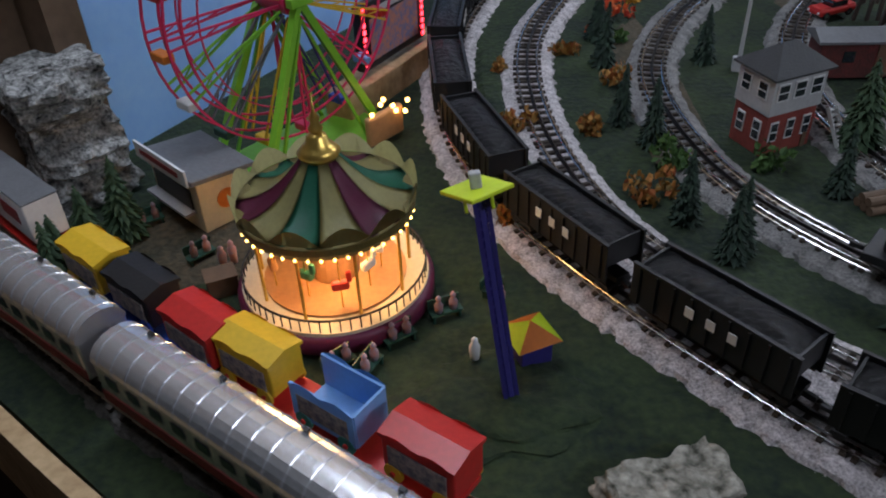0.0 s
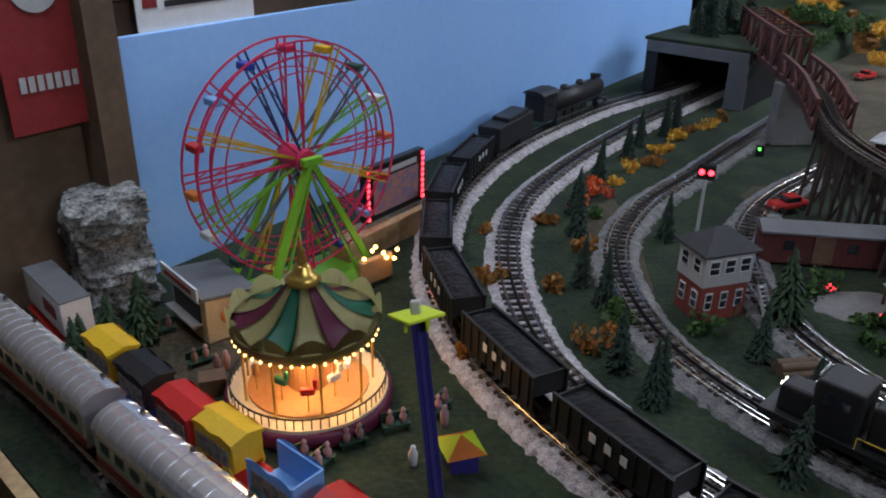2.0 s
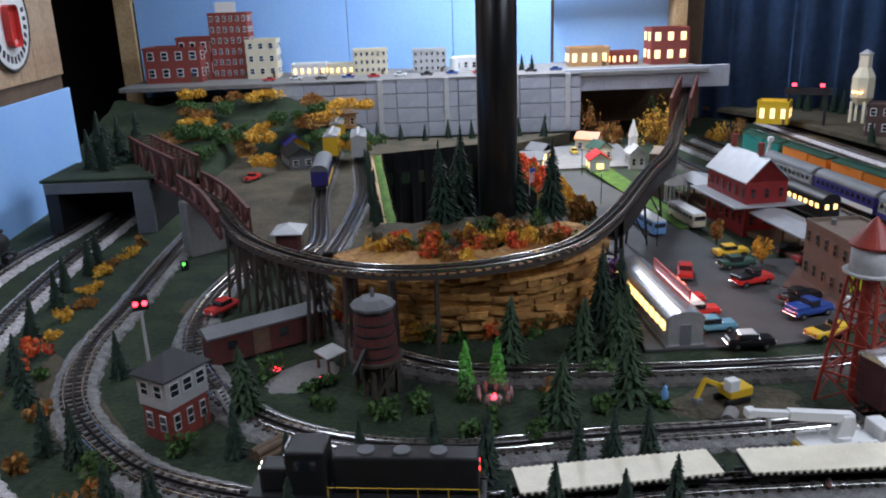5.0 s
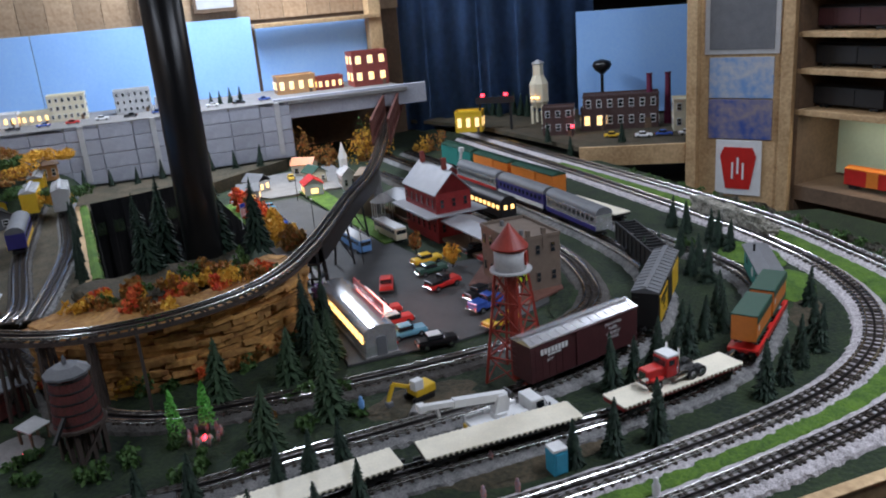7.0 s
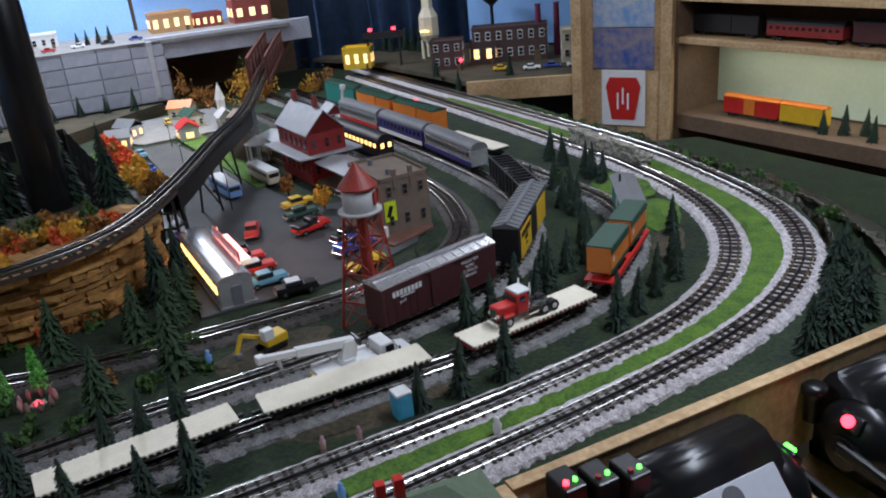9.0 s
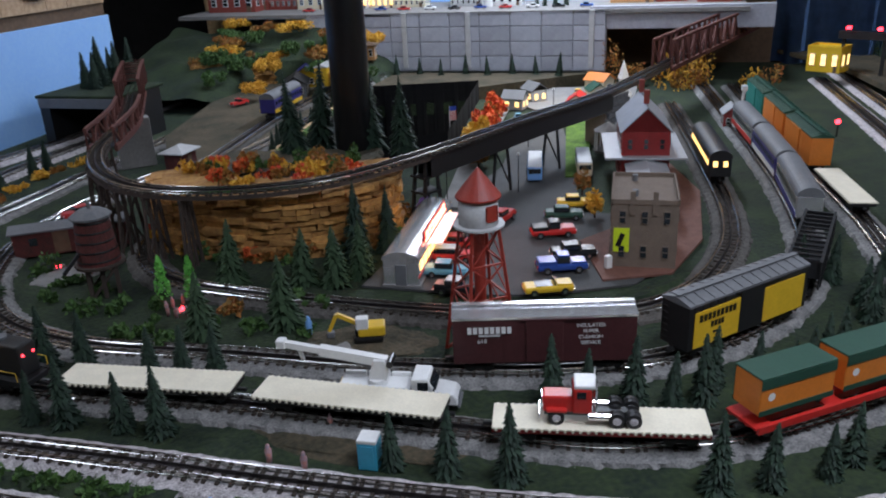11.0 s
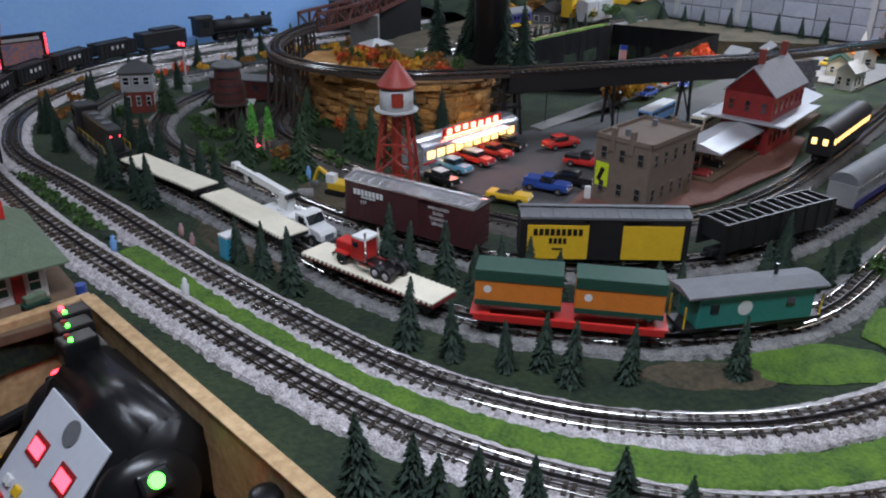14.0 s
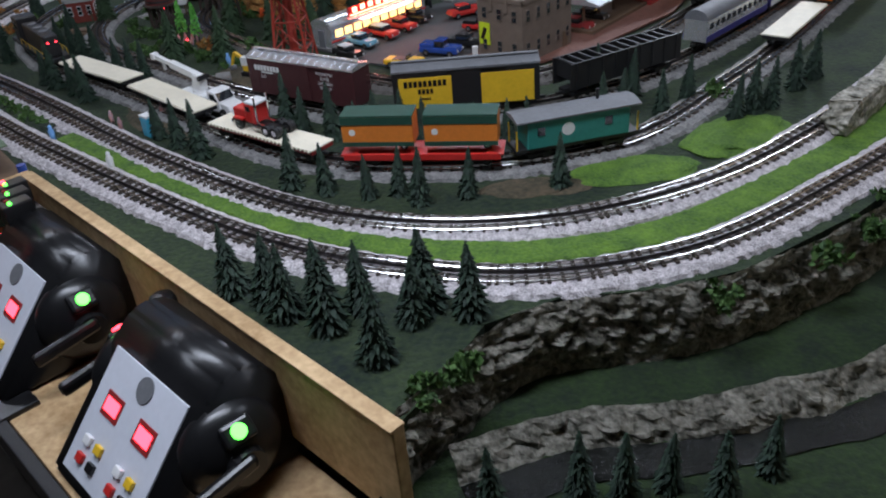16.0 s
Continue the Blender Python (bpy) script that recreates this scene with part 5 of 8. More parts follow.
def steamer(path, i):
    t = thing("steam_locomotive", "black steam locomotive hugging the blue wall", "locomotive", "locomotives", on_track(path, i, None, True) @ Matrix.Scale(1.08, 4))
    b = part("boiler", cyl(-0.10, 0, 0.058, 0.026, 0.022, 0.27, 24, "x"), BLACK_MATT, t, "", True)
    part("smokebox_door", cyl(0.17, 0, 0.058, 0.021, 0.014, 0.006, 20, "x"), GREY, b)
    part("headlight", cyl(0.17, 0, 0.083, 0.006, 0.006, 0.012, 12, "x"), BLACK_MATT, b)
    part("stack", cyl(0.145, 0, 0.078, 0.007, 0.009, 0.016, 14), BLACK_MATT, b)
    part("sand_dome", lathe([(0.011, 0.078), (0.011, 0.086), (0.007, 0.091), (0.001, 0.093)], 16, None, 0.07, 0), BLACK_MATT, b)
    part("steam_dome", lathe([(0.012, 0.078), (0.012, 0.087), (0.008, 0.092), (0.001, 0.094)], 16, None, -0.01, 0), BLACK_MATT, b)
    c = part("cab", box(-0.125, 0, 0.062, 0.06, 0.056, 0.066, 0.002), BLACK_MATT, t)
    part("cab_roof", extrude_x([(-0.031, 0.094), (-0.022, 0.101), (0, 0.104), (0.022, 0.101), (0.031, 0.094)], -0.165, -0.09), BLACK_MATT, c)
    part("running_board", box(0.02, 0, 0.040, 0.30, 0.058, 0.003), BLACK_MATT, t)
    part("pilot", box(0.185, 0, 0.018, 0.02, 0.05, 0.016, 0.004), BLACK_MATT, t)
    for s in (-1, 1):
        part("cab_window", box(-0.125, s * 0.0284, 0.074, 0.026, 0.001, 0.02), GLASS_DARK, c)
        part("cylinder", cyl(0.12, s * 0.026, 0.020, 0.010, 0.010, 0.03, 14, "x"), BLACK_MATT, t)
        for k in range(4):
            part("driver", cyl(-0.06 + k * 0.042, s * 0.018 - 0.002, 0.018, 0.018, 0.018, 0.004, 18, "y"), BLACK_MATT, t)
        part("side_rod", box(0.01, s * 0.0225, 0.018, 0.17, 0.0016, 0.003), CHROME, t)
    t = thing("coal_tender", "black coal tender behind the steam locomotive", "tender", "locomotives", on_track(path, i + 33, None, True) @ Matrix.Scale(1.05, 4))
    part("body", box(0, 0, 0.048, 0.19, 0.056, 0.054, 0.003), BLACK_MATT, t)
    part("coal_load", box(0.02, 0, 0.079, 0.11, 0.046, 0.010, 0.004), COAL, t, "heap of black coal")
    for x in (-0.065, 0.065):
        bogie(t, x)
    coupler(t, 0.19)
    for k in range(7):
        hopper(on_track(path, i + 55 + 21 * k, None, True) @ Matrix.Scale(0.88, 4), "black coal hopper car with white marks and a full load", BLACK_MATT, 0.205)


steamer(OUTER, near(OUTER, 0.94, 1.955))
# yard train and locomotive
YZ = 0.955 + 0.021
t = coach(on_track(YARD_A, near(YARD_A, 2.06, 2.07), YZ), "dark blue and yellow streamlined diesel in the yard", NAVY, GREY, 0.26, False, YELLOW)
for k, (x, y, mm) in enumerate(((2.36, 2.48, YELLOW), (2.55, 2.74, YELLOW), (2.42, 2.38, LIGHT_GREY))):
    pth = YARD_A if k < 2 else YARD_B
    boxcar(on_track(pth, near(pth, x, y), YZ), "yellow boxcar waiting in the yard" if k < 2 else "pale grey boxcar waiting in the yard", mm, LIGHT_GREY, mm, 0.2)

# ---- circus train ----
def circus_flat(m, col, length):
    m = m @ Matrix.Scale(0.86, 4)
    t = thing("circus_flatcar", "bright red circus flatcar" if col is RED else "bright blue circus flatcar", "flatcar", "circus flatcars", m)
    part("deck", box(0, 0, 0.020, length, 0.054, 0.008, 0.001), col, t)
    for x in (-0.36, 0.36):
        bogie(t, x * length)
    coupler(t, length)
    return t


def wagon(m, col, label, wheel_m, open_top=False, length=0.082):
    m = m @ Matrix.Scale(0.86, 4)
    t = thing("circus_wagon", label, "wagon", "circus wagons", m)
    w, h = 0.046, 0.044
    if open_top:
        b = bmesh.new()
        bx(b, 0, 0, 0.014, length, w, 0.004)
        for s in (-1, 1):
            bx(b, 0, s * w / 2, 0.014 + h / 2, length, 0.003, h)
        bx(b, length / 2, 0, 0.014 + h / 2, 0.003, w, h)
        part("body", b, col, t)
    else:
        part("body", box(0, 0, 0.014 + h / 2, length, w, h, 0.002), col, t)
        part("roof", extrude_x([(-w / 2 - 0.002, 0.056), (-w / 2 - 0.002, 0.060), (0, 0.066), (w / 2 + 0.002, 0.060), (w / 2 + 0.002, 0.056)], -length / 2 - 0.002, length / 2 + 0.002), col, t)
    for s in (-1, 1):
        prof = [(-length / 2, 0.055)] + [(length * (k / 8 - 0.5), 0.058 + 0.006 * abs(math.sin(k * math.pi / 4))) for k in range(9)] + [(length / 2, 0.055)]
        bm = bmesh.new()
        f = [bm.verts.new((x, s * (w / 2 + 0.002), z)) for x, z in prof]
        bm.faces.new(f)
        bmesh.ops.solidify(bm, geom=bm.faces[:], thickness=0.002)
        part("scroll_crest", bm, col, t)
        part("side_panel", box(0, s * (w / 2 + 0.0012), 0.034, length * 0.8, 0.0015, 0.026), mat_panel(col), t, "painted picture panel")
        for x in (-0.34, 0.34):
            wb = part("spoked_wheel", cyl(x * length, s * (w / 2 + 0.001) - 0.0015, 0.011, 0.011, 0.011, 0.003, 18, "y"), wheel_m, t)
            part("hub", cyl(x * length, s * (w / 2 + 0.003) - 0.0015, 0.011, 0.003, 0.003, 0.003, 8, "y"), RED, wb)
    return t


PANELS = {}


def mat_panel(col):
    if col.name not in PANELS:
        PANELS[col.name] = mat("panel_" + col.name, (0.35, 0.3, 0.25), 0.5, 0, 0.5, 110, 0.1, (0.08, 0.08, 0.12), 2)
    return PANELS[col.name]


c = [near(CIRCUS, *p) for p in ((0.095, 0.735), (0.262, 0.58), (0.466, 0.413), (0.56, 0.332))]
circus_flat(on_track(CIRCUS, c[0] - 3), RED, 0.20)
circus_flat(on_track(CIRCUS, c[1]), BLUE, 0.25)
circus_flat(on_track(CIRCUS, c[2]), RED, 0.30)
m = on_track(CIRCUS, c[0] - 3) @ pose(-0.005, 0, 0.0206) @ Matrix.Scale(0.9, 4)
t = thing("toy_trailer", "white box trailer with grey roof on the circus flatcar", "trailer", "trailers", m)
part("body", box(0, 0, 0.042, 0.16, 0.046, 0.056, 0.002), WHITE, t)
part("roof", box(0, 0, 0.0715, 0.161, 0.047, 0.003, 0.001), GREY, t)
part("side_mark", box(0.03, -0.0235, 0.045, 0.05, 0.001, 0.02), DARK_RED, t)
for s in (-1, 1):
    wheel(t, 0.055, s * 0.017, 0.008, 0.006)
for idx, dx, col, wm, lab, op in ((c[1], -0.086, YELLOW, YELLOW, "golden yellow circus wagon with yellow wheels", False), (c[1], 0.0, BLACK_MATT, BLUE, "black circus cage wagon with a painted side", False), (c[1], 0.094, RED, BLUE, "red circus wagon with a plain peaked roof", False),
                                  (c[2], -0.096, YELLOW, YELLOW, "mustard circus wagon with scrolled crest", False), (c[2], 0.0, SKY_BLUE, TEAL, "pale blue open circus wagon with green wheels", True), (c[2], 0.098, RED, YELLOW, "red circus wagon with yellow wheels", False)):
    wagon(on_track(CIRCUS, idx) @ pose(dx, 0, 0.0206), col, lab, wm, op)
# ---- fairground ----
DARK_GOLD = mat("dark_gold_trim", (0.2, 0.16, 0.05), 0.45, 0.3, 0.3, 60, 0.3)
CX, CY = 0.447, 0.645
t = thing("carousel", "lit toy carousel with striped green and cream canopy", "carousel", "", pose(CX, CY, TABLE) @ Matrix.Diagonal((0.85, 0.85, 1.0, 1.0)))
part("base", lathe([(0.118, 0), (0.128, 0.006), (0.128, 0.022), (0.122, 0.026)], 48), BURGUNDY, t, "dark burgundy base ring", True)
part("platform", lathe([(0.121, 0.026), (0.121, 0.030), (0.0, 0.0305)], 48), CREAM, t, "cream platform")
part("floor_disc", lathe([(0.092, 0.030), (0.092, 0.033), (0.0, 0.0332)], 40), TAN, t, "tan turning floor")
part("centre_drum", lathe([(0.032, 0.033), (0.030, 0.10), (0.036, 0.105)], 24), TAN, t)
fence = part("fence_rail", lathe([(0.117, 0.044), (0.119, 0.044), (0.119, 0.046), (0.117, 0.046)], 48), BLACK_MATT, t)
for k in range(60):
    a = 2 * math.pi * k / 60
    part("baluster", cyl(0.118 * math.cos(a), 0.118 * math.sin(a), 0.028, 0.0009, 0.0009, 0.018, 5), BLACK_MATT, fence)
for k in range(9):
    a = 2 * math.pi * k / 9 + 0.2
    part("column", cyl(0.098 * math.cos(a), 0.098 * math.sin(a), 0.03, 0.0022, 0.0022, 0.095, 8), GOLD, t)
rim = part("rounding_board", lathe([(0.098, 0.118), (0.106, 0.113), (0.110, 0.120), (0.111, 0.128), (0.098, 0.128)], 48), DARK_GOLD, t, "dark olive gold rim")
part("canopy_underside", lathe([(0.10, 0.119), (0.05, 0.121), (0.0, 0.122)], 40), TAN, t)
OLIVE = mat("olive_canvas", (0.42, 0.38, 0.16), 0.5, 0, 0.2, 30, 0.1)
cols = [SEA_GREEN, OLIVE, BURGUNDY, OLIVE]
for k in range(12):
    bm = bmesh.new()
    a0, a1 = 2 * math.pi * k / 12, 2 * math.pi * (k + 1) / 12
    rows = []
    for f in [q / 8 for q in range(9)]:
        r = 0.108 * (1 - f) + 0.018 * f
        z = 0.130 + 0.052 * f - 0.014 * math.sin(math.pi * f)
        rows.append([bm.verts.new((r * math.cos(a0 + (a1 - a0) * j / 6), r * math.sin(a0 + (a1 - a0) * j / 6), z - 0.003 * math.sin(math.pi * j / 6))) for j in range(7)])
    for ra, rb in zip(rows, rows[1:]):
        for j in range(6):
            bm.faces.new((ra[j], ra[j + 1], rb[j + 1], rb[j]))
    bmesh.ops.solidify(bm, geom=bm.faces[:], thickness=0.001)
    part("canopy_panel", bm, cols[k % 4], t, "", True)
    # upright scalloped crest at the rim
    bm = bmesh.new()
    lo, hi = [], []
    for j in range(9):
        a = a0 + (a1 - a0) * j / 8
        lo.append(bm.verts.new((0.108 * math.cos(a), 0.108 * math.sin(a), 0.130)))
        hi.append(bm.verts.new((0.113 * math.cos(a), 0.113 * math.sin(a), 0.134 + 0.017 * math.sin(math.pi * j / 8))))
    for j in range(8):
        bm.faces.new((lo[j], lo[j + 1], hi[j + 1], hi[j]))
    bmesh.ops.solidify(bm, geom=bm.faces[:], thickness=0.0015)
    part("crest", bm, OLIVE, t, "", True)
for k in range(44):
    a = 2 * math.pi * k / 44
    bm = bmesh.new()
    bmesh.ops.create_icosphere(bm, subdivisions=1, radius=0.0021, matrix=Matrix.Translation((0.107 * math.cos(a), 0.107 * math.sin(a), 0.113)))
    part("bulb", bm, WARM_GLOW, rim, "glowing warm bulb")
crown = part("crown", lathe([(0.022, 0.176), (0.026, 0.182), (0.020, 0.188), (0.014, 0.192), (0.012, 0.200), (0.006, 0.204)], 24), GOLD, t, "", True)
part("finial", lathe([(0.006, 0.203), (0.009, 0.208), (0.005, 0.214), (0.007, 0.219), (0.002, 0.226), (0.0008, 0.245)], 16), GOLD, crown, "gold finial", True)
for k in range(9):
    a = 2 * math.pi * k / 9
    r = 0.06 + 0.018 * (k % 2)
    hx, hy = r * math.cos(a), r * math.sin(a)
    h = part("carousel_horse", box(hx, hy, 0.062, 0.010, 0.022, 0.010, 0.003, pose(0, 0, 0, 0, 0, math.degrees(a))), (WHITE, TAN, SEA_GREEN, RED)[k % 4], t, "small painted carousel mount")
    part("head", box(hx - 0.011 * math.sin(a), hy + 0.011 * math.cos(a), 0.072, 0.006, 0.007, 0.013, 0.002, pose(0, 0, 0, 0, 0, math.degrees(a))), (WHITE, TAN, SEA_GREEN, RED)[k % 4], h)
    part("pole", cyl(hx, hy, 0.033, 0.0011, 0.0011, 0.086, 6), GOLD, h)
lamp = bpy.data.lights.new("carousel_lamp", "POINT")
lamp.energy, lamp.color, lamp.shadow_soft_size = 0.5, (1, 0.6, 0.25), 0.02
ob = new("carousel_lamp", lamp)
ob.location = (CX, CY - 0.045, TABLE + 0.106)
lamp = bpy.data.lights.new("carousel_lamp", "POINT")
lamp.energy, lamp.color, lamp.shadow_soft_size = 0.3, (1, 0.6, 0.25), 0.02
ob = new("carousel_lamp", lamp)
ob.location = (CX + 0.06, CY + 0.02, TABLE + 0.106)

# Ferris wheel
WZ = 0.226
wheel_turn = 46
t = thing("ferris_wheel", "red toy Ferris wheel with lime green legs", "ferris wheel", "", pose(0.380, 0.972, TABLE, 0, 0, wheel_turn))
RW = 0.183
for y in (-0.022, 0.022):
    for r in (RW, RW - 0.022, RW - 0.045):
        bm = bmesh.new()
        ring(bm, r, y, 0.0028 if r > RW - 0.03 else 0.0018)
        bmesh.ops.translate(bm, vec=(0, 0, WZ), verts=bm.verts)
        part("hoop", bm, PINK, t, "hot pink hoop")
SP = [PINK, LIME_GREEN, GREY, YELLOW, PINK, NAVY, PINK, YELLOW]
for k in range(16):
    a = 2 * math.pi * k / 16
    bm = bmesh.new()
    for y in (-0.022, 0.022):
        for d in (-0.06, 0.06):
            beam(bm, (0.02 * math.cos(a), y, WZ + 0.02 * math.sin(a)), (RW * math.cos(a + d * 0.6), y, WZ + RW * math.sin(a + d * 0.6)), 0.0026)
        for q in range(4):
            f0, f1 = 0.25 + 0.18 * q, 0.34 + 0.18 * q
            beam(bm, (RW * f0 * math.cos(a - 0.02), y, WZ + RW * f0 * math.sin(a - 0.02)), (RW * f1 * math.cos(a + 0.02), y, WZ + RW * f1 * math.sin(a + 0.02)), 0.0016)
    part("spoke", bm, SP[k % 8], t)
    for q in (-1, 1):
        part("gondola", box(RW * 0.985 * math.cos(a + 0.05), 0, WZ + RW * 0.985 * math.sin(a + 0.05) - 0.009, 0.016, 0.028, 0.011, 0.002), (ORANGE, WHITE, GREEN, YELLOW, PINK, BLUE, SKY_BLUE, RED)[k % 8], t, "small coloured gondola") if q == 1 else None
part("hub", cyl(0, -0.03, WZ, 0.018, 0.018, 0.06, 20, "y"), PINK, t)
for s in (-1, 1):
    for e in (-1, 1):
        bm = bmesh.new()
        beam(bm, (e * 0.115, s * 0.055, 0), (0, s * 0.036, WZ + 0.005), 0.010)
        beam(bm, (e * 0.085, s * 0.050, 0), (0, s * 0.036, WZ - 0.02), 0.004)
        part("leg", bm, LIME_GREEN, t, "lime green lattice leg")
part("hub_deck", box(0, -0.040, WZ + 0.004, 0.036, 0.012, 0.012, 0.001), LIME_GREEN, t)
part("base_plate", box(0, 0, 0.004, 0.26, 0.13, 0.008, 0.002), LIME_GREEN, t)
part("ramp_arch", box(0.09, -0.08, 0.03, 0.07, 0.012, 0.045, 0.004), TAN, t, "tan lit arch panel")
for k in range(7):
    bm = bmesh.new()
    bmesh.ops.create_icosphere(bm, subdivisions=1, radius=0.004, matrix=Matrix.Translation((0.06 + 0.012 * k, -0.088 - 0.006 * (k % 2), 0.06 + 0.016 * math.sin(k))))
    part("bulb", bm, WARM_GLOW, t, "glowing warm bulb")

# billboard on its wooden shelf
t = thing("lit_billboard", "black toy billboard with red running lights", "billboard", "", pose(0.514, 1.18, 0.945, 0, 0, SIDE))
part("panel", box(0, 0, 0.062, 0.17, 0.016, 0.105, 0.002), BLACK, t)
part("picture", box(0, -0.0088, 0.055, 0.13, 0.001, 0.066), mat("fair_picture", (0.5, 0.2, 0.12), 0.5, 0, 0.5, 70, 0, (0.12, 0.16, 0.3), 2), t, "crowded painted fair picture")
part("title_bar", box(0, -0.0088, 0.098, 0.12, 0.001, 0.010), LIGHT_GREY, t)
for s in (-1, 1):
    for k in range(9):
        part("red_light", box(s * 0.079, -0.0092, 0.018 + 0.011 * k, 0.006, 0.002, 0.007, 0.001), RED_GLOW, t, "glowing red light")
single("billboard_shelf", box(0, 0, 0.026, 0.30, 0.05, 0.052, 0.002), PINE, "pale wooden block shelf under the billboard", "shelf", "", pose(0.514, 1.18, TABLE - 0.006, 0, 0, SIDE))
# snack booth
t = thing("snack_booth", "white snack booth with dark roof and counter hatch", "booth", "", pose(0.266, 0.838, TABLE, 0, 0, -47.5) @ Matrix.Scale(1.12, 4))
part("body", box(0, 0, 0.032, 0.10, 0.065, 0.064, 0.001), CREAM, t)
part("roof", box(0, 0, 0.067, 0.112, 0.080, 0.006, 0.001, pose(0, 0, 0, -6, 0, 0)), GREY, t)
part("hatch", box(-0.004, -0.0335, 0.040, 0.076, 0.002, 0.026), BLACK_MATT, t)
part("counter", box(-0.004, -0.040, 0.026, 0.084, 0.014, 0.003), LIGHT_GREY, t)
sg = part("sign_board", box(-0.004, -0.041, 0.076, 0.108, 0.003, 0.020, 0.0005), WHITE, t)
part("sign_line", box(-0.004, -0.0432, 0.077, 0.08, 0.001, 0.006), DARK_RED, sg)
part("side_emblem", cyl(0.0502, 0.0, 0.035, 0.012, 0.012, 0.001, 16, "x"), ORANGE, t)
# leaning thrill tower
t = thing("thrill_tower", "leaning purple toy tower with a yellow top deck", "tower", "", pose(0.619, 0.465, TABLE, -13, -7, 0) @ Matrix.Scale(0.95, 4))
bm = bmesh.new()
for k in range(3):
    a = 2.1 * k
    beam(bm, (0.008 * math.cos(a), 0.008 * math.sin(a), 0), (0.008 * math.cos(a), 0.008 * math.sin(a), 0.225), 0.004)
for k in range(22):
    for j in range(3):
        a, b = 2.1 * j, 2.1 * (j + 1)
        beam(bm, (0.008 * math.cos(a), 0.008 * math.sin(a), 0.01 * k), (0.008 * math.cos(b), 0.008 * math.sin(b), 0.01 * k + 0.01), 0.0016)
part("lattice_mast", bm, NAVY, t)
part("mast_core", cyl(0, 0, 0, 0.0065, 0.0055, 0.225, 8), NAVY, t)
part("top_deck", box(0, 0, 0.229, 0.048, 0.048, 0.004, 0.001, pose(0, 0, 0, 0, 0, 35)), NEON_YELLOW, t, "acid yellow square deck")
for s in (-1, 1):
    part("skirt_bar", box(s * 0.012, 0, 0.220, 0.003, 0.030, 0.014, 0.001), NEON_YELLOW, t)
part("winch", box(0, 0, 0.238, 0.011, 0.011, 0.016, 0.002), LIGHT_GREY, t)
t = thing("ticket_booth", "purple ticket booth with orange and yellow pyramid roof", "booth", "", pose(0.645, 0.522, TABLE, 0, 0, 20))
part("body", box(0, 0, 0.016, 0.034, 0.034, 0.032, 0.001), NAVY, t)
for k in range(4):
    bm = bmesh.new()
    a0, a1 = math.pi / 4 + k * math.pi / 2, math.pi / 4 + (k + 1) * math.pi / 2
    vs = [bm.verts.new((0.034 * math.cos(a0), 0.034 * math.sin(a0), 0.033)), bm.verts.new((0.034 * math.cos(a1), 0.034 * math.sin(a1), 0.033)), bm.verts.new((0, 0, 0.050))]
    bm.faces.new(vs)
    bmesh.ops.solidify(bm, geom=bm.faces[:], thickness=-0.002)
    part("roof_panel", bm, NEON_YELLOW if k % 2 else ORANGE, t)


def figure(x, y, z=TABLE, s=1.0, turn=0, m=FIGURE, label="small painted figurine standing on the ground"):
    bm = lathe([(0.0045 * s, 0), (0.005 * s, 0.012 * s), (0.0058 * s, 0.022 * s), (0.003 * s, 0.027 * s), (0.0035 * s, 0.031 * s), (0.001 * s, 0.034 * s)], 10)
    return single("figurine", bm, m, label, "figurine", "figurines", pose(x, y, z, 0, 0, turn), "", True)


def bench(x, y, turn):
    t = thing("park_bench", "green toy park bench with seated figurines", "bench", "park benches", pose(x, y, TABLE, 0, 0, turn))
    part("seat", box(0, 0, 0.010, 0.036, 0.012, 0.002), GREEN, t)
    part("backrest", box(0, 0.007, 0.018, 0.036, 0.002, 0.012), GREEN, t)
    for s in (-1, 1):
        part("leg", box(s * 0.015, 0, 0.005, 0.002, 0.011, 0.010), GREEN, t)
    for d in (-0.008, 0.009):
        bm = lathe([(0.0045, 0), (0.005, 0.010), (0.002, 0.014), (0.0035, 0.018), (0.001, 0.022)], 8)
        a = math.radians(turn)
        single("figurine", bm, FIGURE, "small painted figurine seated on a bench", "figurine", "figurines", pose(x + d * math.cos(a), y + d * math.sin(a), TABLE + 0.011), "", True)


for x, y, a in ((0.565, 0.59, 20), (0.515, 0.555, 30), (0.485, 0.515, 60), (0.62, 0.63, 60), (0.455, 0.52, 40), (0.28, 0.72, 40), (0.20, 0.80, 30)):
    bench(x, y, a)
for x, y in ((0.59, 0.52), (0.625, 0.60), (0.31, 0.70), (0.32, 0.71)):
    figure(x, y, m=WHITE if x == 0.59 else FIGURE)
t = thing("crate", "small brown wooden crate behind the carousel", "crate", "", pose(0.315, 0.66, TABLE, 0, 0, 20))
part("body", box(0, 0, 0.012, 0.034, 0.026, 0.024, 0.001), OLD_WOOD, t)
part("lid", box(0, 0, 0.025, 0.036, 0.028, 0.003, 0.0005), OLD_WOOD, t)


# ---- buildings ----
def windows(t, face, xs, zs, w, h, m=GLASS_DARK, frame_m=WHITE):
    """Framed windows on a wall; face gives the pose of the wall's middle, looking out along -y."""
    for z in zs:
        for x in xs:
            f = part("window", box(0, 0, 0, w * 1.25, 0.0025, h * 1.2, 0.0003), frame_m, t)
            f.matrix_basis = face @ pose(x, -0.0008, z)
            p = part("pane", box(0, -0.0012, 0, w, 0.0012, h), m, f)
            q = part("glazing_bar", box(0, -0.0019, 0, w, 0.0008, h * 0.07), frame_m, f)


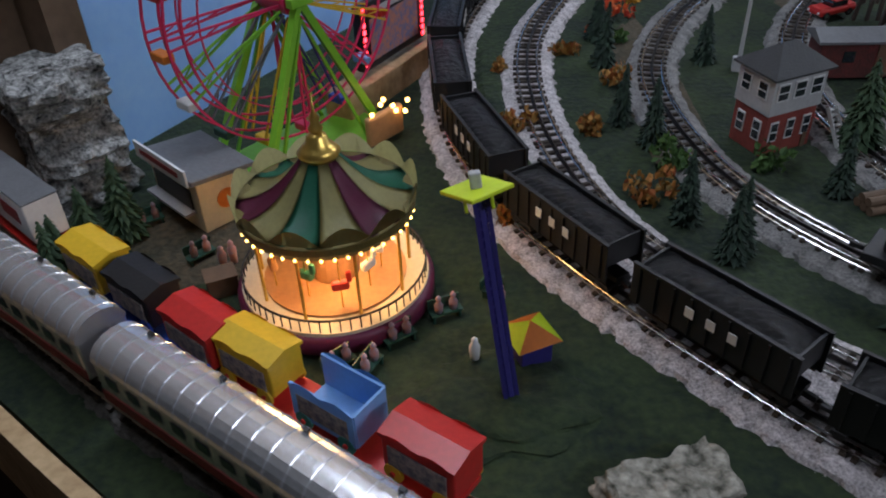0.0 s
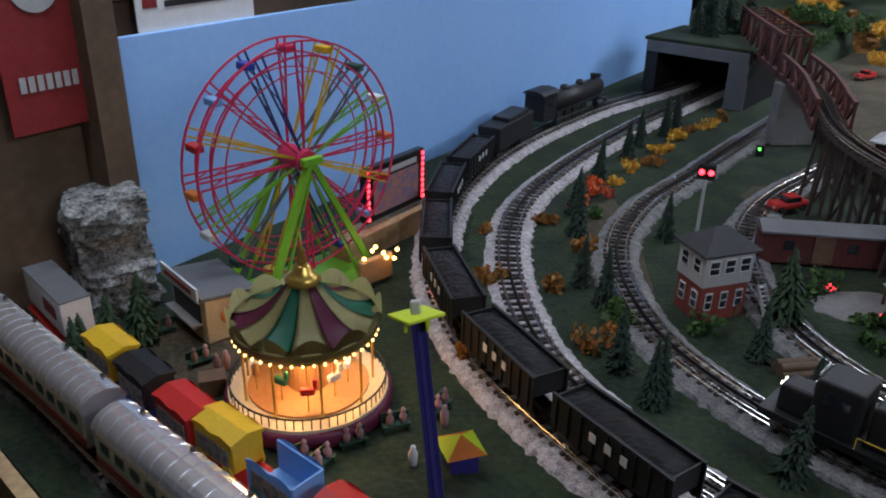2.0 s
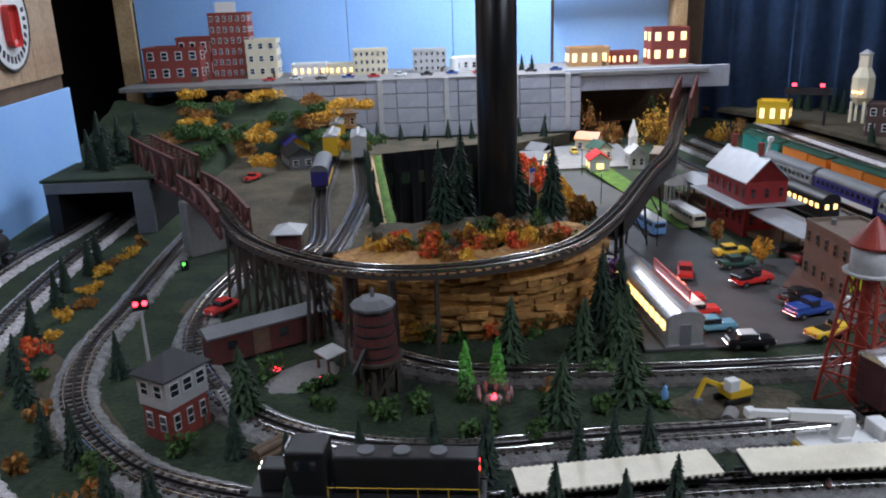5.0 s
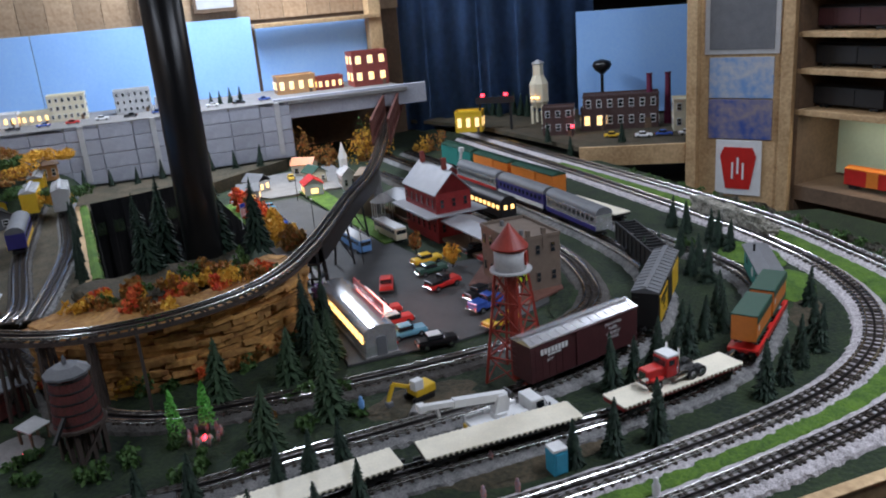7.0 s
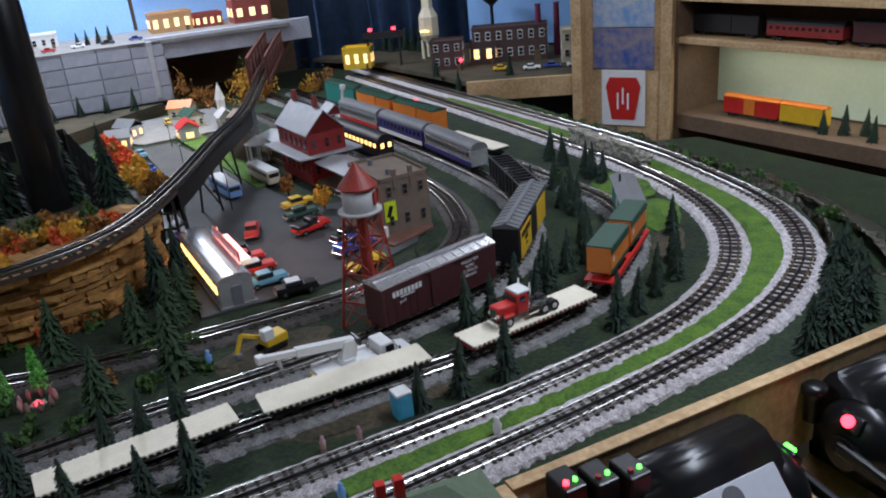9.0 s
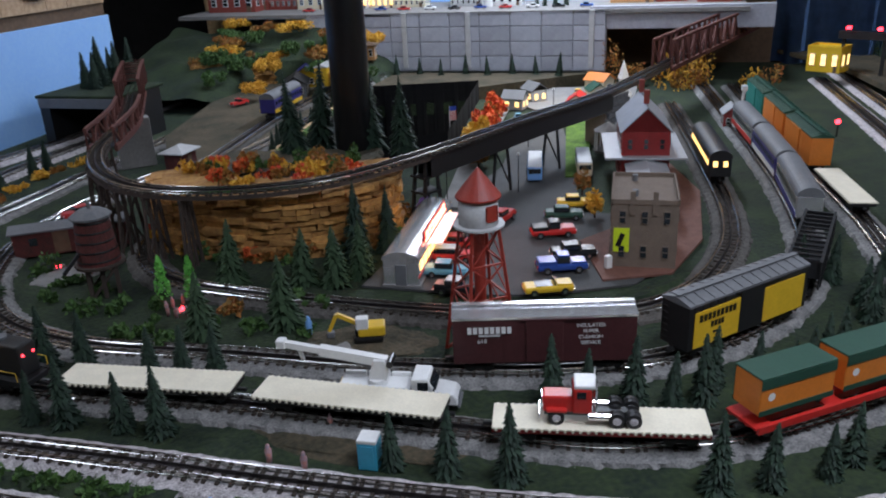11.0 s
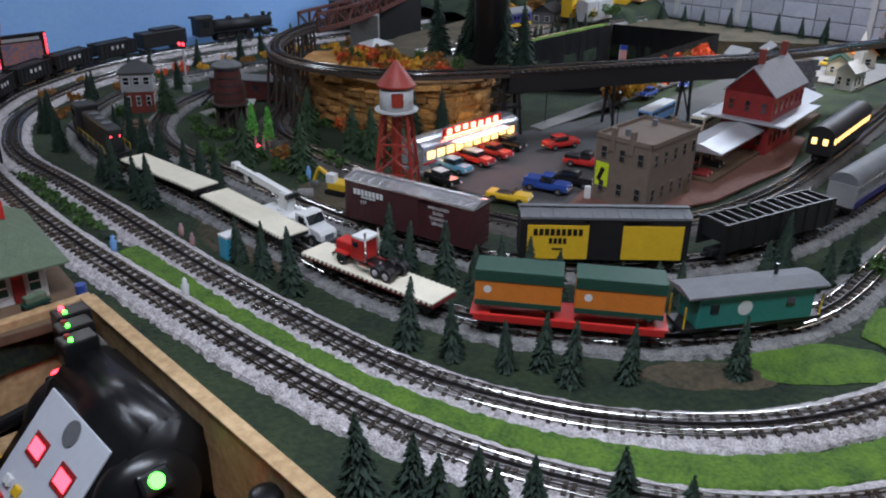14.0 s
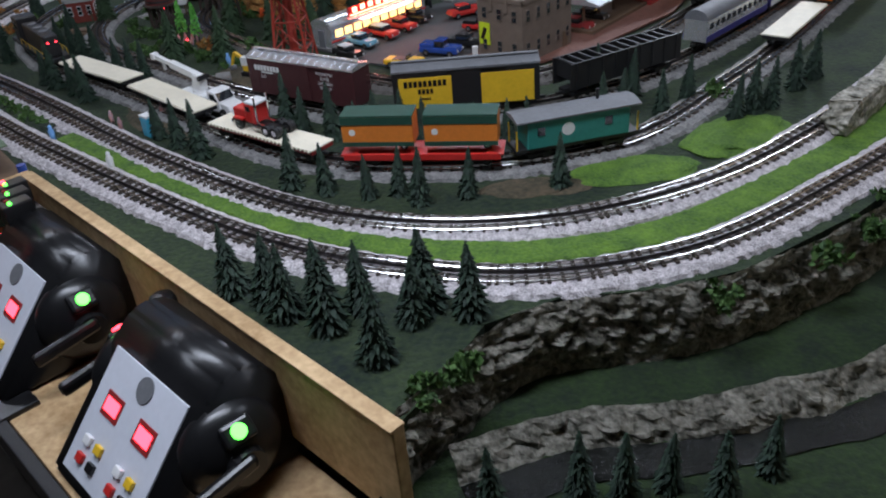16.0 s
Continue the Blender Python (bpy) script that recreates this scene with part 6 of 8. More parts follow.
def faces_of(sx, sy):
    return pose(0, -sy / 2, 0), pose(sx / 2, 0, 0, 0, 0, 90), pose(0, sy / 2, 0, 0, 0, 180), pose(-sx / 2, 0, 0, 0, 0, -90)


def gable(sx, sy, z, rise, over=0.006, thick=0.003):
    """A pitched roof with its ridge along x."""
    return extrude_x([(-sy / 2 - over, z - 0.003), (-sy / 2 - over, z), (0, z + rise), (sy / 2 + over, z), (sy / 2 + over, z - 0.003), (0, z + rise - thick * 1.6)], -sx / 2 - over, sx / 2 + over)


def hip(sx, sy, z, rise, over=0.012):
    bm = bmesh.new()
    a, b, r = sx / 2 + over, sy / 2 + over, max(0.0, (sx - sy) / 2)
    lo = [bm.verts.new(p) for p in ((-a, -b, z), (a, -b, z), (a, b, z), (-a, b, z))]
    un = [bm.verts.new(p) for p in ((-a, -b, z - 0.003), (a, -b, z - 0.003), (a, b, z - 0.003), (-a, b, z - 0.003))]
    h0, h1 = bm.verts.new((-r - 0.001, 0, z + rise)), bm.verts.new((r + 0.001, 0, z + rise))
    bm.faces.new((lo[0], lo[1], h1, h0))
    bm.faces.new((lo[1], lo[2], h1))
    bm.faces.new((lo[2], lo[3], h0, h1))
    bm.faces.new((lo[3], lo[0], h0))
    bm.faces.new(un[::-1])
    for i in range(4):
        j = (i + 1) % 4
        bm.faces.new((un[i], un[j], lo[j], lo[i]))
    return bm


def house(name, label, m, sx, sy, h, wall_m, roof_m, rise=0.03, nx=3, nz=1, lit=False, roof="gable", category="house", frame_m=WHITE):
    t = thing(name, label, category, "houses", m)
    w = part("wall", box(0, 0, h / 2, sx, sy, h, 0.0006), wall_m, t)
    if roof == "gable":
        bm = gable(sx, sy, h, rise)
        part("roof", bm, roof_m, t)
        for s in (-1, 1):
            bm = bmesh.new()
            vs = [bm.verts.new((s * sx / 2 * 0.999, -sy / 2, h)), bm.verts.new((s * sx / 2 * 0.999, sy / 2, h)), bm.verts.new((s * sx / 2 * 0.999, 0, h + rise * 0.95))]
            bm.faces.new(vs)
            bmesh.ops.solidify(bm, geom=bm.faces[:], thickness=0.002)
            part("gable_end", bm, wall_m, t)
    elif roof == "hip":
        part("roof", hip(sx, sy, h, rise), roof_m, t)
    else:
        part("roof", box(0, 0, h - 0.002, sx * 0.94, sy * 0.94, 0.003), roof_m, t)
        bm = bmesh.new()
        for s in (-1, 1):
            bx(bm, s * sx / 2, 0, h + 0.003, 0.004, sy + 0.004, 0.010)
            bx(bm, 0, s * sy / 2, h + 0.003, sx + 0.004, 0.004, 0.010)
        part("parapet", bm, wall_m, t)
    fs = faces_of(sx, sy)
    zs = [h * (0.5 if nz == 1 else (k + 0.6) / nz) for k in range(nz)]
    wm = WINDOW_GLOW if lit else GLASS_DARK
    for fi, ln in ((0, sx), (3, sy), (1, sy), (2, sx)):
        n = max(1, round(nx * ln / sx))
        windows(t, fs[fi], [ln * ((k + 0.5) / n - 0.5) for k in range(n)], zs, ln / n * (0.38 if frame_m is WHITE else 0.26), h / nz * (0.42 if frame_m is WHITE else 0.32), wm, frame_m)
    d = part("door", box(0, 0, 0, sx * 0.09, 0.003, h / nz * 0.62, 0.0004), OLD_WOOD, t)
    d.matrix_basis = fs[0] @ pose(sx * 0.36, -0.001, h / nz * 0.31)
    return t


# switch tower beside the bend
t = house("switch_tower", "two-storey railway switch tower with dark hipped roof", pose(1.045, 0.925, TABLE, 0, 0, 20) @ Matrix.Diagonal((0.80, 0.80, 0.95, 1.0)), 0.105, 0.08, 0.125, BRICK_RED, DARK_ROOF, 0.032, 3, 2, False, "hip", "tower")
part("upper_wall", box(0, 0, 0.095, 0.111, 0.086, 0.060, 0.001), LIGHT_GREY, t, "pale grey clapboard upper storey")
windows(t, pose(0, -0.043, 0), (-0.035, 0, 0.035), (0.10,), 0.020, 0.022)
windows(t, pose(-0.0555, 0, 0, 0, 0, -90), (-0.02, 0.02), (0.10,), 0.018, 0.022)
windows(t, pose(0.0555, 0, 0, 0, 0, 90), (-0.02, 0.02), (0.10,), 0.018, 0.022)
st = part("stair_stringer", beam(bmesh.new(), (0.068, -0.05, 0.06), (0.068, 0.02 - 0.12, 0.0), 0.002, 0.008), WHITE, t, "white outside stair")
for k in range(9):
    part("stair_tread", box(0.076, -0.052 - 0.0055 * k, 0.056 - 0.0062 * k, 0.018, 0.007, 0.0016), WHITE, st)
part("stair_stringer", beam(bmesh.new(), (0.085, -0.05, 0.06), (0.085, 0.02 - 0.12, 0.0), 0.002, 0.008), WHITE, t)
# signal mast with red lamps
t = thing("signal_mast", "grey signal mast with two glowing red lamps", "signal", "", pose(1.085, 1.16, TABLE, 0, 0, -20) @ Matrix.Scale(0.92, 4))
part("ladder_mast", cyl(0, 0, 0, 0.004, 0.003, 0.15, 8), LIGHT_GREY, t)
part("base", box(0, 0, 0.012, 0.022, 0.022, 0.024, 0.002), LIGHT_GREY, t)
part("target", box(0, -0.002, 0.168, 0.034, 0.005, 0.032, 0.003), BLACK_MATT, t)
for s in (-1, 1):
    part("red_lamp", cyl(s * 0.009, -0.006, 0.168, 0.0055, 0.0055, 0.004, 12, "y"), RED_GLOW, t, "glowing red lamp")
t = thing("dwarf_signal", "low dwarf signal with a green lamp", "signal", "", pose(1.40, 1.74, TABLE))
part("body", box(0, 0, 0.014, 0.02, 0.012, 0.028, 0.002), BLACK_MATT, t)
part("lamp", cyl(-0.004, -0.008, 0.020, 0.0035, 0.0035, 0.003, 10, "y"), GREEN_GLOW, t, "glowing green lamp")
# wooden water tank on its frame
t = thing("water_tank", "old red wooden water tank on a timber frame", "water tank", "", pose(1.375, 0.80, TABLE) @ Matrix.Diagonal((1.0, 1.0, 1.12, 1.0)))
part("tank", lathe([(0.043, 0.065), (0.033, 0.155), (0.0, 0.156)], 26), OLD_RED, t, "", False)
for k in range(5):
    part("hoop", lathe([(0.0425 - 0.002 * k, 0.072 + 0.018 * k), (0.0432 - 0.002 * k, 0.074 + 0.018 * k), (0.0425 - 0.002 * k, 0.076 + 0.018 * k)], 26), BLACK_MATT, t)
part("tank_roof", lathe([(0.041, 0.152), (0.041, 0.156), (0.022, 0.166), (0.004, 0.168), (0.003, 0.180), (0.0005, 0.184)], 10), GREY, t)
for x in (-0.027, 0, 0.027):
    for y in (-0.027, 0, 0.027):
        part("post", box(x, y, 0.032, 0.008, 0.008, 0.064), TRESTLE_M, t)
for s in (-1, 1):
    part("brace", beam(bmesh.new(), (-0.03, s * 0.031, 0.0), (0.03, s * 0.031, 0.06), 0.005), TRESTLE_M, t)
part("platform", lathe([(0.05, 0.061), (0.05, 0.066), (0.0, 0.066)], 14), TRESTLE_M, t)
part("spout", beam(bmesh.new(), (-0.036, -0.02, 0.09), (-0.07, -0.03, 0.06), 0.006), BLACK_MATT, t)
# old bunk car, sheds and campfires
t = thing("bunk_car", "derelict maroon boxcar body used as a bunkhouse", "shed", "", pose(1.315, 1.115, TABLE, 0, 0, -6))
part("body", box(0, 0, 0.036, 0.25, 0.055, 0.060, 0.001), OLD_RED, t)
part("roof", extrude_x([(-0.033, 0.064), (-0.033, 0.068), (0, 0.080), (0.033, 0.068), (0.033, 0.064)], -0.132, 0.132), GREY, t)
for x in (-0.08, 0.03, 0.09):
    part("window", box(x, -0.0282, 0.042, 0.018, 0.0015, 0.018), GLASS_DARK, t)
part("door", box(-0.02, -0.0282, 0.036, 0.035, 0.002, 0.052), OLD_WOOD, t)
t = thing("red_shed", "small red shed with grey hipped roof", "shed", "", pose(1.625, 1.55, 0.955, 0, 0, 50))
part("wall", box(0, 0, 0.026, 0.075, 0.06, 0.052, 0.001), OLD_RED, t)
part("roof", hip(0.075, 0.06, 0.052, 0.018), LIGHT_GREY, t)
part("door", box(0, -0.031, 0.020, 0.02, 0.002, 0.04), OLD_WOOD, t)
t = thing("lean_to", "low open lean-to with pale plank roof", "shed", "", pose(1.365, 0.945, TABLE, 0, 0, 10))
part("roof", box(0, 0, 0.035, 0.05, 0.04, 0.003, 0.0005, pose(0, 0, 0, 10, 0, 0)), LIGHT_GREY, t)
for x in (-0.02, 0.02):
    for y in (-0.015, 0.015):
        part("post", box(x, y, 0.016, 0.004, 0.004, 0.034), OLD_WOOD, t)
for x, y in ((1.28, 1.01), (1.315, 0.905), (1.51, 0.63)):
    t = thing("campfire", "small ring of stones with a glowing red fire", "campfire", "campfires", pose(x, y, TABLE))
    part("embers", lathe([(0.006, 0.0), (0.005, 0.005), (0.001, 0.011)], 8), RED_GLOW, t, "glowing embers")
    for k in range(8):
        bm = bmesh.new()
        bmesh.ops.create_icosphere(bm, subdivisions=1, radius=0.004, matrix=Matrix.Translation((0.011 * math.cos(k * 0.785), 0.011 * math.sin(k * 0.785), 0.002)))
        part("stone", bm, GREY_ROCK, t)
for k in range(10):
    figure(1.51 + 0.03 * math.cos(k * 0.7), 0.63 + 0.03 * math.sin(k * 0.7), s=0.7)
lump("earth_patch", 1.30, 0.95, 0.08, 0.05, 0.003, CONCRETE, "pale sandy camp ground", 10, "earth")
t = thing("log_pile", "stack of rough brown logs beside the track", "logs", "", pose(1.122, 0.745, TABLE, 0, 0, 10))
for k, (y, z) in enumerate(((-0.012, 0.006), (0, 0.006), (0.012, 0.006), (-0.006, 0.016), (0.006, 0.016))):
    part("log", cyl(-0.03, y, z, 0.006, 0.006, 0.06, 10, "x"), OLD_WOOD, t)

# tunnel at the end of the side wall
t = thing("tunnel_portal", "dark plastic tunnel portal with a planted roof", "tunnel", "", RP(1.80, 0.11, TABLE))
part("side_wall", box(0.12, 0.115, 0.085, 0.26, 0.04, 0.17), BLACK_MATT, t)
part("side_wall", box(0.12, -0.17, 0.085, 0.26, 0.06, 0.17), BLACK_MATT, t)
part("lintel", box(-0.008, -0.032, 0.155, 0.02, 0.33, 0.035, 0.002), GREY, t)
part("roof", box(0.13, -0.030, 0.177, 0.29, 0.35, 0.012, 0.004), TURF, t, "green planted roof")
part("jamb", box(-0.008, -0.17, 0.07, 0.02, 0.06, 0.14, 0.002), GREY, t)
# added black sheet across the bore, standing in for the tunnel's unlit depth
part("back_panel", box(0.25, -0.03, 0.08, 0.01, 0.26, 0.16), BLACK_CLOTH_AND_SHADE, t)
# hillside under the autumn woods behind the bridge
bm = bmesh.new()
bmesh.ops.create_grid(bm, x_segments=60, y_segments=44, size=0.5)
for v in bm.verts:
    u, w = 2.32 + (v.co.x + 0.5) * 0.78, -0.25 + (v.co.y + 0.5) * 1.25
    f = (u - 2.3) / 0.8
    n = noise.noise(Vector((u * 7, w * 7, 3)))
    x, y = R(u, w)
    h = 0.06 + 0.20 * f * (1 - max(0.0, (w - 0.55) / 0.5)) + 0.03 * n
    if w > 0.35 and u < 2.75 and w < 1.2:
        h = min(h, 0.05)
    v.co = Vector((x, y, TABLE + max(0.0, h if w < 0.9 else h * (1.0 - w) * 10 if w < 1 else 0)))
single("hillside", bm, TURF, "mossy brown hillside under autumn shrubs", "hill", "", None, "structure", True)
RIDGE = spline([R(2.62, 0.10), R(2.72, 0.35), R(2.88, 0.62), R(2.98, 0.80)], 0.01)
cliff("yellow_ledge", "yellow rock ledge behind the yard", RIDGE, -1, 0.955, 1.06, ROCK, 12)
for k in range(16):
    p = RIDGE[int(k * (len(RIDGE) - 1) / 15)]
    shrub(p.x + 0.03, p.y + 0.05, 1.055, *KINDS[rs.choice((0, 0, 1, 3, 2))], rs.uniform(0.035, 0.055), rs.uniform(0.04, 0.06), 190, 600 + k)

# truss bridge on the high track
def truss(path, i0, i1, h, m, label, cross=True):
    t = thing("truss_bridge", label, "bridge", "bridges")
    n = max(2, (i1 - i0) // 6)
    idx = [i0 + (i1 - i0) * k // n for k in range(n + 1)]
    for s in (-1, 1):
        pts = []
        for i in idx:
            t_ = tangent(path, i)
            pts.append(path[i] + Vector((t_.y, -t_.x, 0)) * 0.036 * s)
        up = Vector((0, 0, h))
        for k in range(n):
            a, b = pts[k], pts[k + 1]
            part("lower_chord", beam(bmesh.new(), a, b, 0.009, 0.016), m, t)
            part("upper_chord", beam(bmesh.new(), a + up, b + up, 0.009), m, t)
            part("post", beam(bmesh.new(), a, a + up, 0.007), m, t)
            part("diagonal", beam(bmesh.new(), a if k % 2 else a + up, b + up if k % 2 else b, 0.006), m, t)
        part("post", beam(bmesh.new(), pts[-1], pts[-1] + up, 0.005), m, t)
    if cross:
        for i in idx:
            t_ = tangent(path, i)
            s = Vector((t_.y, -t_.x, 0)) * 0.036
            part("top_strut", beam(bmesh.new(), path[i] - s + Vector((0, 0, h)), path[i] + s + Vector((0, 0, h)), 0.004), m, t)
    return t


truss(HIGH, near(HIGH, 1.585, 2.46), near(HIGH, 1.53, 1.95), 0.10, BRIDGE_RED, "rusty red through-truss bridge on the high track")
truss(HIGH, near(HIGH, 1.525, 1.93), near(HIGH, 1.455, 1.42), 0.055, BRIDGE_RED, "rusty red low truss bridge on the high track", False)
truss(HIGH, near(HIGH, 3.3, 1.55), near(HIGH, 4.28, 2.08), 0.10, BRIDGE_RED, "dark red girder bridge entering the far hill", False)
t = thing("bridge_pier", "pale concrete pier under the bridge joint", "pier", "", pose(1.515, 1.86, TABLE, 0, 0, 5))
part("shaft", box(0, 0, 0.08, 0.11, 0.05, 0.16, 0.003), CONCRETE, t)
t = thing("stone_pier", "dark stone block pier carrying the girder", "pier", "", pose(2.97, 1.315, TABLE, 0, 0, 28))
for r in range(9):
    for k in range(5):
        part("stone", box(-0.06 + 0.03 * k + (0.012 if r % 2 else 0), -0.038, 0.009 + r * 0.0175, 0.028, 0.012, 0.016, 0.002), GREY, t)
part("core", box(0, 0, 0.078, 0.15, 0.07, 0.156, 0.001), BROWN_STONE, t)
t = thing("dark_pier", "black lattice pier under the curved high track", "pier", "", pose(2.14, 0.875, TABLE, 0, 0, 20))
for sx_ in (-1, 1):
    for sy_ in (-1, 1):
        part("leg", beam(bmesh.new(), (sx_ * 0.03, sy_ * 0.024, 0), (sx_ * 0.016, sy_ * 0.018, 0.158), 0.008), BLACK_MATT, t)
for z in (0.04, 0.08, 0.12):
    part("brace", box(0, 0, z, 0.06, 0.05, 0.005), BLACK_MATT, t)
for f in (0.3, 0.62):
    p = HIGH[int(near(HIGH, 2.2, 0.9) + f * (near(HIGH, 2.9, 1.28) - near(HIGH, 2.2, 0.9)))]
    t = thing("trestle_bent", "black slender bent under the girder", "pier", "girder bents", pose(p.x, p.y, TABLE, 0, 0, 28))
    for s in (-1, 1):
        part("leg", beam(bmesh.new(), (0, s * 0.03, 0), (0, s * 0.018, 0.125), 0.006), BLACK_MATT, t)
    part("cross_brace", beam(bmesh.new(), (0, -0.028, 0.02), (0, 0.020, 0.11), 0.004), BLACK_MATT, t)

# black roof column
single("roof_column", cyl(2.06, 1.19, 0.3, 0.052, 0.052, 2.15, 36), BLACK, "thick glossy black round column through the layout", "column", "", None, "structure", True)

# ---- town ----
t = thing("diner", "chrome railcar diner with glowing red neon sign", "diner", "", pose(2.035, 0.665, TABLE, 0, 0, 55))
L_ = 0.36
part("body", box(0, 0, 0.032, L_, 0.075, 0.064, 0.003), SILVER, t)
prof = [(0.040 * math.cos(a), 0.062 + 0.018 * math.sin(a)) for a in [math.pi * k / 10 for k in range(11)]]
part("roof", extrude_x(prof, -L_ / 2, L_ / 2), SILVER, t)
for k in range(10):
    part("window", box((-0.42 + 0.84 * k / 9) * L_, -0.0382, 0.044, 0.024, 0.0015, 0.018), WINDOW_GLOW, t, "warm lit window")
    part("window", box((-0.42 + 0.84 * k / 9) * L_, 0.0382, 0.044, 0.024, 0.0015, 0.018), WINDOW_GLOW, t, "warm lit window")
part("stripe", box(0, -0.038, 0.026, L_, 0.002, 0.004), RED, t)
sg = part("sign_board", box(0.0, -0.034, 0.086, 0.22, 0.005, 0.022, 0.001), RED, t)
for k in range(7):
    part("neon_letter", box(-0.088 + 0.029 * k, -0.0375, 0.088 + 0.002 * math.sin(k), 0.016, 0.003, 0.013, 0.001), NEON, sg, "glowing neon letter shape")
part("neon_line", box(0, -0.0375, 0.0765, 0.21, 0.003, 0.003), NEON, sg)
part("canopy", box(0.02, -0.052, 0.062, 0.20, 0.03, 0.003), WHITE, t)
part("door", box(-L_ / 2 - 0.001, 0, 0.030, 0.002, 0.022, 0.044), GREY, t)
part("base", box(0, 0, 0.004, L_ + 0.006, 0.081, 0.008), CONCRETE, t)
lamp = bpy.data.lights.new("diner_sign_lamp", "AREA")
lamp.shape, lamp.size, lamp.size_y, lamp.energy, lamp.color = "RECTANGLE", 0.22, 0.02, 0.2, (1, 0.45, 0.4)
ob = new("diner_sign_lamp", lamp)
ob.matrix_world = pose(2.035, 0.665, TABLE, 0, 0, 55) @ look((0, -0.045, 0.080), (0, -0.16, 0.0))

# red steel water tower
t = thing("water_tower", "red steel water tower with white tank and red cone roof", "water tower", "", pose(1.958, 0.198, TABLE))
part("tank", lathe([(0.002, 0.222), (0.022, 0.228), (0.032, 0.238), (0.032, 0.285)], 28), LIGHT_GREY, t, "white metal tank", True)
part("roof", lathe([(0.037, 0.283), (0.037, 0.286), (0.0015, 0.331)], 28), TOWER_RED, t, "red cone roof")
part("emblem", box(0.008, -0.0315, 0.262, 0.022, 0.002, 0.026, 0.003, pose(0, 0, 0, 0, 0, 14)), TOWER_RED, t, "red keystone emblem")
part("walkway", lathe([(0.030, 0.236), (0.042, 0.236), (0.042, 0.239), (0.030, 0.239)], 28), LIGHT_GREY, t)
part("riser", cyl(0, 0, 0, 0.010, 0.010, 0.225, 14), TOWER_RED, t)
for sx_, sy_ in ((-1, -1), (1, -1), (1, 1), (-1, 1)):
    part("leg", beam(bmesh.new(), (sx_ * 0.046, sy_ * 0.046, 0), (sx_ * 0.023, sy_ * 0.023, 0.238), 0.0045), TOWER_RED, t)
cs = [(-1, -1), (1, -1), (1, 1), (-1, 1)]
for lv in range(4):
    z0, z1 = lv * 0.058, (lv + 1) * 0.058
    r0, r1 = 0.046 - 0.023 * z0 / 0.238, 0.046 - 0.023 * z1 / 0.238
    for k in range(4):
        a, b = cs[k], cs[(k + 1) % 4]
        part("strut", beam(bmesh.new(), (a[0] * r1, a[1] * r1, z1), (b[0] * r1, b[1] * r1, z1), 0.003), TOWER_RED, t)
        part("brace", beam(bmesh.new(), (a[0] * r0, a[1] * r0, z0), (b[0] * r1, b[1] * r1, z1), 0.0022), TOWER_RED, t)
        part("brace", beam(bmesh.new(), (b[0] * r0, b[1] * r0, z0), (a[0] * r1, a[1] * r1, z1), 0.0022), TOWER_RED, t)

# brown corner building
BB = pose(2.463, 0.432, TABLE, 0, 0, 54)
t = house("corner_building", "two-storey brown stucco building with flat grey roof", BB, 0.195, 0.132, 0.150, BROWN_STONE, LIGHT_GREY, 0, 5, 2, False, "flat", "building", BROWN_STONE)
for k, y in enumerate((-0.02, 0.025)):
    part("chimney", box(-0.0955, y, 0.15, 0.010, 0.010, 0.05), BROWN_STONE, t)
for x in (-0.05, 0.06):
    part("roof_vent", cyl(x, 0.02, 0.15, 0.006, 0.006, 0.014, 10), GREY, t)
part("side_poster", box(-0.0990, 0.045, 0.070, 0.0015, 0.032, 0.052), NEON_YELLOW, t, "acid yellow poster on the side wall")
part("poster_figure", box(-0.1001, 0.047, 0.070, 0.001, 0.010, 0.030, 0.0004, pose(0, 0, 0, 20, 0, 0)), BLACK, t)
single("vending_machine", box(0, 0, 0.014, 0.014, 0.012, 0.028, 0.002), WHITE, "white vending box by the wall", "vending machine", "", pose(2.343, 0.385, TABLE + 0.01))

# red depot
t = house("depot", "two-storey red timber depot with light grey roof", pose(2.81, 0.905, TABLE, 0, 0, 58), 0.24, 0.125, 0.160, DARK_RED, TIN, 0.068, 6, 2, False, "gable", "depot", DARK_RED)
part("canopy_roof", box(0, 0, 0.094, 0.29, 0.215, 0.006, 0.001), TIN, t, "wide grey canopy skirt roof")
part("platform_roof", extrude_x([(-0.055, 0.074), (-0.055, 0.078), (0, 0.092), (0.055, 0.078), (0.055, 0.074)], -0.40, -0.13), TIN, t, "grey peaked platform roof")
part("platform_roof", extrude_x([(-0.055, 0.074), (-0.055, 0.078), (0, 0.092), (0.055, 0.078), (0.055, 0.074)], 0.15, 0.36), TIN, t, "grey peaked platform roof")
part("platform", box(-0.02, 0, 0.012, 0.80, 0.10, 0.012), OLD_WOOD, t)
for x in (-0.38, -0.30, -0.22, 0.2, 0.28, 0.34):
    part("post", box(x, 0, 0.045, 0.005, 0.005, 0.066), OLD_WOOD, t)
for x in (-0.07, 0.09):
    part("chimney", box(x, 0.0, 0.245, 0.014, 0.014, 0.036), BRICK_RED, t)


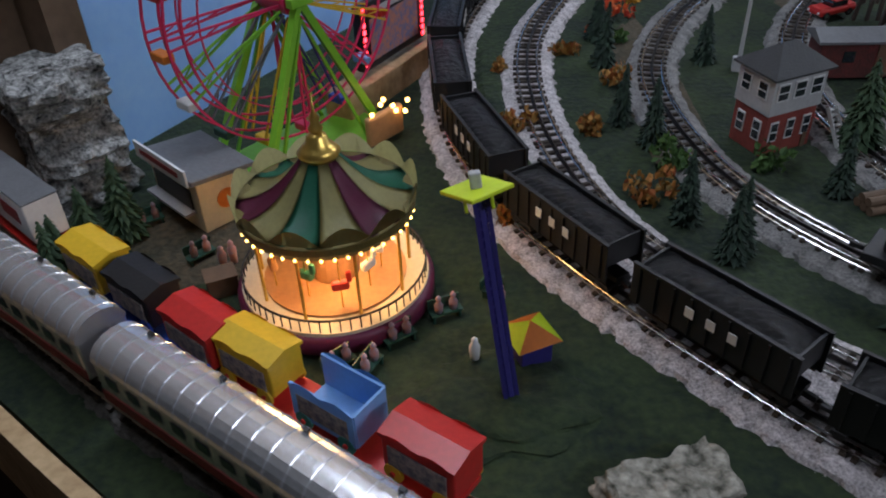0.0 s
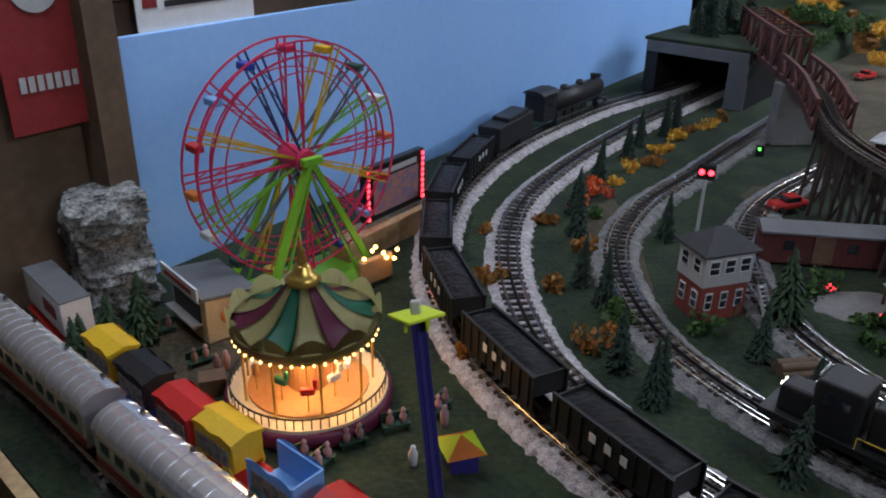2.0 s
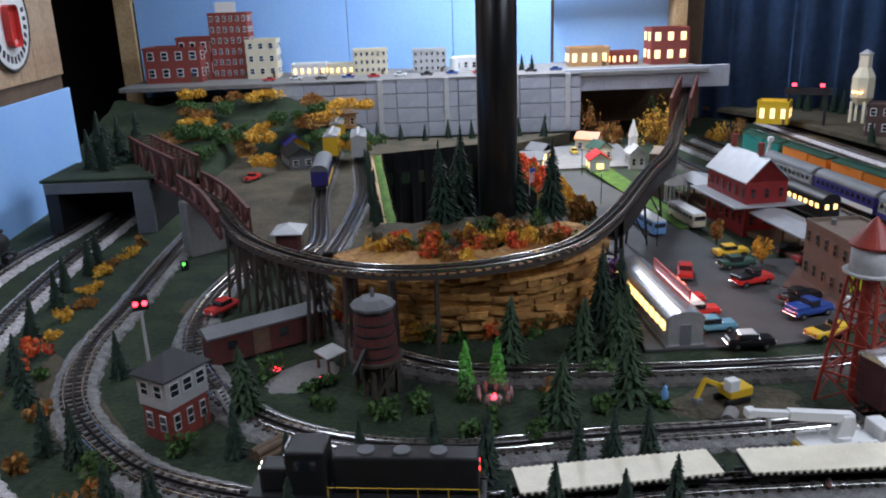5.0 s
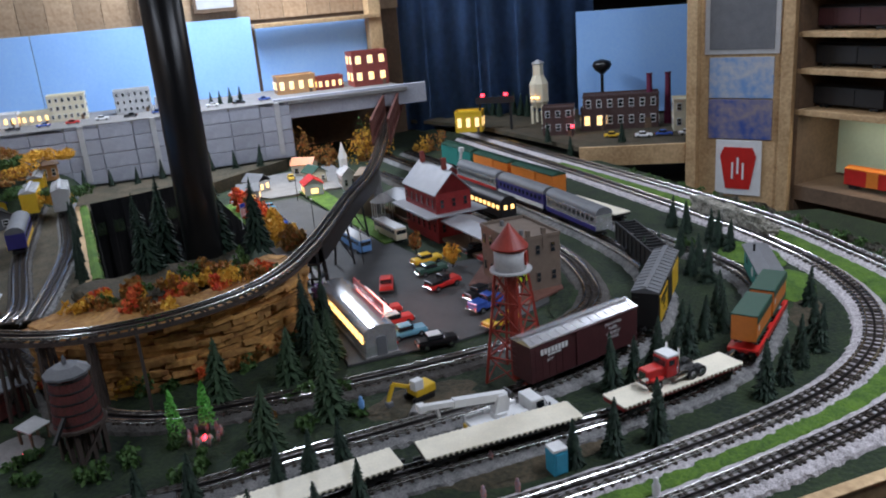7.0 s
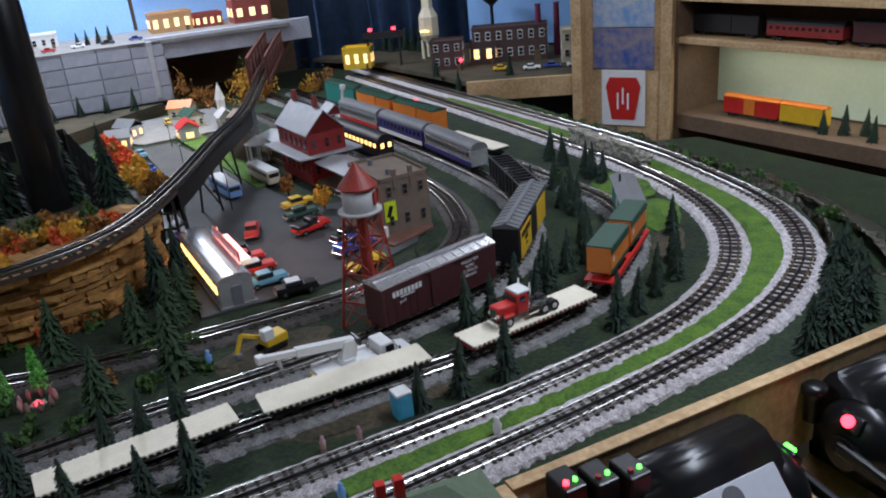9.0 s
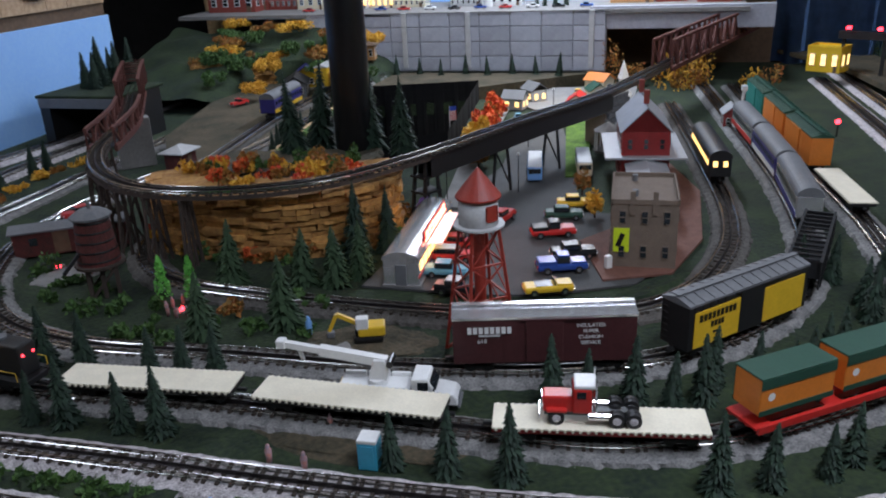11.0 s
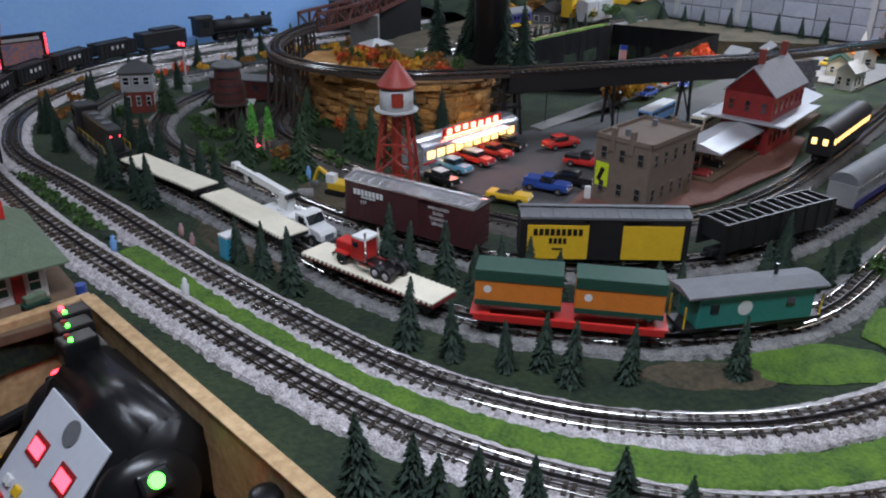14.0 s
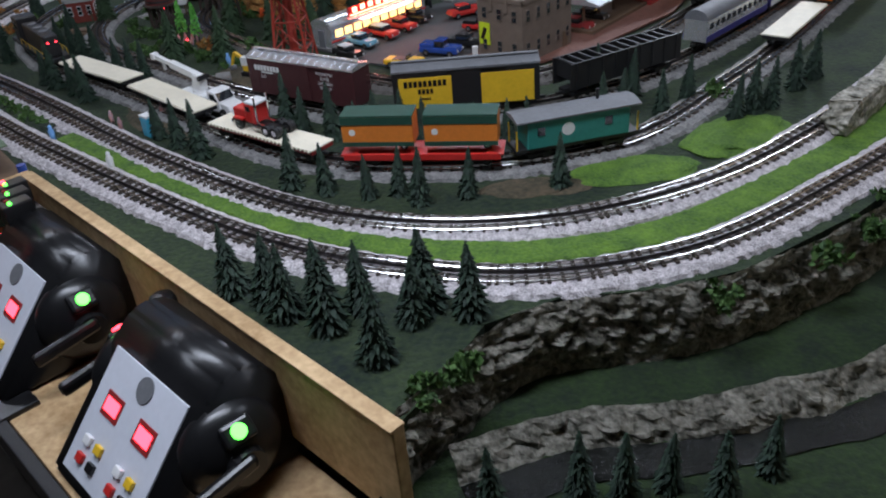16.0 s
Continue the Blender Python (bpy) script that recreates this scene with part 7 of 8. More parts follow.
def car(x, y, turn, body_m, label, s=1.0, roof_m=None, kind="sedan", z=TABLE + 0.007):
    t = thing("toy_car", label, "car", "cars", pose(x, y, z, 0, 0, turn))
    L, W = 0.098 * s, 0.038 * s
    part("body", box(0, 0, 0.0135 * s, L, W, 0.013 * s, 0.004 * s), body_m, t)
    part("bonnet", box(-L * 0.32, 0, 0.020 * s, L * 0.32, W * 0.86, 0.006 * s, 0.0025 * s), body_m, t)
    if kind == "sedan":
        c = part("cabin", box(L * 0.06, 0, 0.0265 * s, L * 0.42, W * 0.80, 0.013 * s, 0.0035 * s), GLASS_DARK, t)
        part("roof", box(L * 0.07, 0, 0.0335 * s, L * 0.34, W * 0.76, 0.0032 * s, 0.0014 * s), roof_m or body_m, c)
        part("boot", box(L * 0.37, 0, 0.020 * s, L * 0.24, W * 0.86, 0.006 * s, 0.0025 * s), body_m, t)
    elif kind == "wagon":
        c = part("cabin", box(L * 0.16, 0, 0.0265 * s, L * 0.62, W * 0.82, 0.013 * s, 0.003 * s), GLASS_DARK, t)
        part("roof", box(L * 0.17, 0, 0.0338 * s, L * 0.56, W * 0.80, 0.0034 * s, 0.0014 * s), roof_m or body_m, c)
    elif kind == "open":
        part("seat_well", box(L * 0.10, 0, 0.0195 * s, L * 0.34, W * 0.74, 0.003 * s), BLACK, t)
        part("windscreen", box(-L * 0.12, 0, 0.025 * s, 0.0015 * s, W * 0.74, 0.010 * s), GLASS_DARK, t)
    else:
        c = part("cabin", box(-L * 0.02, 0, 0.0275 * s, L * 0.26, W * 0.80, 0.016 * s, 0.003 * s), GLASS_DARK, t)
        part("roof", box(-L * 0.02, 0, 0.0355 * s, L * 0.24, W * 0.78, 0.0034 * s, 0.0014 * s), roof_m or body_m, c)
        part("load_bed", box(L * 0.30, 0, 0.022 * s, L * 0.36, W * 0.92, 0.010 * s, 0.002 * s), roof_m or body_m, t)
    for sx_ in (-0.31, 0.31):
        for sy_ in (-1, 1):
            wheel(t, sx_ * L, sy_ * W * 0.46, 0.0078 * s, 0.005 * s)
    for e in (-1, 1):
        part("bumper", box(e * L * 0.505, 0, 0.010 * s, 0.003 * s, W * 0.96, 0.004 * s, 0.001 * s), CHROME, t)
        for sy_ in (-1, 1):
            part("headlight" if e < 0 else "tail_light", cyl(e * L * 0.497 - 0.001, sy_ * W * 0.36, 0.0155 * s, 0.0028 * s, 0.0028 * s, 0.002, 8, "x"), WHITE if e < 0 else RED, t)
    return t


AUTO_BLUE = mat("metallic_blue", (0.04, 0.1, 0.42), 0.2, 0.2, 0.15, 20, 0, coat=0.6)
AUTO_TEAL = mat("pale_teal_enamel", (0.18, 0.42, 0.55), 0.25, 0, 0.15, 20, 0, coat=0.5)
car(2.175, 0.345, 162, YELLOW, "yellow open-top toy car with black seats", 1.0, None, "open")
car(2.255, 0.425, 160, AUTO_BLUE, "metallic blue vintage toy pickup", 1.08, None, "pickup")
car(2.315, 0.475, 160, BLACK, "black vintage toy coupe", 1.0)
car(2.345, 0.61, 160, RED, "red vintage toy truck with dark load bed", 1.05, BLACK, "pickup")
car(2.285, 0.755, 215, RED, "red toy muscle car on the street", 1.0)
car(2.018, 0.428, 140, BLACK, "black and white toy police car", 0.95, WHITE)
car(2.035, 0.520, 145, AUTO_TEAL, "pale blue toy sedan parked at the diner", 0.95)
car(2.082, 0.588, 145, RED, "red and white toy station wagon at the diner", 0.95, WHITE, "wagon")
car(2.122, 0.650, 145, RED, "red toy sedan with white roof at the diner", 0.95)
car(2.152, 0.728, 145, BLACK, "black vintage toy car at the diner", 0.95)
car(2.43, 0.70, 150, GREEN, "dark green toy car beside the small tree", 0.95)
car(2.50, 0.76, 150, YELLOW, "yellow toy car beside the small tree", 0.95)
car(2.63, 0.66, 150, BLACK, "black vintage toy car by the depot", 0.95)
car(2.59, 0.585, 150, DARK_RED, "dark red vintage toy car by the depot", 0.95)
car(2.565, 1.36, 60, AUTO_BLUE, "bright blue toy car on the town street", 0.9)
car(2.70, 1.52, 70, AUTO_BLUE, "blue toy coupe on the town street", 0.8)
car(2.86, 1.72, 65, AUTO_TEAL, "pale blue toy car on the town street", 0.75)
car(3.02, 2.02, 20, BLACK, "black toy car in the town square", 0.75)
car(3.3, 2.0, 50, YELLOW, "yellow toy taxi in the town square", 0.75)


def bus(x, y, turn, low_m, label):
    t = thing("toy_bus", label, "bus", "buses", pose(x, y, TABLE + 0.007, 0, 0, turn))
    part("body", box(0, 0, 0.026, 0.175, 0.042, 0.040, 0.005), low_m, t)
    part("roof", box(0, 0, 0.046, 0.170, 0.040, 0.006, 0.0028), WHITE, t)
    for s in (-1, 1):
        for k in range(8):
            part("window", box(-0.070 + 0.020 * k, s * 0.0212, 0.035, 0.015, 0.001, 0.011), GLASS_DARK, t)
        for x_ in (-0.055, 0.055):
            wheel(t, x_, s * 0.018, 0.009, 0.006)
    part("windscreen", box(-0.0878, 0, 0.034, 0.001, 0.034, 0.013), GLASS_DARK, t)


bus(2.56, 1.07, 60, SKY_BLUE, "white and blue toy bus parked on the street")
bus(2.70, 1.03, 60, CREAM, "cream toy bus parked by the depot")
t = thing("flagpole", "white flagpole with a striped flag", "flagpole", "", pose(2.47, 1.47, TABLE))
part("pole", cyl(0, 0, 0, 0.0015, 0.001, 0.15, 6), WHITE, t)
fl = part("flag", box(0.012, 0, 0.125, 0.024, 0.001, 0.045), WHITE, t)
for k in range(4):
    part("stripe", box(0.004 + 0.006 * k, 0, 0.118, 0.003, 0.0016, 0.030), RED, fl)
part("canton", box(0.012, 0, 0.141, 0.024, 0.0018, 0.014), BLUE, fl)
t = thing("gazebo", "small pale gazebo on the town green", "gazebo", "", pose(2.90, 1.27 - 0.07, TABLE))
part("roof", lathe([(0.045, 0.065), (0.045, 0.068), (0.002, 0.095)], 8), LIGHT_GREY, t)
for k in range(8):
    part("post", cyl(0.04 * math.cos(k * 0.785), 0.04 * math.sin(k * 0.785), 0, 0.002, 0.002, 0.066, 6), WHITE, t)
part("floor", lathe([(0.046, 0), (0.046, 0.007), (0, 0.007)], 8), CONCRETE, t)
# street lamps
for x, y in ((2.24, 0.98), (2.44, 0.95), (2.7, 1.36), (3.0, 1.7)):
    t = thing("street_lamp", "thin dark street lamp post", "street lamp", "street lamps", pose(x, y, TABLE))
    part("post", cyl(0, 0, 0, 0.0018, 0.0012, 0.11, 6), BLACK_MATT, t)
    part("globe", lathe([(0.001, 0.109), (0.004, 0.113), (0.001, 0.118)], 8), WHITE, t)
# little town houses
TH = [(3.12, 1.72, 0.10, 0.075, 0.05, WHITE, RED, "white cottage with a pink-red roof"), (3.30, 1.86, 0.09, 0.07, 0.05, CREAM, GREEN, "cream cottage with a green roof"), (3.10, 2.02, 0.09, 0.07, 0.05, LIGHT_GREY, GREY, "pale grey cottage with a dark roof"),
      (3.42, 2.02, 0.10, 0.075, 0.055, CREAM, ORANGE, "tan cottage with an orange roof"), (2.96, 1.93, 0.085, 0.065, 0.045, LIGHT_GREY, GREY, "small grey cottage with a dark roof")]
for k, (x, y, sx_, sy_, h, wm, rm, lab) in enumerate(TH):
    house("cottage", lab, pose(x, y, TABLE + 0.004, 0, 0, 50 + 20 * k), sx_, sy_, h, wm, rm, 0.03, 2, 1, k % 2 == 0)
t = house("church", "small white church with a pointed steeple", pose(3.28, 1.66, TABLE, 0, 0, 50), 0.10, 0.06, 0.06, WHITE, LIGHT_GREY, 0.035, 3, 1)
part("steeple", box(0.045, 0, 0.06, 0.03, 0.03, 0.12, 0.001), WHITE, t)
part("spire", lathe([(0.022, 0.12), (0.0008, 0.19)], 4, None, 0.045, 0), WHITE, t)
lamp = bpy.data.lights.new("town_spot", "SPOT")
lamp.energy, lamp.color, lamp.spot_size, lamp.spot_blend, lamp.shadow_soft_size = 95, (1, 0.97, 0.92), radians(38), 0.6, 0.05
ob = new("town_spot", lamp)
ob.matrix_world = look((3.4, 1.3, 2.4), (2.9, 1.7, 0.9))

# ---- work site ----
t = thing("crane_truck", "white toy utility truck with a long crane boom", "truck", "", pose(1.758, 0.122, TABLE, 0, 0, -32) @ Matrix.Diagonal((1.0, 1.15, 1.18, 1.0)))
part("chassis", box(0, 0, 0.013, 0.17, 0.030, 0.006), BLACK, t)
def side_profile(outline, width, bev=0.002):
    """A body of the given side outline (x, z), with softened edges."""
    bm = bmesh.new()
    face = bm.faces.new([bm.verts.new((x, -width / 2, z)) for x, z in outline])
    far = bmesh.ops.extrude_face_region(bm, geom=[face])["geom"]
    bmesh.ops.translate(bm, vec=(0, width, 0), verts=[v for v in far if isinstance(v, bmesh.types.BMVert)])
    bmesh.ops.recalc_face_normals(bm, faces=bm.faces[:])
    bmesh.ops.bevel(bm, geom=bm.edges[:], offset=bev, segments=2, affect="EDGES", profile=0.5)
    return bm


c = part("cab", side_profile([(0.043, 0.014), (0.082, 0.014), (0.080, 0.032), (0.068, 0.051), (0.043, 0.051)], 0.040), WHITE, t)
part("windscreen", box(0.0752, 0, 0.0412, 0.0012, 0.034, 0.0155, 0, pose(0, 0, 0, 0, -32, 0)), GLASS_DARK, c)
for s in (-1, 1):
    part("side_window", box(0.061, s * 0.0203, 0.041, 0.016, 0.001, 0.012), GLASS_DARK, c)
    part("mirror", box(0.078, s * 0.024, 0.038, 0.002, 0.004, 0.008, 0.0005), BLACK, c)
    for x in (-0.050, -0.028, 0.088):
        wheel(t, x, s * 0.017, 0.011, 0.008)
h = part("hood", side_profile([(0.080, 0.013), (0.112, 0.013), (0.112, 0.023), (0.106, 0.029), (0.080, 0.033)], 0.035), WHITE, t)
part("grille", box(0.1125, 0, 0.0195, 0.001, 0.018, 0.008), GREY, h)
part("bumper", box(0.114, 0, 0.0125, 0.004, 0.036, 0.004, 0.001), GREY, t)
body = part("service_body", box(-0.016, 0, 0.025, 0.112, 0.034, 0.018, 0.002), WHITE, t)
for s in (-1, 1):
    for x, w in ((-0.052, 0.034), (-0.015, 0.034), (0.020, 0.030)):
        part("locker", box(x, s * 0.019, 0.029, w, 0.006, 0.020, 0.001), WHITE, body)
part("turntable", cyl(-0.012, 0, 0.034, 0.016, 0.015, 0.008, 18), WHITE, t)
part("turret", side_profile([(-0.026, 0.040), (0.004, 0.040), (0.008, 0.056), (0.002, 0.070), (-0.016, 0.070)], 0.018), WHITE, t)
part("winch", cyl(0.010, -0.012, 0.066, 0.005, 0.005, 0.024, 12, "y"), BLACK, t)
b = part("boom", beam(bmesh.new(), (0.004, 0, 0.064), (-0.100, 0.0, 0.078), 0.012), WHITE, t)
part("inner_boom", beam(bmesh.new(), (-0.090, 0, 0.0767), (-0.158, 0, 0.0858), 0.008), WHITE, b)
part("boom_tip", box(-0.160, 0, 0.086, 0.014, 0.014, 0.012, 0.002), WHITE, b)
part("hook", beam(bmesh.new(), (-0.132, 0, 0.078), (-0.128, 0, 0.062), 0.005), LIGHT_GREY, b)
part("lift_cylinder", beam(bmesh.new(), (0.000, 0, 0.050), (-0.050, 0, 0.066), 0.005), GREY, b)
part("tail_panel", box(-0.0735, 0, 0.024, 0.003, 0.034, 0.010), YELLOW, t)
t = thing("excavator", "yellow toy excavator with its arm lowered", "excavator", "", pose(1.80, 0.335, TABLE + 0.003, 0, 0, 160))
for s in (-1, 1):
    part("crawler", box(0, s * 0.015, 0.007, 0.052, 0.010, 0.013, 0.004), BLACK, t)
part("house", box(-0.006, 0, 0.022, 0.048, 0.036, 0.018, 0.003), YELLOW, t)
c = part("cab", box(0.010, 0.009, 0.038, 0.022, 0.018, 0.022, 0.002), WHITE, t)
part("cab_window", box(0.010, 0.0005, 0.039, 0.016, 0.001, 0.014), GLASS_DARK, c)
part("boom", beam(bmesh.new(), (0.018, -0.006, 0.030), (0.055, -0.006, 0.050), 0.007), YELLOW, t)
part("stick", beam(bmesh.new(), (0.055, -0.006, 0.050), (0.070, -0.006, 0.018), 0.006), YELLOW, t)
part("bucket", box(0.068, -0.006, 0.012, 0.014, 0.014, 0.012, 0.003), GREY, t)
t = thing("concrete_pipe", "pale concrete pipe section on the ground", "pipe", "", pose(1.735, 0.30, TABLE + 0.012, 0, 0, 20))
bm = bmesh.new()
bmesh.ops.create_cone(bm, cap_ends=False, segments=20, radius1=0.012, radius2=0.012, depth=0.034, matrix=pose(0, 0, 0, 0, 90, 0))
bmesh.ops.solidify(bm, geom=bm.faces[:], thickness=0.003)
part("barrel", bm, CONCRETE, t)
t = thing("portable_toilet", "turquoise portable toilet with a white roof", "toilet", "", pose(1.685, -0.01, TABLE, 0, 0, -35))
part("body", box(0, 0, 0.021, 0.027, 0.027, 0.042, 0.001), TURQ, t)
part("roof", box(0, 0, 0.045, 0.028, 0.028, 0.006, 0.002), WHITE, t)
part("door", box(0, -0.014, 0.021, 0.018, 0.001, 0.036), TURQ, t)
for x, y, s in ((1.675, -0.178, 1.2), (1.60, 0.02, 0.9), (1.56, 0.06, 0.9), (1.66, 0.10, 0.8), (1.69, 0.14, 0.8), (1.72, 0.12, 0.8), (1.47, -0.03, 1.1), (1.71, 0.41, 1.1), (2.20, 0.36, 0.9), (1.65, 0.14, 0.9)):
    figure(x, y, s=s, m=WHITE if x == 1.675 else SKY_BLUE if x in (1.71, 1.47) else FIGURE)

# ---- far town on the shelf ----
def far_house(u, v, label, sx, sy, h, wm, nx, nz, lit=False, rm=GREY):
    return house("town_building", label, RP(u, v, 1.229, -90), sx, sy, h, wm, rm, 0, nx, nz, lit, "flat", "building")


far_house(3.38, -0.02, "red brick factory with tall pale windows", 0.27, 0.20, 0.16, BRICK_RED, 4, 2)
far_house(3.44, 0.06, "red brick works block behind the factory", 0.16, 0.12, 0.20, BRICK_RED, 3, 2)
far_house(3.46, 0.24, "tall red brick hotel with rows of white windows", 0.19, 0.14, 0.31, BRICK_RED, 6, 6)
single("rooftop_sign", box(0, 0, 0, 0.10, 0.008, 0.05, 0.001), WHITE, "blank white rooftop sign on the hotel", "sign", "", RP(3.46, 0.22, 1.572, -90))
far_house(3.42, 0.395, "cream four-storey corner building", 0.15, 0.13, 0.18, CREAM, 3, 3)
far_house(3.42, 0.62, "low red and white drive-in restaurant", 0.17, 0.10, 0.055, WHITE, 5, 1, True, RED)
far_house(3.42, 0.78, "low white roadside shop with lit windows", 0.13, 0.09, 0.05, CREAM, 4, 1, True)
far_house(3.42, 0.925, "pale yellow three-storey shop block", 0.165, 0.10, 0.115, CREAM, 6, 3)
far_house(3.42, 1.22, "grey three-storey shop block", 0.165, 0.10, 0.105, LIGHT_GREY, 6, 3)
far_house(3.42, 1.42, "white garage with a dark tank in front", 0.16, 0.10, 0.06, WHITE, 4, 1)
far_house(3.44, 2.02, "tan workshop with a dark chimney", 0.20, 0.12, 0.085, TAN, 4, 1, True)
far_house(3.44, 2.20, "low lit brick shop", 0.14, 0.10, 0.06, BRICK_RED, 4, 1, True)
far_house(3.40, 2.41, "dark red brick building with orange lit windows", 0.19, 0.14, 0.17, BRICK_RED, 3, 2, True)
for k in range(12):
    x, y = R(3.2 + 0.02 * (k % 2), 0.45 + k * 0.125)
    car(x, y, ROOM - 90 + (180 if k % 3 else 0), (RED, WHITE, BLACK, AUTO_BLUE)[k % 4], ("red", "white", "black", "blue")[k % 4] + " toy car parked along the shelf street", 0.62, None, "sedan", 1.229)
single("water_tank_far", cyl(0, 0, 0, 0.022, 0.022, 0.07, 18), WHITE, "white round tank beside the garage", "tank", "", RP(3.33, 1.34, 1.229))
# yard buildings
house("yard_house", "yellow house with dark blue roof beside the yard", RP(2.72, 0.62, 0.955, 20), 0.13, 0.10, 0.055, YELLOW, NAVY, 0.04, 3, 1)
house("engine_shed", "grey engine shed with dark roof beside the yard", RP(2.52, 0.66, 0.955, 20), 0.17, 0.10, 0.05, GREY, BLACK_MATT, 0.035, 4, 1)
house("signal_cabin", "tan timber cabin on the ridge", RP(2.98, 0.83, 1.03, 10), 0.08, 0.07, 0.07, TAN, OLD_WOOD, 0.02, 2, 1, False, "hip")
car(1.95, 2.40, 30, RED, "red toy truck beside the yard", 0.8, None, "pickup", 0.957)
car(1.33, 1.36, 20, RED, "red toy fire car on the dirt lot", 0.9)
house("station_hut", "small red hut with grey roof in town", pose(3.45, 1.25, TABLE, 0, 0, 55), 0.08, 0.06, 0.05, DARK_RED, TIN, 0.03, 2, 1)


# ---- station and control panel by the aisle ----
t = thing("country_station", "white country station with green hipped roof", "station", "", pose(1.36, -0.185, TABLE, 0, 0, -43))
part("platform", box(0.02, 0.0, 0.008, 0.36, 0.17, 0.016, 0.001), OLD_WOOD, t, "dark brown plank platform")
part("wall", box(0, 0, 0.048, 0.21, 0.085, 0.065, 0.001), WHITE, t)
part("roof", hip(0.21, 0.085, 0.08, 0.055, 0.032), MOSS_ROOF, t, "green shingle roof")
part("cross_gable", extrude_x([(-0.035, 0.085), (0, 0.118), (0.035, 0.085)], -0.03, 0.03), MOSS_ROOF, t)
for x in (-0.01, 0.012):
    part("chimney", box(x, 0.012, 0.142, 0.012, 0.012, 0.03, 0.001), RED, t, "red brick chimney")
windows(t, pose(0.1055, 0, 0, 0, 0, 90), (-0.024, 0.024), (0.048,), 0.016, 0.03, GREEN)
windows(t, pose(0, -0.043, 0), (-0.07, -0.02, 0.03), (0.048,), 0.018, 0.03)
part("door", box(0.107, 0.0, 0.042, 0.002, 0.018, 0.05), DARK_RED, t)
part("wall_clock", cyl(0.1065, 0.0, 0.066, 0.009, 0.009, 0.002, 16, "x"), RED, t)
t = thing("baggage_cart", "small green baggage cart with dark wheels", "cart", "", pose(1.475, -0.275, TABLE + 0.016, 0, 0, -120))
part("bed", box(0, 0, 0.014, 0.04, 0.018, 0.004), GREEN, t)
part("load", box(0, 0, 0.022, 0.034, 0.014, 0.012, 0.002), MOSS_ROOF, t)
for x in (-0.013, 0.013):
    for s in (-1, 1):
        wheel(t, x, s * 0.010, 0.006, 0.003, OLD_WOOD)
single("barrel", cyl(0, 0, 0, 0.009, 0.009, 0.018, 14), AUTO_BLUE, "small blue barrel on the platform", "barrel", "", pose(1.515, -0.215, TABLE + 0.016))
SIDING = spline([(0.95, 0.08), (1.15, -0.14), (1.34, -0.34), (1.46, -0.44)], 0.01)
for k, (x, y) in enumerate(((1.355, -0.355), (1.175, -0.165))):
    boxcar(on_track(SIDING, near(SIDING, x, y), TABLE + 0.008) @ Matrix.Scale(0.92, 4), "bright red boxcar with white marks beside the station", RED, RED, RED, 0.24, (), False, ((4, -0.2, 0.06, 0.014, WHITE),))
lay_track("station_siding", SIDING, DARK_BALLAST, "siding behind the country station", 0.03, TABLE - 0.014)

# wooden control box
bx0, bx1 = Vector((1.55, -0.24, 0)), Vector((2.358, -0.878, 0))
dirx = (bx1 - bx0).normalized()
ang = math.degrees(math.atan2(dirx.y, dirx.x))
BOXM = pose(1.55, -0.24, 0, 0, 0, ang)
BL = (bx1 - bx0).length
t = thing("control_box", "open pine control box holding the transformers", "box", "", BOXM)
part("back_plank", box(BL / 2, -0.008, 0.855, BL, 0.018, 0.15, 0.002), PINE, t)
part("back_plank_cap", box(BL / 2, -0.009, 0.931, BL, 0.022, 0.004, 0.001), PINE, t)
part("end_plank", box(-0.009, -0.16, 0.855, 0.018, 0.32, 0.15, 0.002), PINE, t)
part("floor_board", box(BL / 2, -0.135, 0.735, BL, 0.25, 0.02, 0.002), PINE, t)
part("front_batten", box(BL / 2, -0.272, 0.72, BL, 0.02, 0.06, 0.002), BLACK_MATT, t)
part("leg", box(0.1, -0.16, 0.36, 0.06, 0.06, 0.72), PINE, t)
part("leg", box(BL - 0.1, -0.16, 0.36, 0.06, 0.06, 0.72), PINE, t)
PANEL_WHITE = mat("panel_face", (0.62, 0.64, 0.7), 0.4, 0, 0.08, 20, 0)


def dome(s):
    """Shallow rounded end of a transformer, bulging along x."""
    bm = bmesh.new()
    bmesh.ops.create_uvsphere(bm, u_segments=40, v_segments=20, radius=0.056, matrix=pose(s * 0.092, 0.013, 0.066) @ Matrix.Diagonal((0.62, 1, 1, 1)))
    return bm


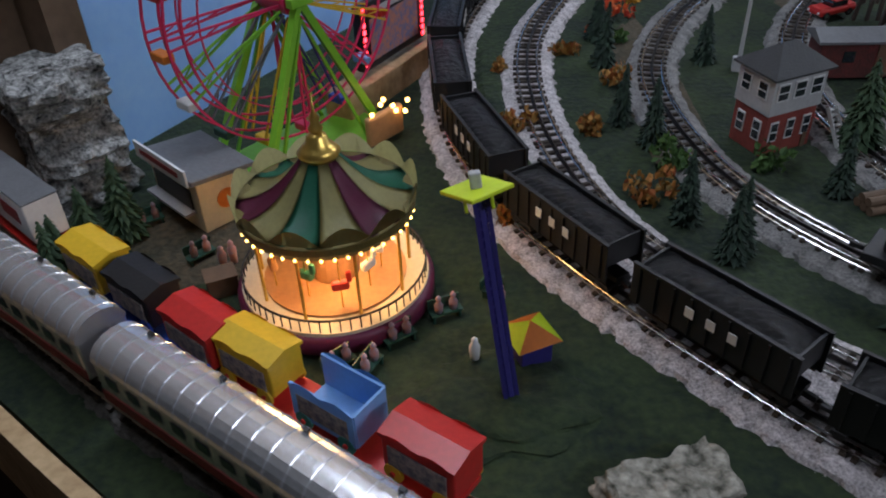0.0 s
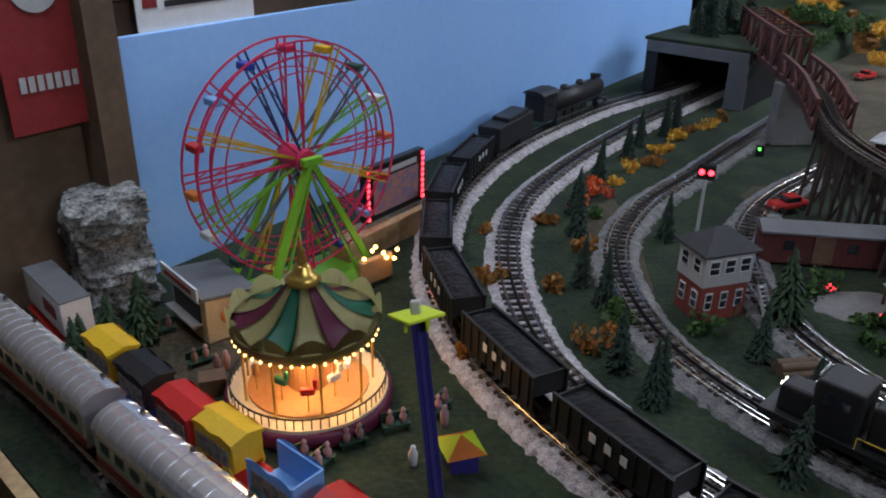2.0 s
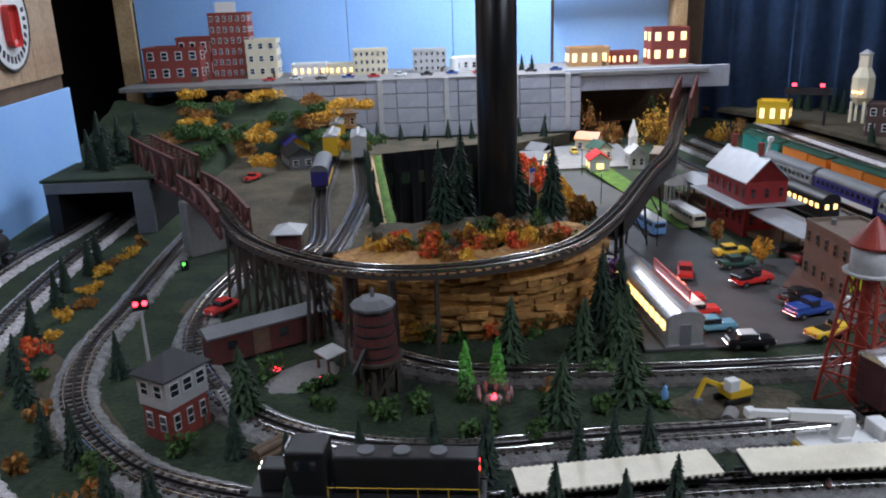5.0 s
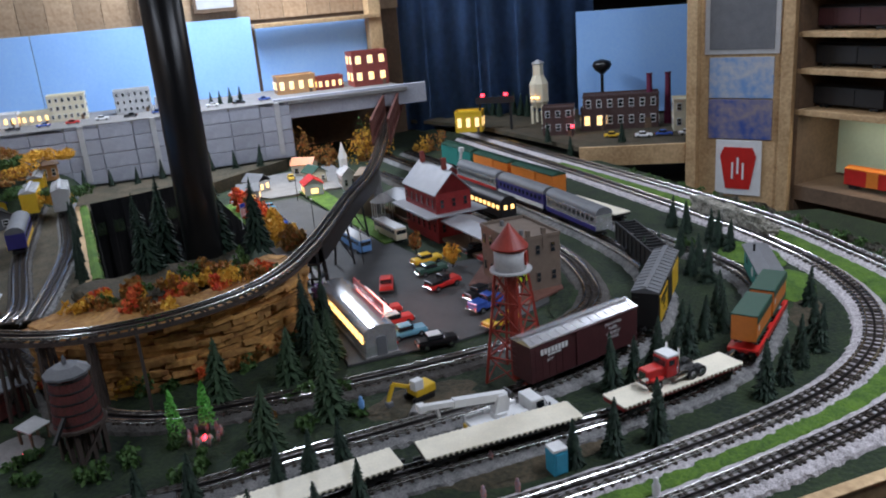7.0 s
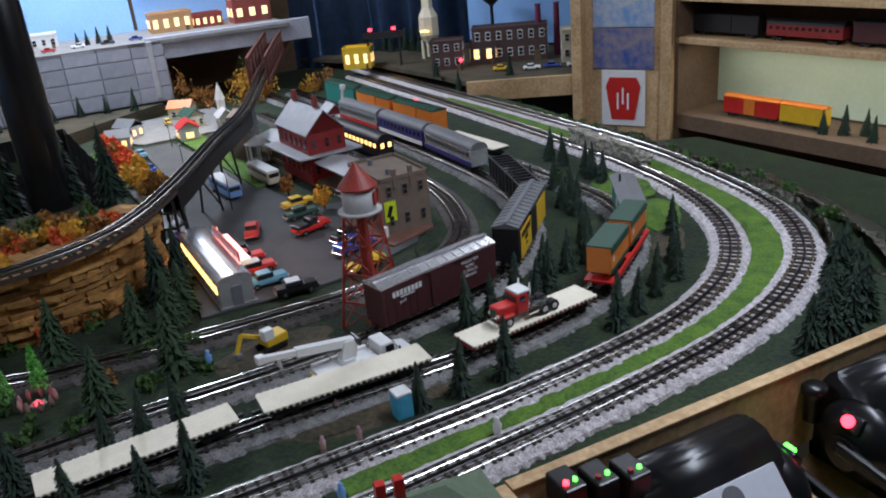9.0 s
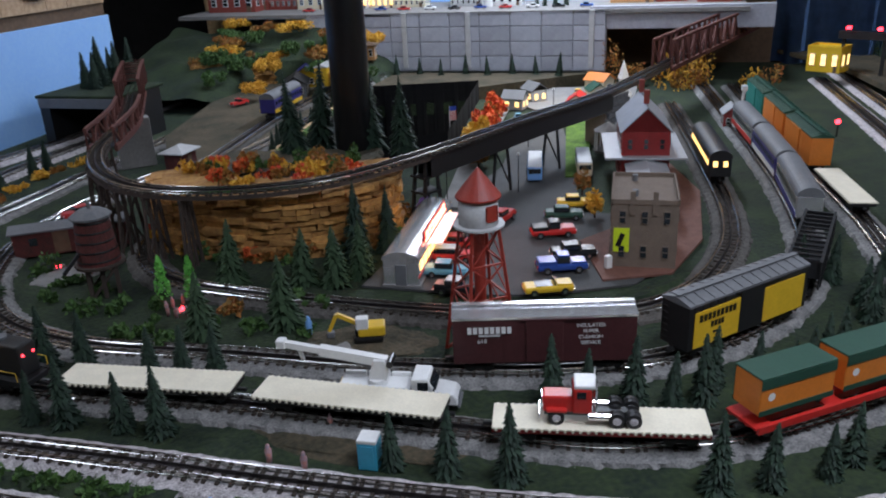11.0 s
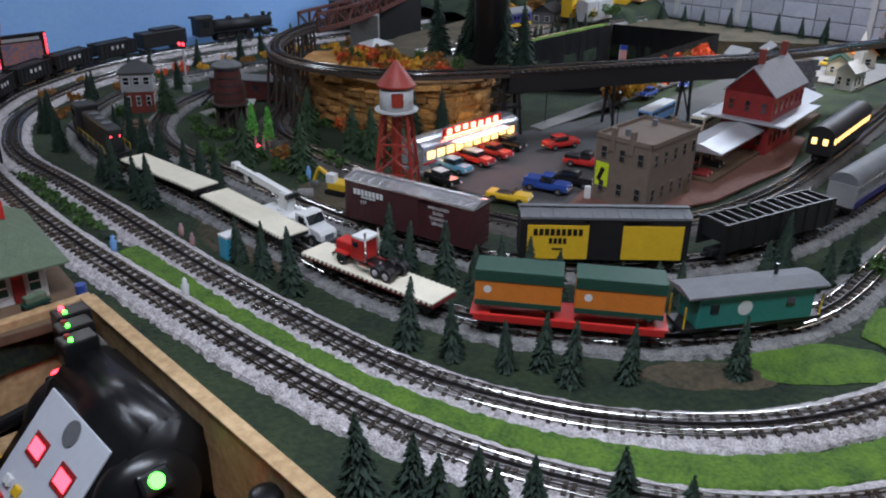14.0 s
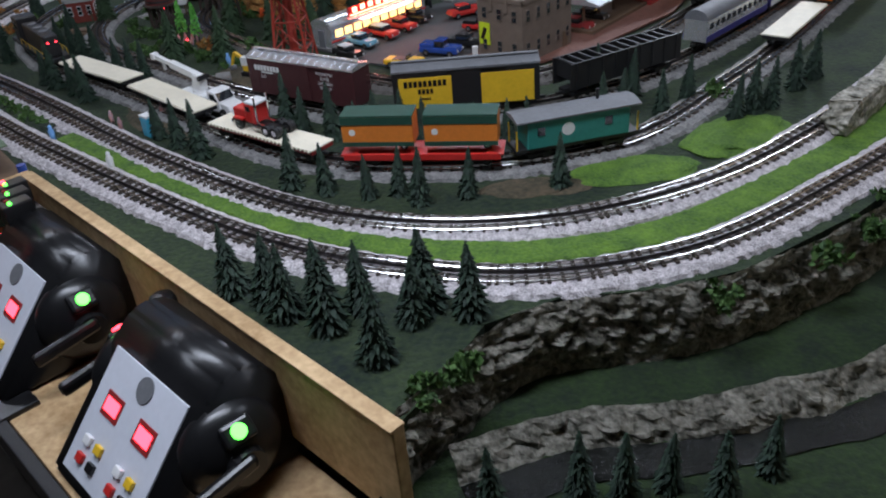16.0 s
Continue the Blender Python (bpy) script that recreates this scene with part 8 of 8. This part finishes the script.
def transformer(along):
    t = thing("train_transformer", "black train transformer with white panel and red displays", "transformer", "transformers", BOXM @ pose(along, -0.118, 0.746, 0, 0, 0) @ Matrix.Scale(1.25, 4))
    prof = [(-0.105, 0.0), (-0.110, 0.010), (0.002, 0.130), (0.022, 0.145), (0.045, 0.148), (0.068, 0.137), (0.083, 0.112), (0.090, 0.06), (0.088, 0.0)]
    bm = extrude_x(prof, -0.095, 0.095)
    bmesh.ops.bevel(bm, geom=bm.edges[:], offset=0.005, segments=2, affect="EDGES")
    part("housing", bm, BLACK, t, "", True)
    f = part("front_panel", box(0, 0, 0, 0.148, 0.140, 0.003, 0.001), PANEL_WHITE, t, "pale grey control panel face")
    f.matrix_basis = pose(0, -0.0548, 0.0712, 47, 0, 0)
    for s in (-1, 1):
        d = part("display", box(s * 0.034, 0.016, 0.002, 0.034, 0.026, 0.002), DARK_RED, f)
        part("digits", box(s * 0.034, 0.016, 0.0032, 0.026, 0.015, 0.001), RED_GLOW, d, "glowing red digits")
        for k, mm in enumerate((WHITE, YELLOW, RED, BLACK)):
            part("button", box(s * 0.034 + (k % 2 - 0.5) * 0.024, -0.028 - 0.020 * (k // 2), 0.004, 0.013, 0.010, 0.005, 0.001), mm, f)
    part("maker_badge", cyl(0.004, 0.053, 0.001, 0.014, 0.014, 0.002, 20), GREY, f, "dark round emblem")
    for s in (-1, 1):
        e = part("end_dial", dome(s), BLACK, t, "round black throttle face", True)
        part("hub", cyl(0.118 if s > 0 else -0.134, 0.010, 0.066, 0.022, 0.019, 0.016, 20, "x"), BLACK, e)
        part("lever", box(s * 0.134, -0.024, 0.068, 0.012, 0.085, 0.018, 0.005, pose(0, 0, 0, 8, 0, 0)), BLACK, e)
        part("lamp_seat", box(s * 0.117, 0.013, 0.101, 0.016, 0.034, 0.024, 0.004, pose(0, 0, 0, 0, s * -42, 0)), BLACK, e)
        lamp = part("power_lamp", cyl(0, 0, 0, 0.0085, 0.007, 0.006, 18), GREEN_GLOW if s > 0 else RED_GLOW, e, "glowing round power lamp")
        lamp.matrix_basis = pose(s * 0.122, 0.013, 0.1055, 0, s * 48, 0)
    part("foot", box(0.10, -0.10, 0.0, 0.05, 0.05, 0.012, 0.002), BLACK, t)


transformer(0.69)
transformer(0.26)
t = thing("switch_controller", "black lever switch controllers with red and green lamps", "controller", "", BOXM @ pose(0.06, -0.055, 0.93))
for k in range(3):
    b = part("lever_box", box(0.0 + 0.042 * k, -0.012 * k, 0.0, 0.034, 0.05, 0.04, 0.003), BLACK, t)
    part("red_lamp", cyl(0.042 * k - 0.007, -0.012 * k - 0.010, 0.02, 0.0045, 0.004, 0.004, 10), RED_GLOW if k == 0 else DARK_RED, b)
    part("green_lamp", cyl(0.042 * k + 0.007, -0.012 * k - 0.010, 0.02, 0.0035, 0.003, 0.004, 10), GREEN_GLOW, b, "glowing green lamp")
part("bracket", box(0.04, 0.01, -0.10, 0.10, 0.02, 0.17), BLACK, t)
single("lever_switch", lathe([(0.014, 0.0), (0.014, 0.045), (0.020, 0.05), (0.020, 0.062), (0.014, 0.066)], 18), BLACK, "black lever switch fixed on the back plank", "switch", "", BOXM @ pose(0.545, -0.032, 0.84), "", True)
single("tape_measure", box(0, 0, 0.018, 0.04, 0.03, 0.036, 0.006), YELLOW, "yellow tape measure lying on the board", "tape measure", "", BOXM @ pose(0.10, -0.21, 0.745))
single("table_fascia", sweep(spline([(-0.42, 1.052), (-0.16, 0.762), (0.07, 0.547), (0.27, 0.367), (0.58, 0.112)], 0.02), [(-0.001, -0.12), (-0.001, 0.012), (0.016, 0.012), (0.016, -0.12), (-0.001, -0.12)]), PINE, "rough pine fascia along the table edge", "fascia", "", pose(0, 0, TABLE), "structure")
crag("edge_rock", "mossy grey rocks at the table edge", (0.11, 0.07, 0.03), 14, DARK_ROCK, pose(0.745, 0.345, TABLE - 0.004, 0, 0, 20), False, "", 36, 0.9)

# ---- wall signs ----
def on_wall(u, z, v=-0.024):
    """Local x along the wall, y up, z out of the wall."""
    return by_side(u, v, z) @ pose(0, 0, 0, 90, 0, 0)


t = thing("round_sign", "dark green round metal sign with a diamond", "sign", "wall signs", on_wall(0.83, 1.495) @ Matrix.Scale(1.03, 4))
part("disc", lathe([(0.098, 0), (0.098, 0.004), (0.09, 0.006), (0.0, 0.006)], 40), GREEN, t)
part("rim", lathe([(0.092, 0.005), (0.098, 0.008), (0.100, 0.005)], 40), BLACK_MATT, t)
part("band", box(0, 0, 0.007, 0.23, 0.045, 0.004), SEA_GREEN, t)
part("diamond", box(0, 0, 0.009, 0.09, 0.09, 0.004, 0.001, pose(0, 0, 0, 0, 0, 45)), BLACK, t)
bm = bmesh.new()
for k in range(4):
    a, b = k * math.pi / 2, (k + 1) * math.pi / 2
    beam(bm, (0.062 * math.cos(a), 0.062 * math.sin(a), 0.012), (0.062 * math.cos(b), 0.062 * math.sin(b), 0.012), 0.003)
part("diamond_border", bm, LIGHT_GREY, t)
for y, w in ((0.012, 0.07), (-0.012, 0.05), (-0.07, 0.08)):
    part("letter_bar", box(0, y, 0.0125, w, 0.012, 0.002), LIGHT_GREY, t)
t = thing("round_clock", "round wall clock with black rim and dark photo dial", "clock", "", on_wall(0.50, 1.455) @ Matrix.Scale(0.80, 4))
part("rim", lathe([(0.112, 0.0), (0.118, 0.020), (0.134, 0.026), (0.145, 0.012), (0.145, 0.0), (0.112, 0.0)], 56), BLACK, t, "glossy black rim", True)
part("inner_ring", lathe([(0.104, 0.005), (0.106, 0.012), (0.114, 0.018), (0.114, 0.005), (0.104, 0.005)], 56), LIGHT_GREY, t, "pale grey inner ring", True)
part("dial", cyl(0, 0, 0.002, 0.108, 0.108, 0.004, 48), mat("photo_dial", (0.17, 0.17, 0.18), 0.55, 0, 0.5, 14, 0, (0.03, 0.03, 0.035), 4), t)
for k in range(12):
    a = math.pi / 2 - 2 * math.pi * (k + 1) / 12
    words(str(k + 1), 0.024, pose(0.086 * math.cos(a), 0.086 * math.sin(a), 0.0075), WHITE, t, "numeral")
for a, l in ((222, 0.08), (40, 0.05)):
    part("clock_arm", box(l / 2 * math.cos(math.radians(a)), l / 2 * math.sin(math.radians(a)), 0.009, l, 0.004, 0.002, 0, pose(0, 0, 0, 0, 0, a)), LIGHT_GREY, t)
t = thing("gear_clock", "wall clock in a dark gear-toothed frame", "clock", "", on_wall(1.25, 1.588) @ Matrix.Scale(1.14, 4))
part("ring", lathe([(0.115, 0.0), (0.195, 0.0), (0.195, 0.012), (0.115, 0.016)], 48), OLD_WOOD, t)
for k in range(36):
    a = 2 * math.pi * k / 36
    part("tooth", box(0.197 * math.cos(a), 0.197 * math.sin(a), 0.008, 0.020, 0.016, 0.016, 0.002, pose(0, 0, 0, 0, 0, math.degrees(a))), BLACK_MATT, t)
    if k % 2 == 0:
        part("stud", cyl(0.155 * math.cos(a), 0.155 * math.sin(a), 0.012, 0.010, 0.008, 0.008, 8), BLACK_MATT, t)
part("dial", lathe([(0.116, 0.004), (0.116, 0.008), (0.0, 0.008)], 40), LIGHT_GREY, t)
part("inner_dial", lathe([(0.085, 0.008), (0.085, 0.010), (0.0, 0.010)], 36), NAVY, t)
part("emblem", box(0, 0.0, 0.011, 0.07, 0.05, 0.003, 0.001), LIGHT_GREY, t)
part("emblem_patch", box(0, 0.012, 0.013, 0.05, 0.012, 0.002), RED, t)
for a, l in ((225, 0.075), (120, 0.055)):
    part("clock_arm", box(l / 2 * math.cos(math.radians(a)), l / 2 * math.sin(math.radians(a)), 0.015, l, 0.006, 0.002, 0, pose(0, 0, 0, 0, 0, a)), BLACK, t)
t = thing("round_sign", "white round metal sign with a red emblem", "sign", "wall signs", on_wall(2.06, 1.566) @ Matrix.Scale(1.12, 4))
part("disc", lathe([(0.150, 0), (0.150, 0.004), (0.14, 0.006), (0.0, 0.006)], 40), WHITE, t)
part("rim", lathe([(0.143, 0.005), (0.150, 0.008), (0.153, 0.005)], 40), BLACK_MATT, t)
part("emblem", box(0.0, -0.02, 0.008, 0.075, 0.12, 0.003, 0.02), RED, t)
for k in range(18):
    a = math.radians(-20 + 12.5 * k) + math.pi
    part("letter_bar", box(0.117 * math.cos(a), 0.117 * math.sin(a), 0.007, 0.020, 0.012, 0.002, 0, pose(0, 0, 0, 0, 0, math.degrees(a))), BLACK, t)
t = thing("wall_poster", "white railway poster with a colourful picture", "poster", "", on_wall(0.16, 1.418))
part("sheet", box(0, 0, 0.001, 0.235, 0.24, 0.002), WHITE, t)
part("picture", box(0, 0.045, 0.003, 0.19, 0.13, 0.001), mat("sunset_print", (0.5, 0.16, 0.06), 0.5, 0, 0.5, 14, 0, (0.6, 0.4, 0.15), 3), t)
for y, w in ((-0.055, 0.09), (-0.078, 0.13)):
    part("letter_bar", box(0, y, 0.003, w, 0.010, 0.001), BLACK_MATT, t)
for s in (-1, 1):
    part("keystone", box(s * 0.092, -0.068, 0.003, 0.026, 0.028, 0.001), DARK_RED, t)
t = thing("hanging_banner", "dark red cloth banner with a pale emblem", "banner", "", on_wall(-0.115, 1.385, -0.02))
part("cloth", box(0, 0, 0.001, 0.13, 0.40, 0.003, 0.001), DARK_RED, t)
part("emblem", lathe([(0.035, 0.003), (0.035, 0.005), (0.0, 0.005)], 24), LIGHT_GREY, t)
for k in range(7):
    part("letter_bar", box(-0.039 + 0.013 * k, -0.13, 0.004, 0.009, 0.022, 0.001), LIGHT_GREY, t)
# framed picture above the far boards
for u, v, z, w, h, mm, lab in ((3.64, 1.42, 1.76, 0.20, 0.20, BLACK_MATT, "dark round plaque high on the panelling"), (3.64, 1.70, 1.80, 0.22, 0.28, LIGHT_GREY, "framed pale picture on the panelling")):
    t = thing("wall_plaque", lab, "picture", "wall pictures", RP(u, v, z, -90))
    part("frame", box(0, 0, 0, w, 0.015, h, 0.004), OLD_WOOD, t)
    part("picture", box(0, -0.009, 0, w * 0.85, 0.002, h * 0.85), mm, t)

# ---- eastern industrial corner ----
BZ = 0.958
sheet([(3.95, 0.86), (4.14, 0.37), (4.98, 0.52), (5.15, 1.3), (4.6, 2.2), (4.48, 1.72), (4.12, 1.12)], None, BZ, 0.02, DIRT, "bench_ground", "brown earth of the industrial corner", "ground")
single("bench_fascia", beam(bmesh.new(), (3.945, 0.865, BZ - 0.042), (4.137, 0.365, BZ - 0.042), 0.02, 0.085), PINE, "pine fascia board of the corner bench", "fascia", "", None, "structure")


def east(name, x, y, sx, sy, h, wm, label, nx=3, nz=1, lit=False, turn=110, roof="flat", rm=GREY):
    return house(name, label, pose(x, y, BZ, 0, 0, turn - 180), sx, sy, h, wm, rm, 0.03, nx, nz, lit, roof, "building")


DARK_BRICK = mat("sooty_brick", (0.09, 0.05, 0.045), 0.8, 0, 0.4, 60, 0.4)
east("factory", 4.48, 0.86, 0.36, 0.13, 0.16, DARK_BRICK, "dark sooty brick factory with an orange lit door", 7, 2)
e = east("factory", 4.40, 0.97, 0.12, 0.10, 0.10, DARK_BRICK, "small sooty brick workshop with lit door", 2, 1, True)
east("brick_office", 4.27, 1.10, 0.15, 0.11, 0.13, DARK_BRICK, "dark brick office with pale windows", 3, 2)
east("yellow_house", 4.47, 0.52, 0.15, 0.12, 0.14, CREAM, "pale yellow two-storey house", 3, 2)
east("yellow_shed", 4.30, 1.62, 0.14, 0.10, 0.10, YELLOW, "yellow loading shed beside the brick works", 3, 1, True)
for k, (x, y) in enumerate(((4.56, 0.74), (4.60, 0.66))):
    single("smokestack", lathe([(0.018, 0), (0.013, 0.24), (0.016, 0.25)], 14), BURGUNDY, "dark red factory smokestack", "smokestack", "smokestacks", pose(x, y, BZ))
t = thing("coaling_tower", "tall cream coaling tower on legs", "tower", "", pose(4.55, 1.33, BZ) @ Matrix.Scale(0.84, 4))
part("bin", lathe([(0.035, 0.10), (0.062, 0.14), (0.062, 0.25), (0.035, 0.30)], 8), CREAM, t)
part("head_house", box(0, 0, 0.335, 0.05, 0.05, 0.08, 0.001), CREAM, t)
part("cap", hip(0.05, 0.05, 0.375, 0.025, 0.006), LIGHT_GREY, t)
for k in range(4):
    part("leg", box(0.035 * (1 if k % 2 else -1), 0.035 * (1 if k > 1 else -1), 0.055, 0.014, 0.014, 0.12), CREAM, t)
for k in range(3):
    part("lamp", box(-0.064, -0.02 + 0.02 * k, 0.17, 0.004, 0.012, 0.008), WARM_GLOW, t, "glowing lamp")
t = thing("black_water_tower", "black ball-topped water tower on a single post", "water tower", "", pose(4.66, 1.02, BZ))
part("post", cyl(0, 0, 0, 0.010, 0.008, 0.26, 10), BLACK, t)
part("ball", lathe([(0.006, 0.235), (0.040, 0.265), (0.050, 0.285), (0.040, 0.305), (0.004, 0.315)], 20), BLACK, t, "", True)
t = thing("oil_gantry", "black gantry with red glowing lamps", "gantry", "", pose(4.33, 1.48, BZ, 0, 0, 110))
for x in (-0.08, 0.08):
    part("mast", box(x, 0, 0.08, 0.012, 0.012, 0.16), BLACK_MATT, t)
part("beam", box(0, 0, 0.155, 0.2, 0.03, 0.03), BLACK_MATT, t)
for x in (-0.06, 0.06):
    part("red_lamp", cyl(x, 0.02, 0.18, 0.010, 0.010, 0.012, 10), RED_GLOW, t, "glowing red lamp")
for x, y, mm in ((4.22, 0.66, WHITE), (4.27, 0.58, AUTO_BLUE), (4.20, 0.80, YELLOW), (4.30, 0.48, WHITE)):
    car(x, y, 110, mm, "small toy car parked by the factory", 0.8, None, "sedan", BZ)
for k in range(9):
    pine(4.75 + 0.03 * (k % 3), 1.5 + 0.06 * k, BZ, None, 1.2)
for x, y in ((3.98, 0.92), (4.05, 1.06), (4.1, 0.72)):
    pine(x, y, BZ if x > 4 else TABLE, None, 1.0)
t = thing("bucket_truck", "white toy bucket truck with raised boom", "truck", "", pose(3.42, 1.18, TABLE + 0.003, 0, 0, 60))
part("body", box(0, 0, 0.022, 0.09, 0.036, 0.024, 0.003), WHITE, t)
part("boom", beam(bmesh.new(), (0.0, 0, 0.03), (-0.03, 0, 0.14), 0.008), WHITE, t)
part("bucket", box(-0.032, 0, 0.15, 0.018, 0.018, 0.018, 0.002), WHITE, t)
for x_ in (-0.03, 0.03):
    for s in (-1, 1):
        wheel(t, x_, s * 0.016, 0.009, 0.006)
for k, (x, y) in enumerate(((3.62, 0.95), (4.2, 1.0))):
    t = thing("track_signal", "low track signal with a red lamp", "signal", "", pose(x, y, TABLE if k == 0 else BZ))
    part("mast", cyl(0, 0, 0, 0.003, 0.003, 0.05, 6), BLACK_MATT, t)
    part("lamp", cyl(-0.006, 0, 0.05, 0.008, 0.008, 0.008, 10, "x"), RED_GLOW, t, "glowing red lamp")
# distant freight train on the far straight
i = near(MIDDLE, 3.12, 0.50)
for k, (mm, lab) in enumerate(((ORANGE, "orange and green boxcar on the far straight"), (ORANGE, "orange and green boxcar on the far straight"), (TEAL, "teal green boxcar on the far straight"))):
    boxcar(on_track(MIDDLE, i + 30 + 31 * k), lab, mm, GREEN, mm, 0.28)
flatcar(on_track(MIDDLE, i - 4), "long black flatcar with a pale wooden deck")

# ---- notice panel and display shelves ----
E0 = Vector((4.10, 0.03, 0))
t = thing("notice_panel", "plywood panel with pine posts holding pictures", "panel", "", pose(4.10, 0.215, 0, 0, 0, 84))
part("board", box(0, -0.02, 1.2, 0.36, 0.015, 2.4, 0.002), PINE, t)
for s in (-1, 1):
    part("post", box(s * 0.19, 0, 1.2, 0.045, 0.07, 2.4, 0.003), PINE, t)
for nm, z, h, w, mm, lab in (("train_picture", 1.385, 0.165, 0.26, mat("blue_print", (0.16, 0.3, 0.55), 0.3, 0, 0.5, 9, 0, (0.5, 0.5, 0.5), 4), "blue picture of a train in the hills"), ("train_picture", 1.215, 0.165, 0.26, mat("dusk_print", (0.05, 0.09, 0.3), 0.3, 0, 0.5, 9, 0, (0.3, 0.25, 0.25), 4), "dark blue picture of a steam train"), ("framed_picture", 1.60, 0.24, 0.30, LIGHT_GREY, "silver-framed dark picture on a wooden wall")):
    q = thing(nm, lab, "picture", "panel pictures", pose(4.10, 0.215, z - 0.15, 0, 0, 84))
    part("sheet", box(0, 0.0, 0, w, 0.006, h, 0.001), mm, q).location.y = 0.0
    if nm == "framed_picture":
        part("picture", box(0, 0.004, 0, w * 0.86, 0.003, h * 0.84), GREY, q)
q = thing("keystone_sign", "white square sign with a red keystone", "sign", "wall signs", pose(4.10, 0.215, 0.86, 0, 0, 84))
part("plate", box(0, 0, 0, 0.19, 0.006, 0.235, 0.002), WHITE, q)
bm = bmesh.new()
pts = [(-0.05, -0.09), (0.05, -0.09), (0.075, 0.05), (0.058, 0.088), (-0.058, 0.088), (-0.075, 0.05)]
lo = [bm.verts.new((x, 0.0035, z)) for x, z in pts]
hi = [bm.verts.new((x, 0.006, z)) for x, z in pts]
bm.faces.new(hi)
for i_ in range(6):
    bm.faces.new((lo[i_], lo[(i_ + 1) % 6], hi[(i_ + 1) % 6], hi[i_]))
bmesh.ops.recalc_face_normals(bm, faces=bm.faces[:])
part("keystone", bm, RED, q, "red keystone shape")
for x in (-0.022, 0.0, 0.022):
    part("letter_bar", box(x, 0.0072, 0.01 - abs(x), 0.008, 0.002, 0.07), WHITE, q)
for o in scene.objects:
    if o.name.split(".")[0] in ("notice_panel", "train_picture", "framed_picture", "keystone_sign") and o.parent is None:
        o.matrix_basis = o.matrix_basis @ pose(0, 0.008 if o.name.startswith("notice") else 0.0, 0)

SHM = pose(4.08, 0.0, -0.11, 0, 0, math.degrees(math.atan2(-0.86, -0.51)))
t = thing("display_shelves", "pine display shelves lined with model trains", "shelves", "", SHM)
for z, th, mm in ((1.665, 0.02, PINE), (1.51, 0.02, PINE), (1.37, 0.02, PINE), (1.21, 0.022, PINE), (0.885, 0.06, OLD_WOOD), (0.62, 0.03, OLD_WOOD)):
    part("shelf_board", box(0.85, 0.13, z, 1.7, 0.26, th, 0.001), mm, t)
part("back_board", box(0.85, 0.27, 1.2, 1.7, 0.02, 2.4), OLD_WOOD, t)
part("lit_back", box(0.85, 0.255, 1.06, 1.68, 0.006, 0.27), mat("pale_green_wall", (0.5, 0.6, 0.48), 0.7, 0, 0.1, 10, 0.05), t, "pale green back wall of the lit shelf")
for x in (0.0, 1.7):
    part("side_post", box(x, 0.13, 1.0, 0.03, 0.26, 2.0), OLD_WOOD, t)
lamp = bpy.data.lights.new("shelf_lamp", "AREA")
lamp.shape, lamp.size, lamp.size_y, lamp.energy, lamp.color = "RECTANGLE", 1.5, 0.04, 2.2, (1, 0.98, 0.85)
ob = new("shelf_lamp", lamp)
ob.matrix_world = SHM @ pose(0.85, 0.10, 1.195)
rc = random.Random(21)
COL = [(TUSCAN, "maroon"), (DARK_RED, "dark red"), (BLACK_MATT, "black"), (SKY_BLUE, "pale blue"), (YELLOW, "yellow"), (ORANGE, "orange"), (TEAL, "teal"), (SILVER, "silver")]
for z, pick in ((1.381, (2, 1, 2, 2, 4)), (1.521, (0, 1, 3, 3, 6)), (1.222, (2, 1, 0, 2, 4)), (1.676, (5, 1, 5, 7, 0))):
    for k, c_ in enumerate(pick):
        mm, nm = COL[c_]
        if k % 2:
            coach(SHM @ pose(0.17 + 0.33 * k, 0.10, z) @ Matrix.Scale(0.82, 4), f"{nm} model passenger car on a display shelf", mm, BLACK_MATT, 0.36)
        else:
            boxcar(SHM @ pose(0.17 + 0.33 * k, 0.10, z) @ Matrix.Scale(0.82, 4), f"{nm} model boxcar on a display shelf", mm, BLACK_MATT, mm, 0.36)
boxcar(SHM @ pose(0.30, 0.10, 0.917) @ Matrix.Scale(0.8, 4), "red and orange model diesel on the lit shelf", RED, ORANGE, ORANGE, 0.3)
boxcar(SHM @ pose(0.52, 0.10, 0.917) @ Matrix.Scale(0.8, 4), "yellow model diesel on the lit shelf", YELLOW, ORANGE, YELLOW, 0.22)
for k in range(12):
    p = SHM @ Vector((0.62 + 0.06 * k, 0.06 + 0.03 * (k % 3), 0))
    pine(p.x, p.y, 0.805, None, 1.0)
house("shelf_cabin", "green and orange toy cabin on the lit shelf", SHM @ pose(1.32, 0.13, 0.915), 0.16, 0.10, 0.09, MOSS_ROOF, TAN, 0.05, 3, 1)
for k, (x, w) in enumerate(((0.62, 0.16), (0.85, 0.18), (1.15, 0.2), (0.40, 0.12))):
    b = thing("plastic_tub", "cloudy white plastic tub on the lower shelf" if k != 2 else "blue plastic tub on the lower shelf", "tub", "plastic tubs", SHM @ pose(x, 0.10, 0.636))
    part("body", box(0, 0, 0.055, w, 0.14, 0.11, 0.012), LIGHT_GREY if k != 2 else TURQ, b)
    part("lid", box(0, 0, 0.115, w + 0.01, 0.15, 0.012, 0.004), WHITE, b)
# pilasters on the retaining wall
for v in (0.98, 1.29, 1.86):
    ob = part("pilaster", box(-0.03, v - 1.2, 0.01, 0.016, 0.024, 0.255, 0.002), LIGHT_GREY, bpy.data.objects["retaining_wall"])
    ob.location.y = -2 * (v - 1.2)
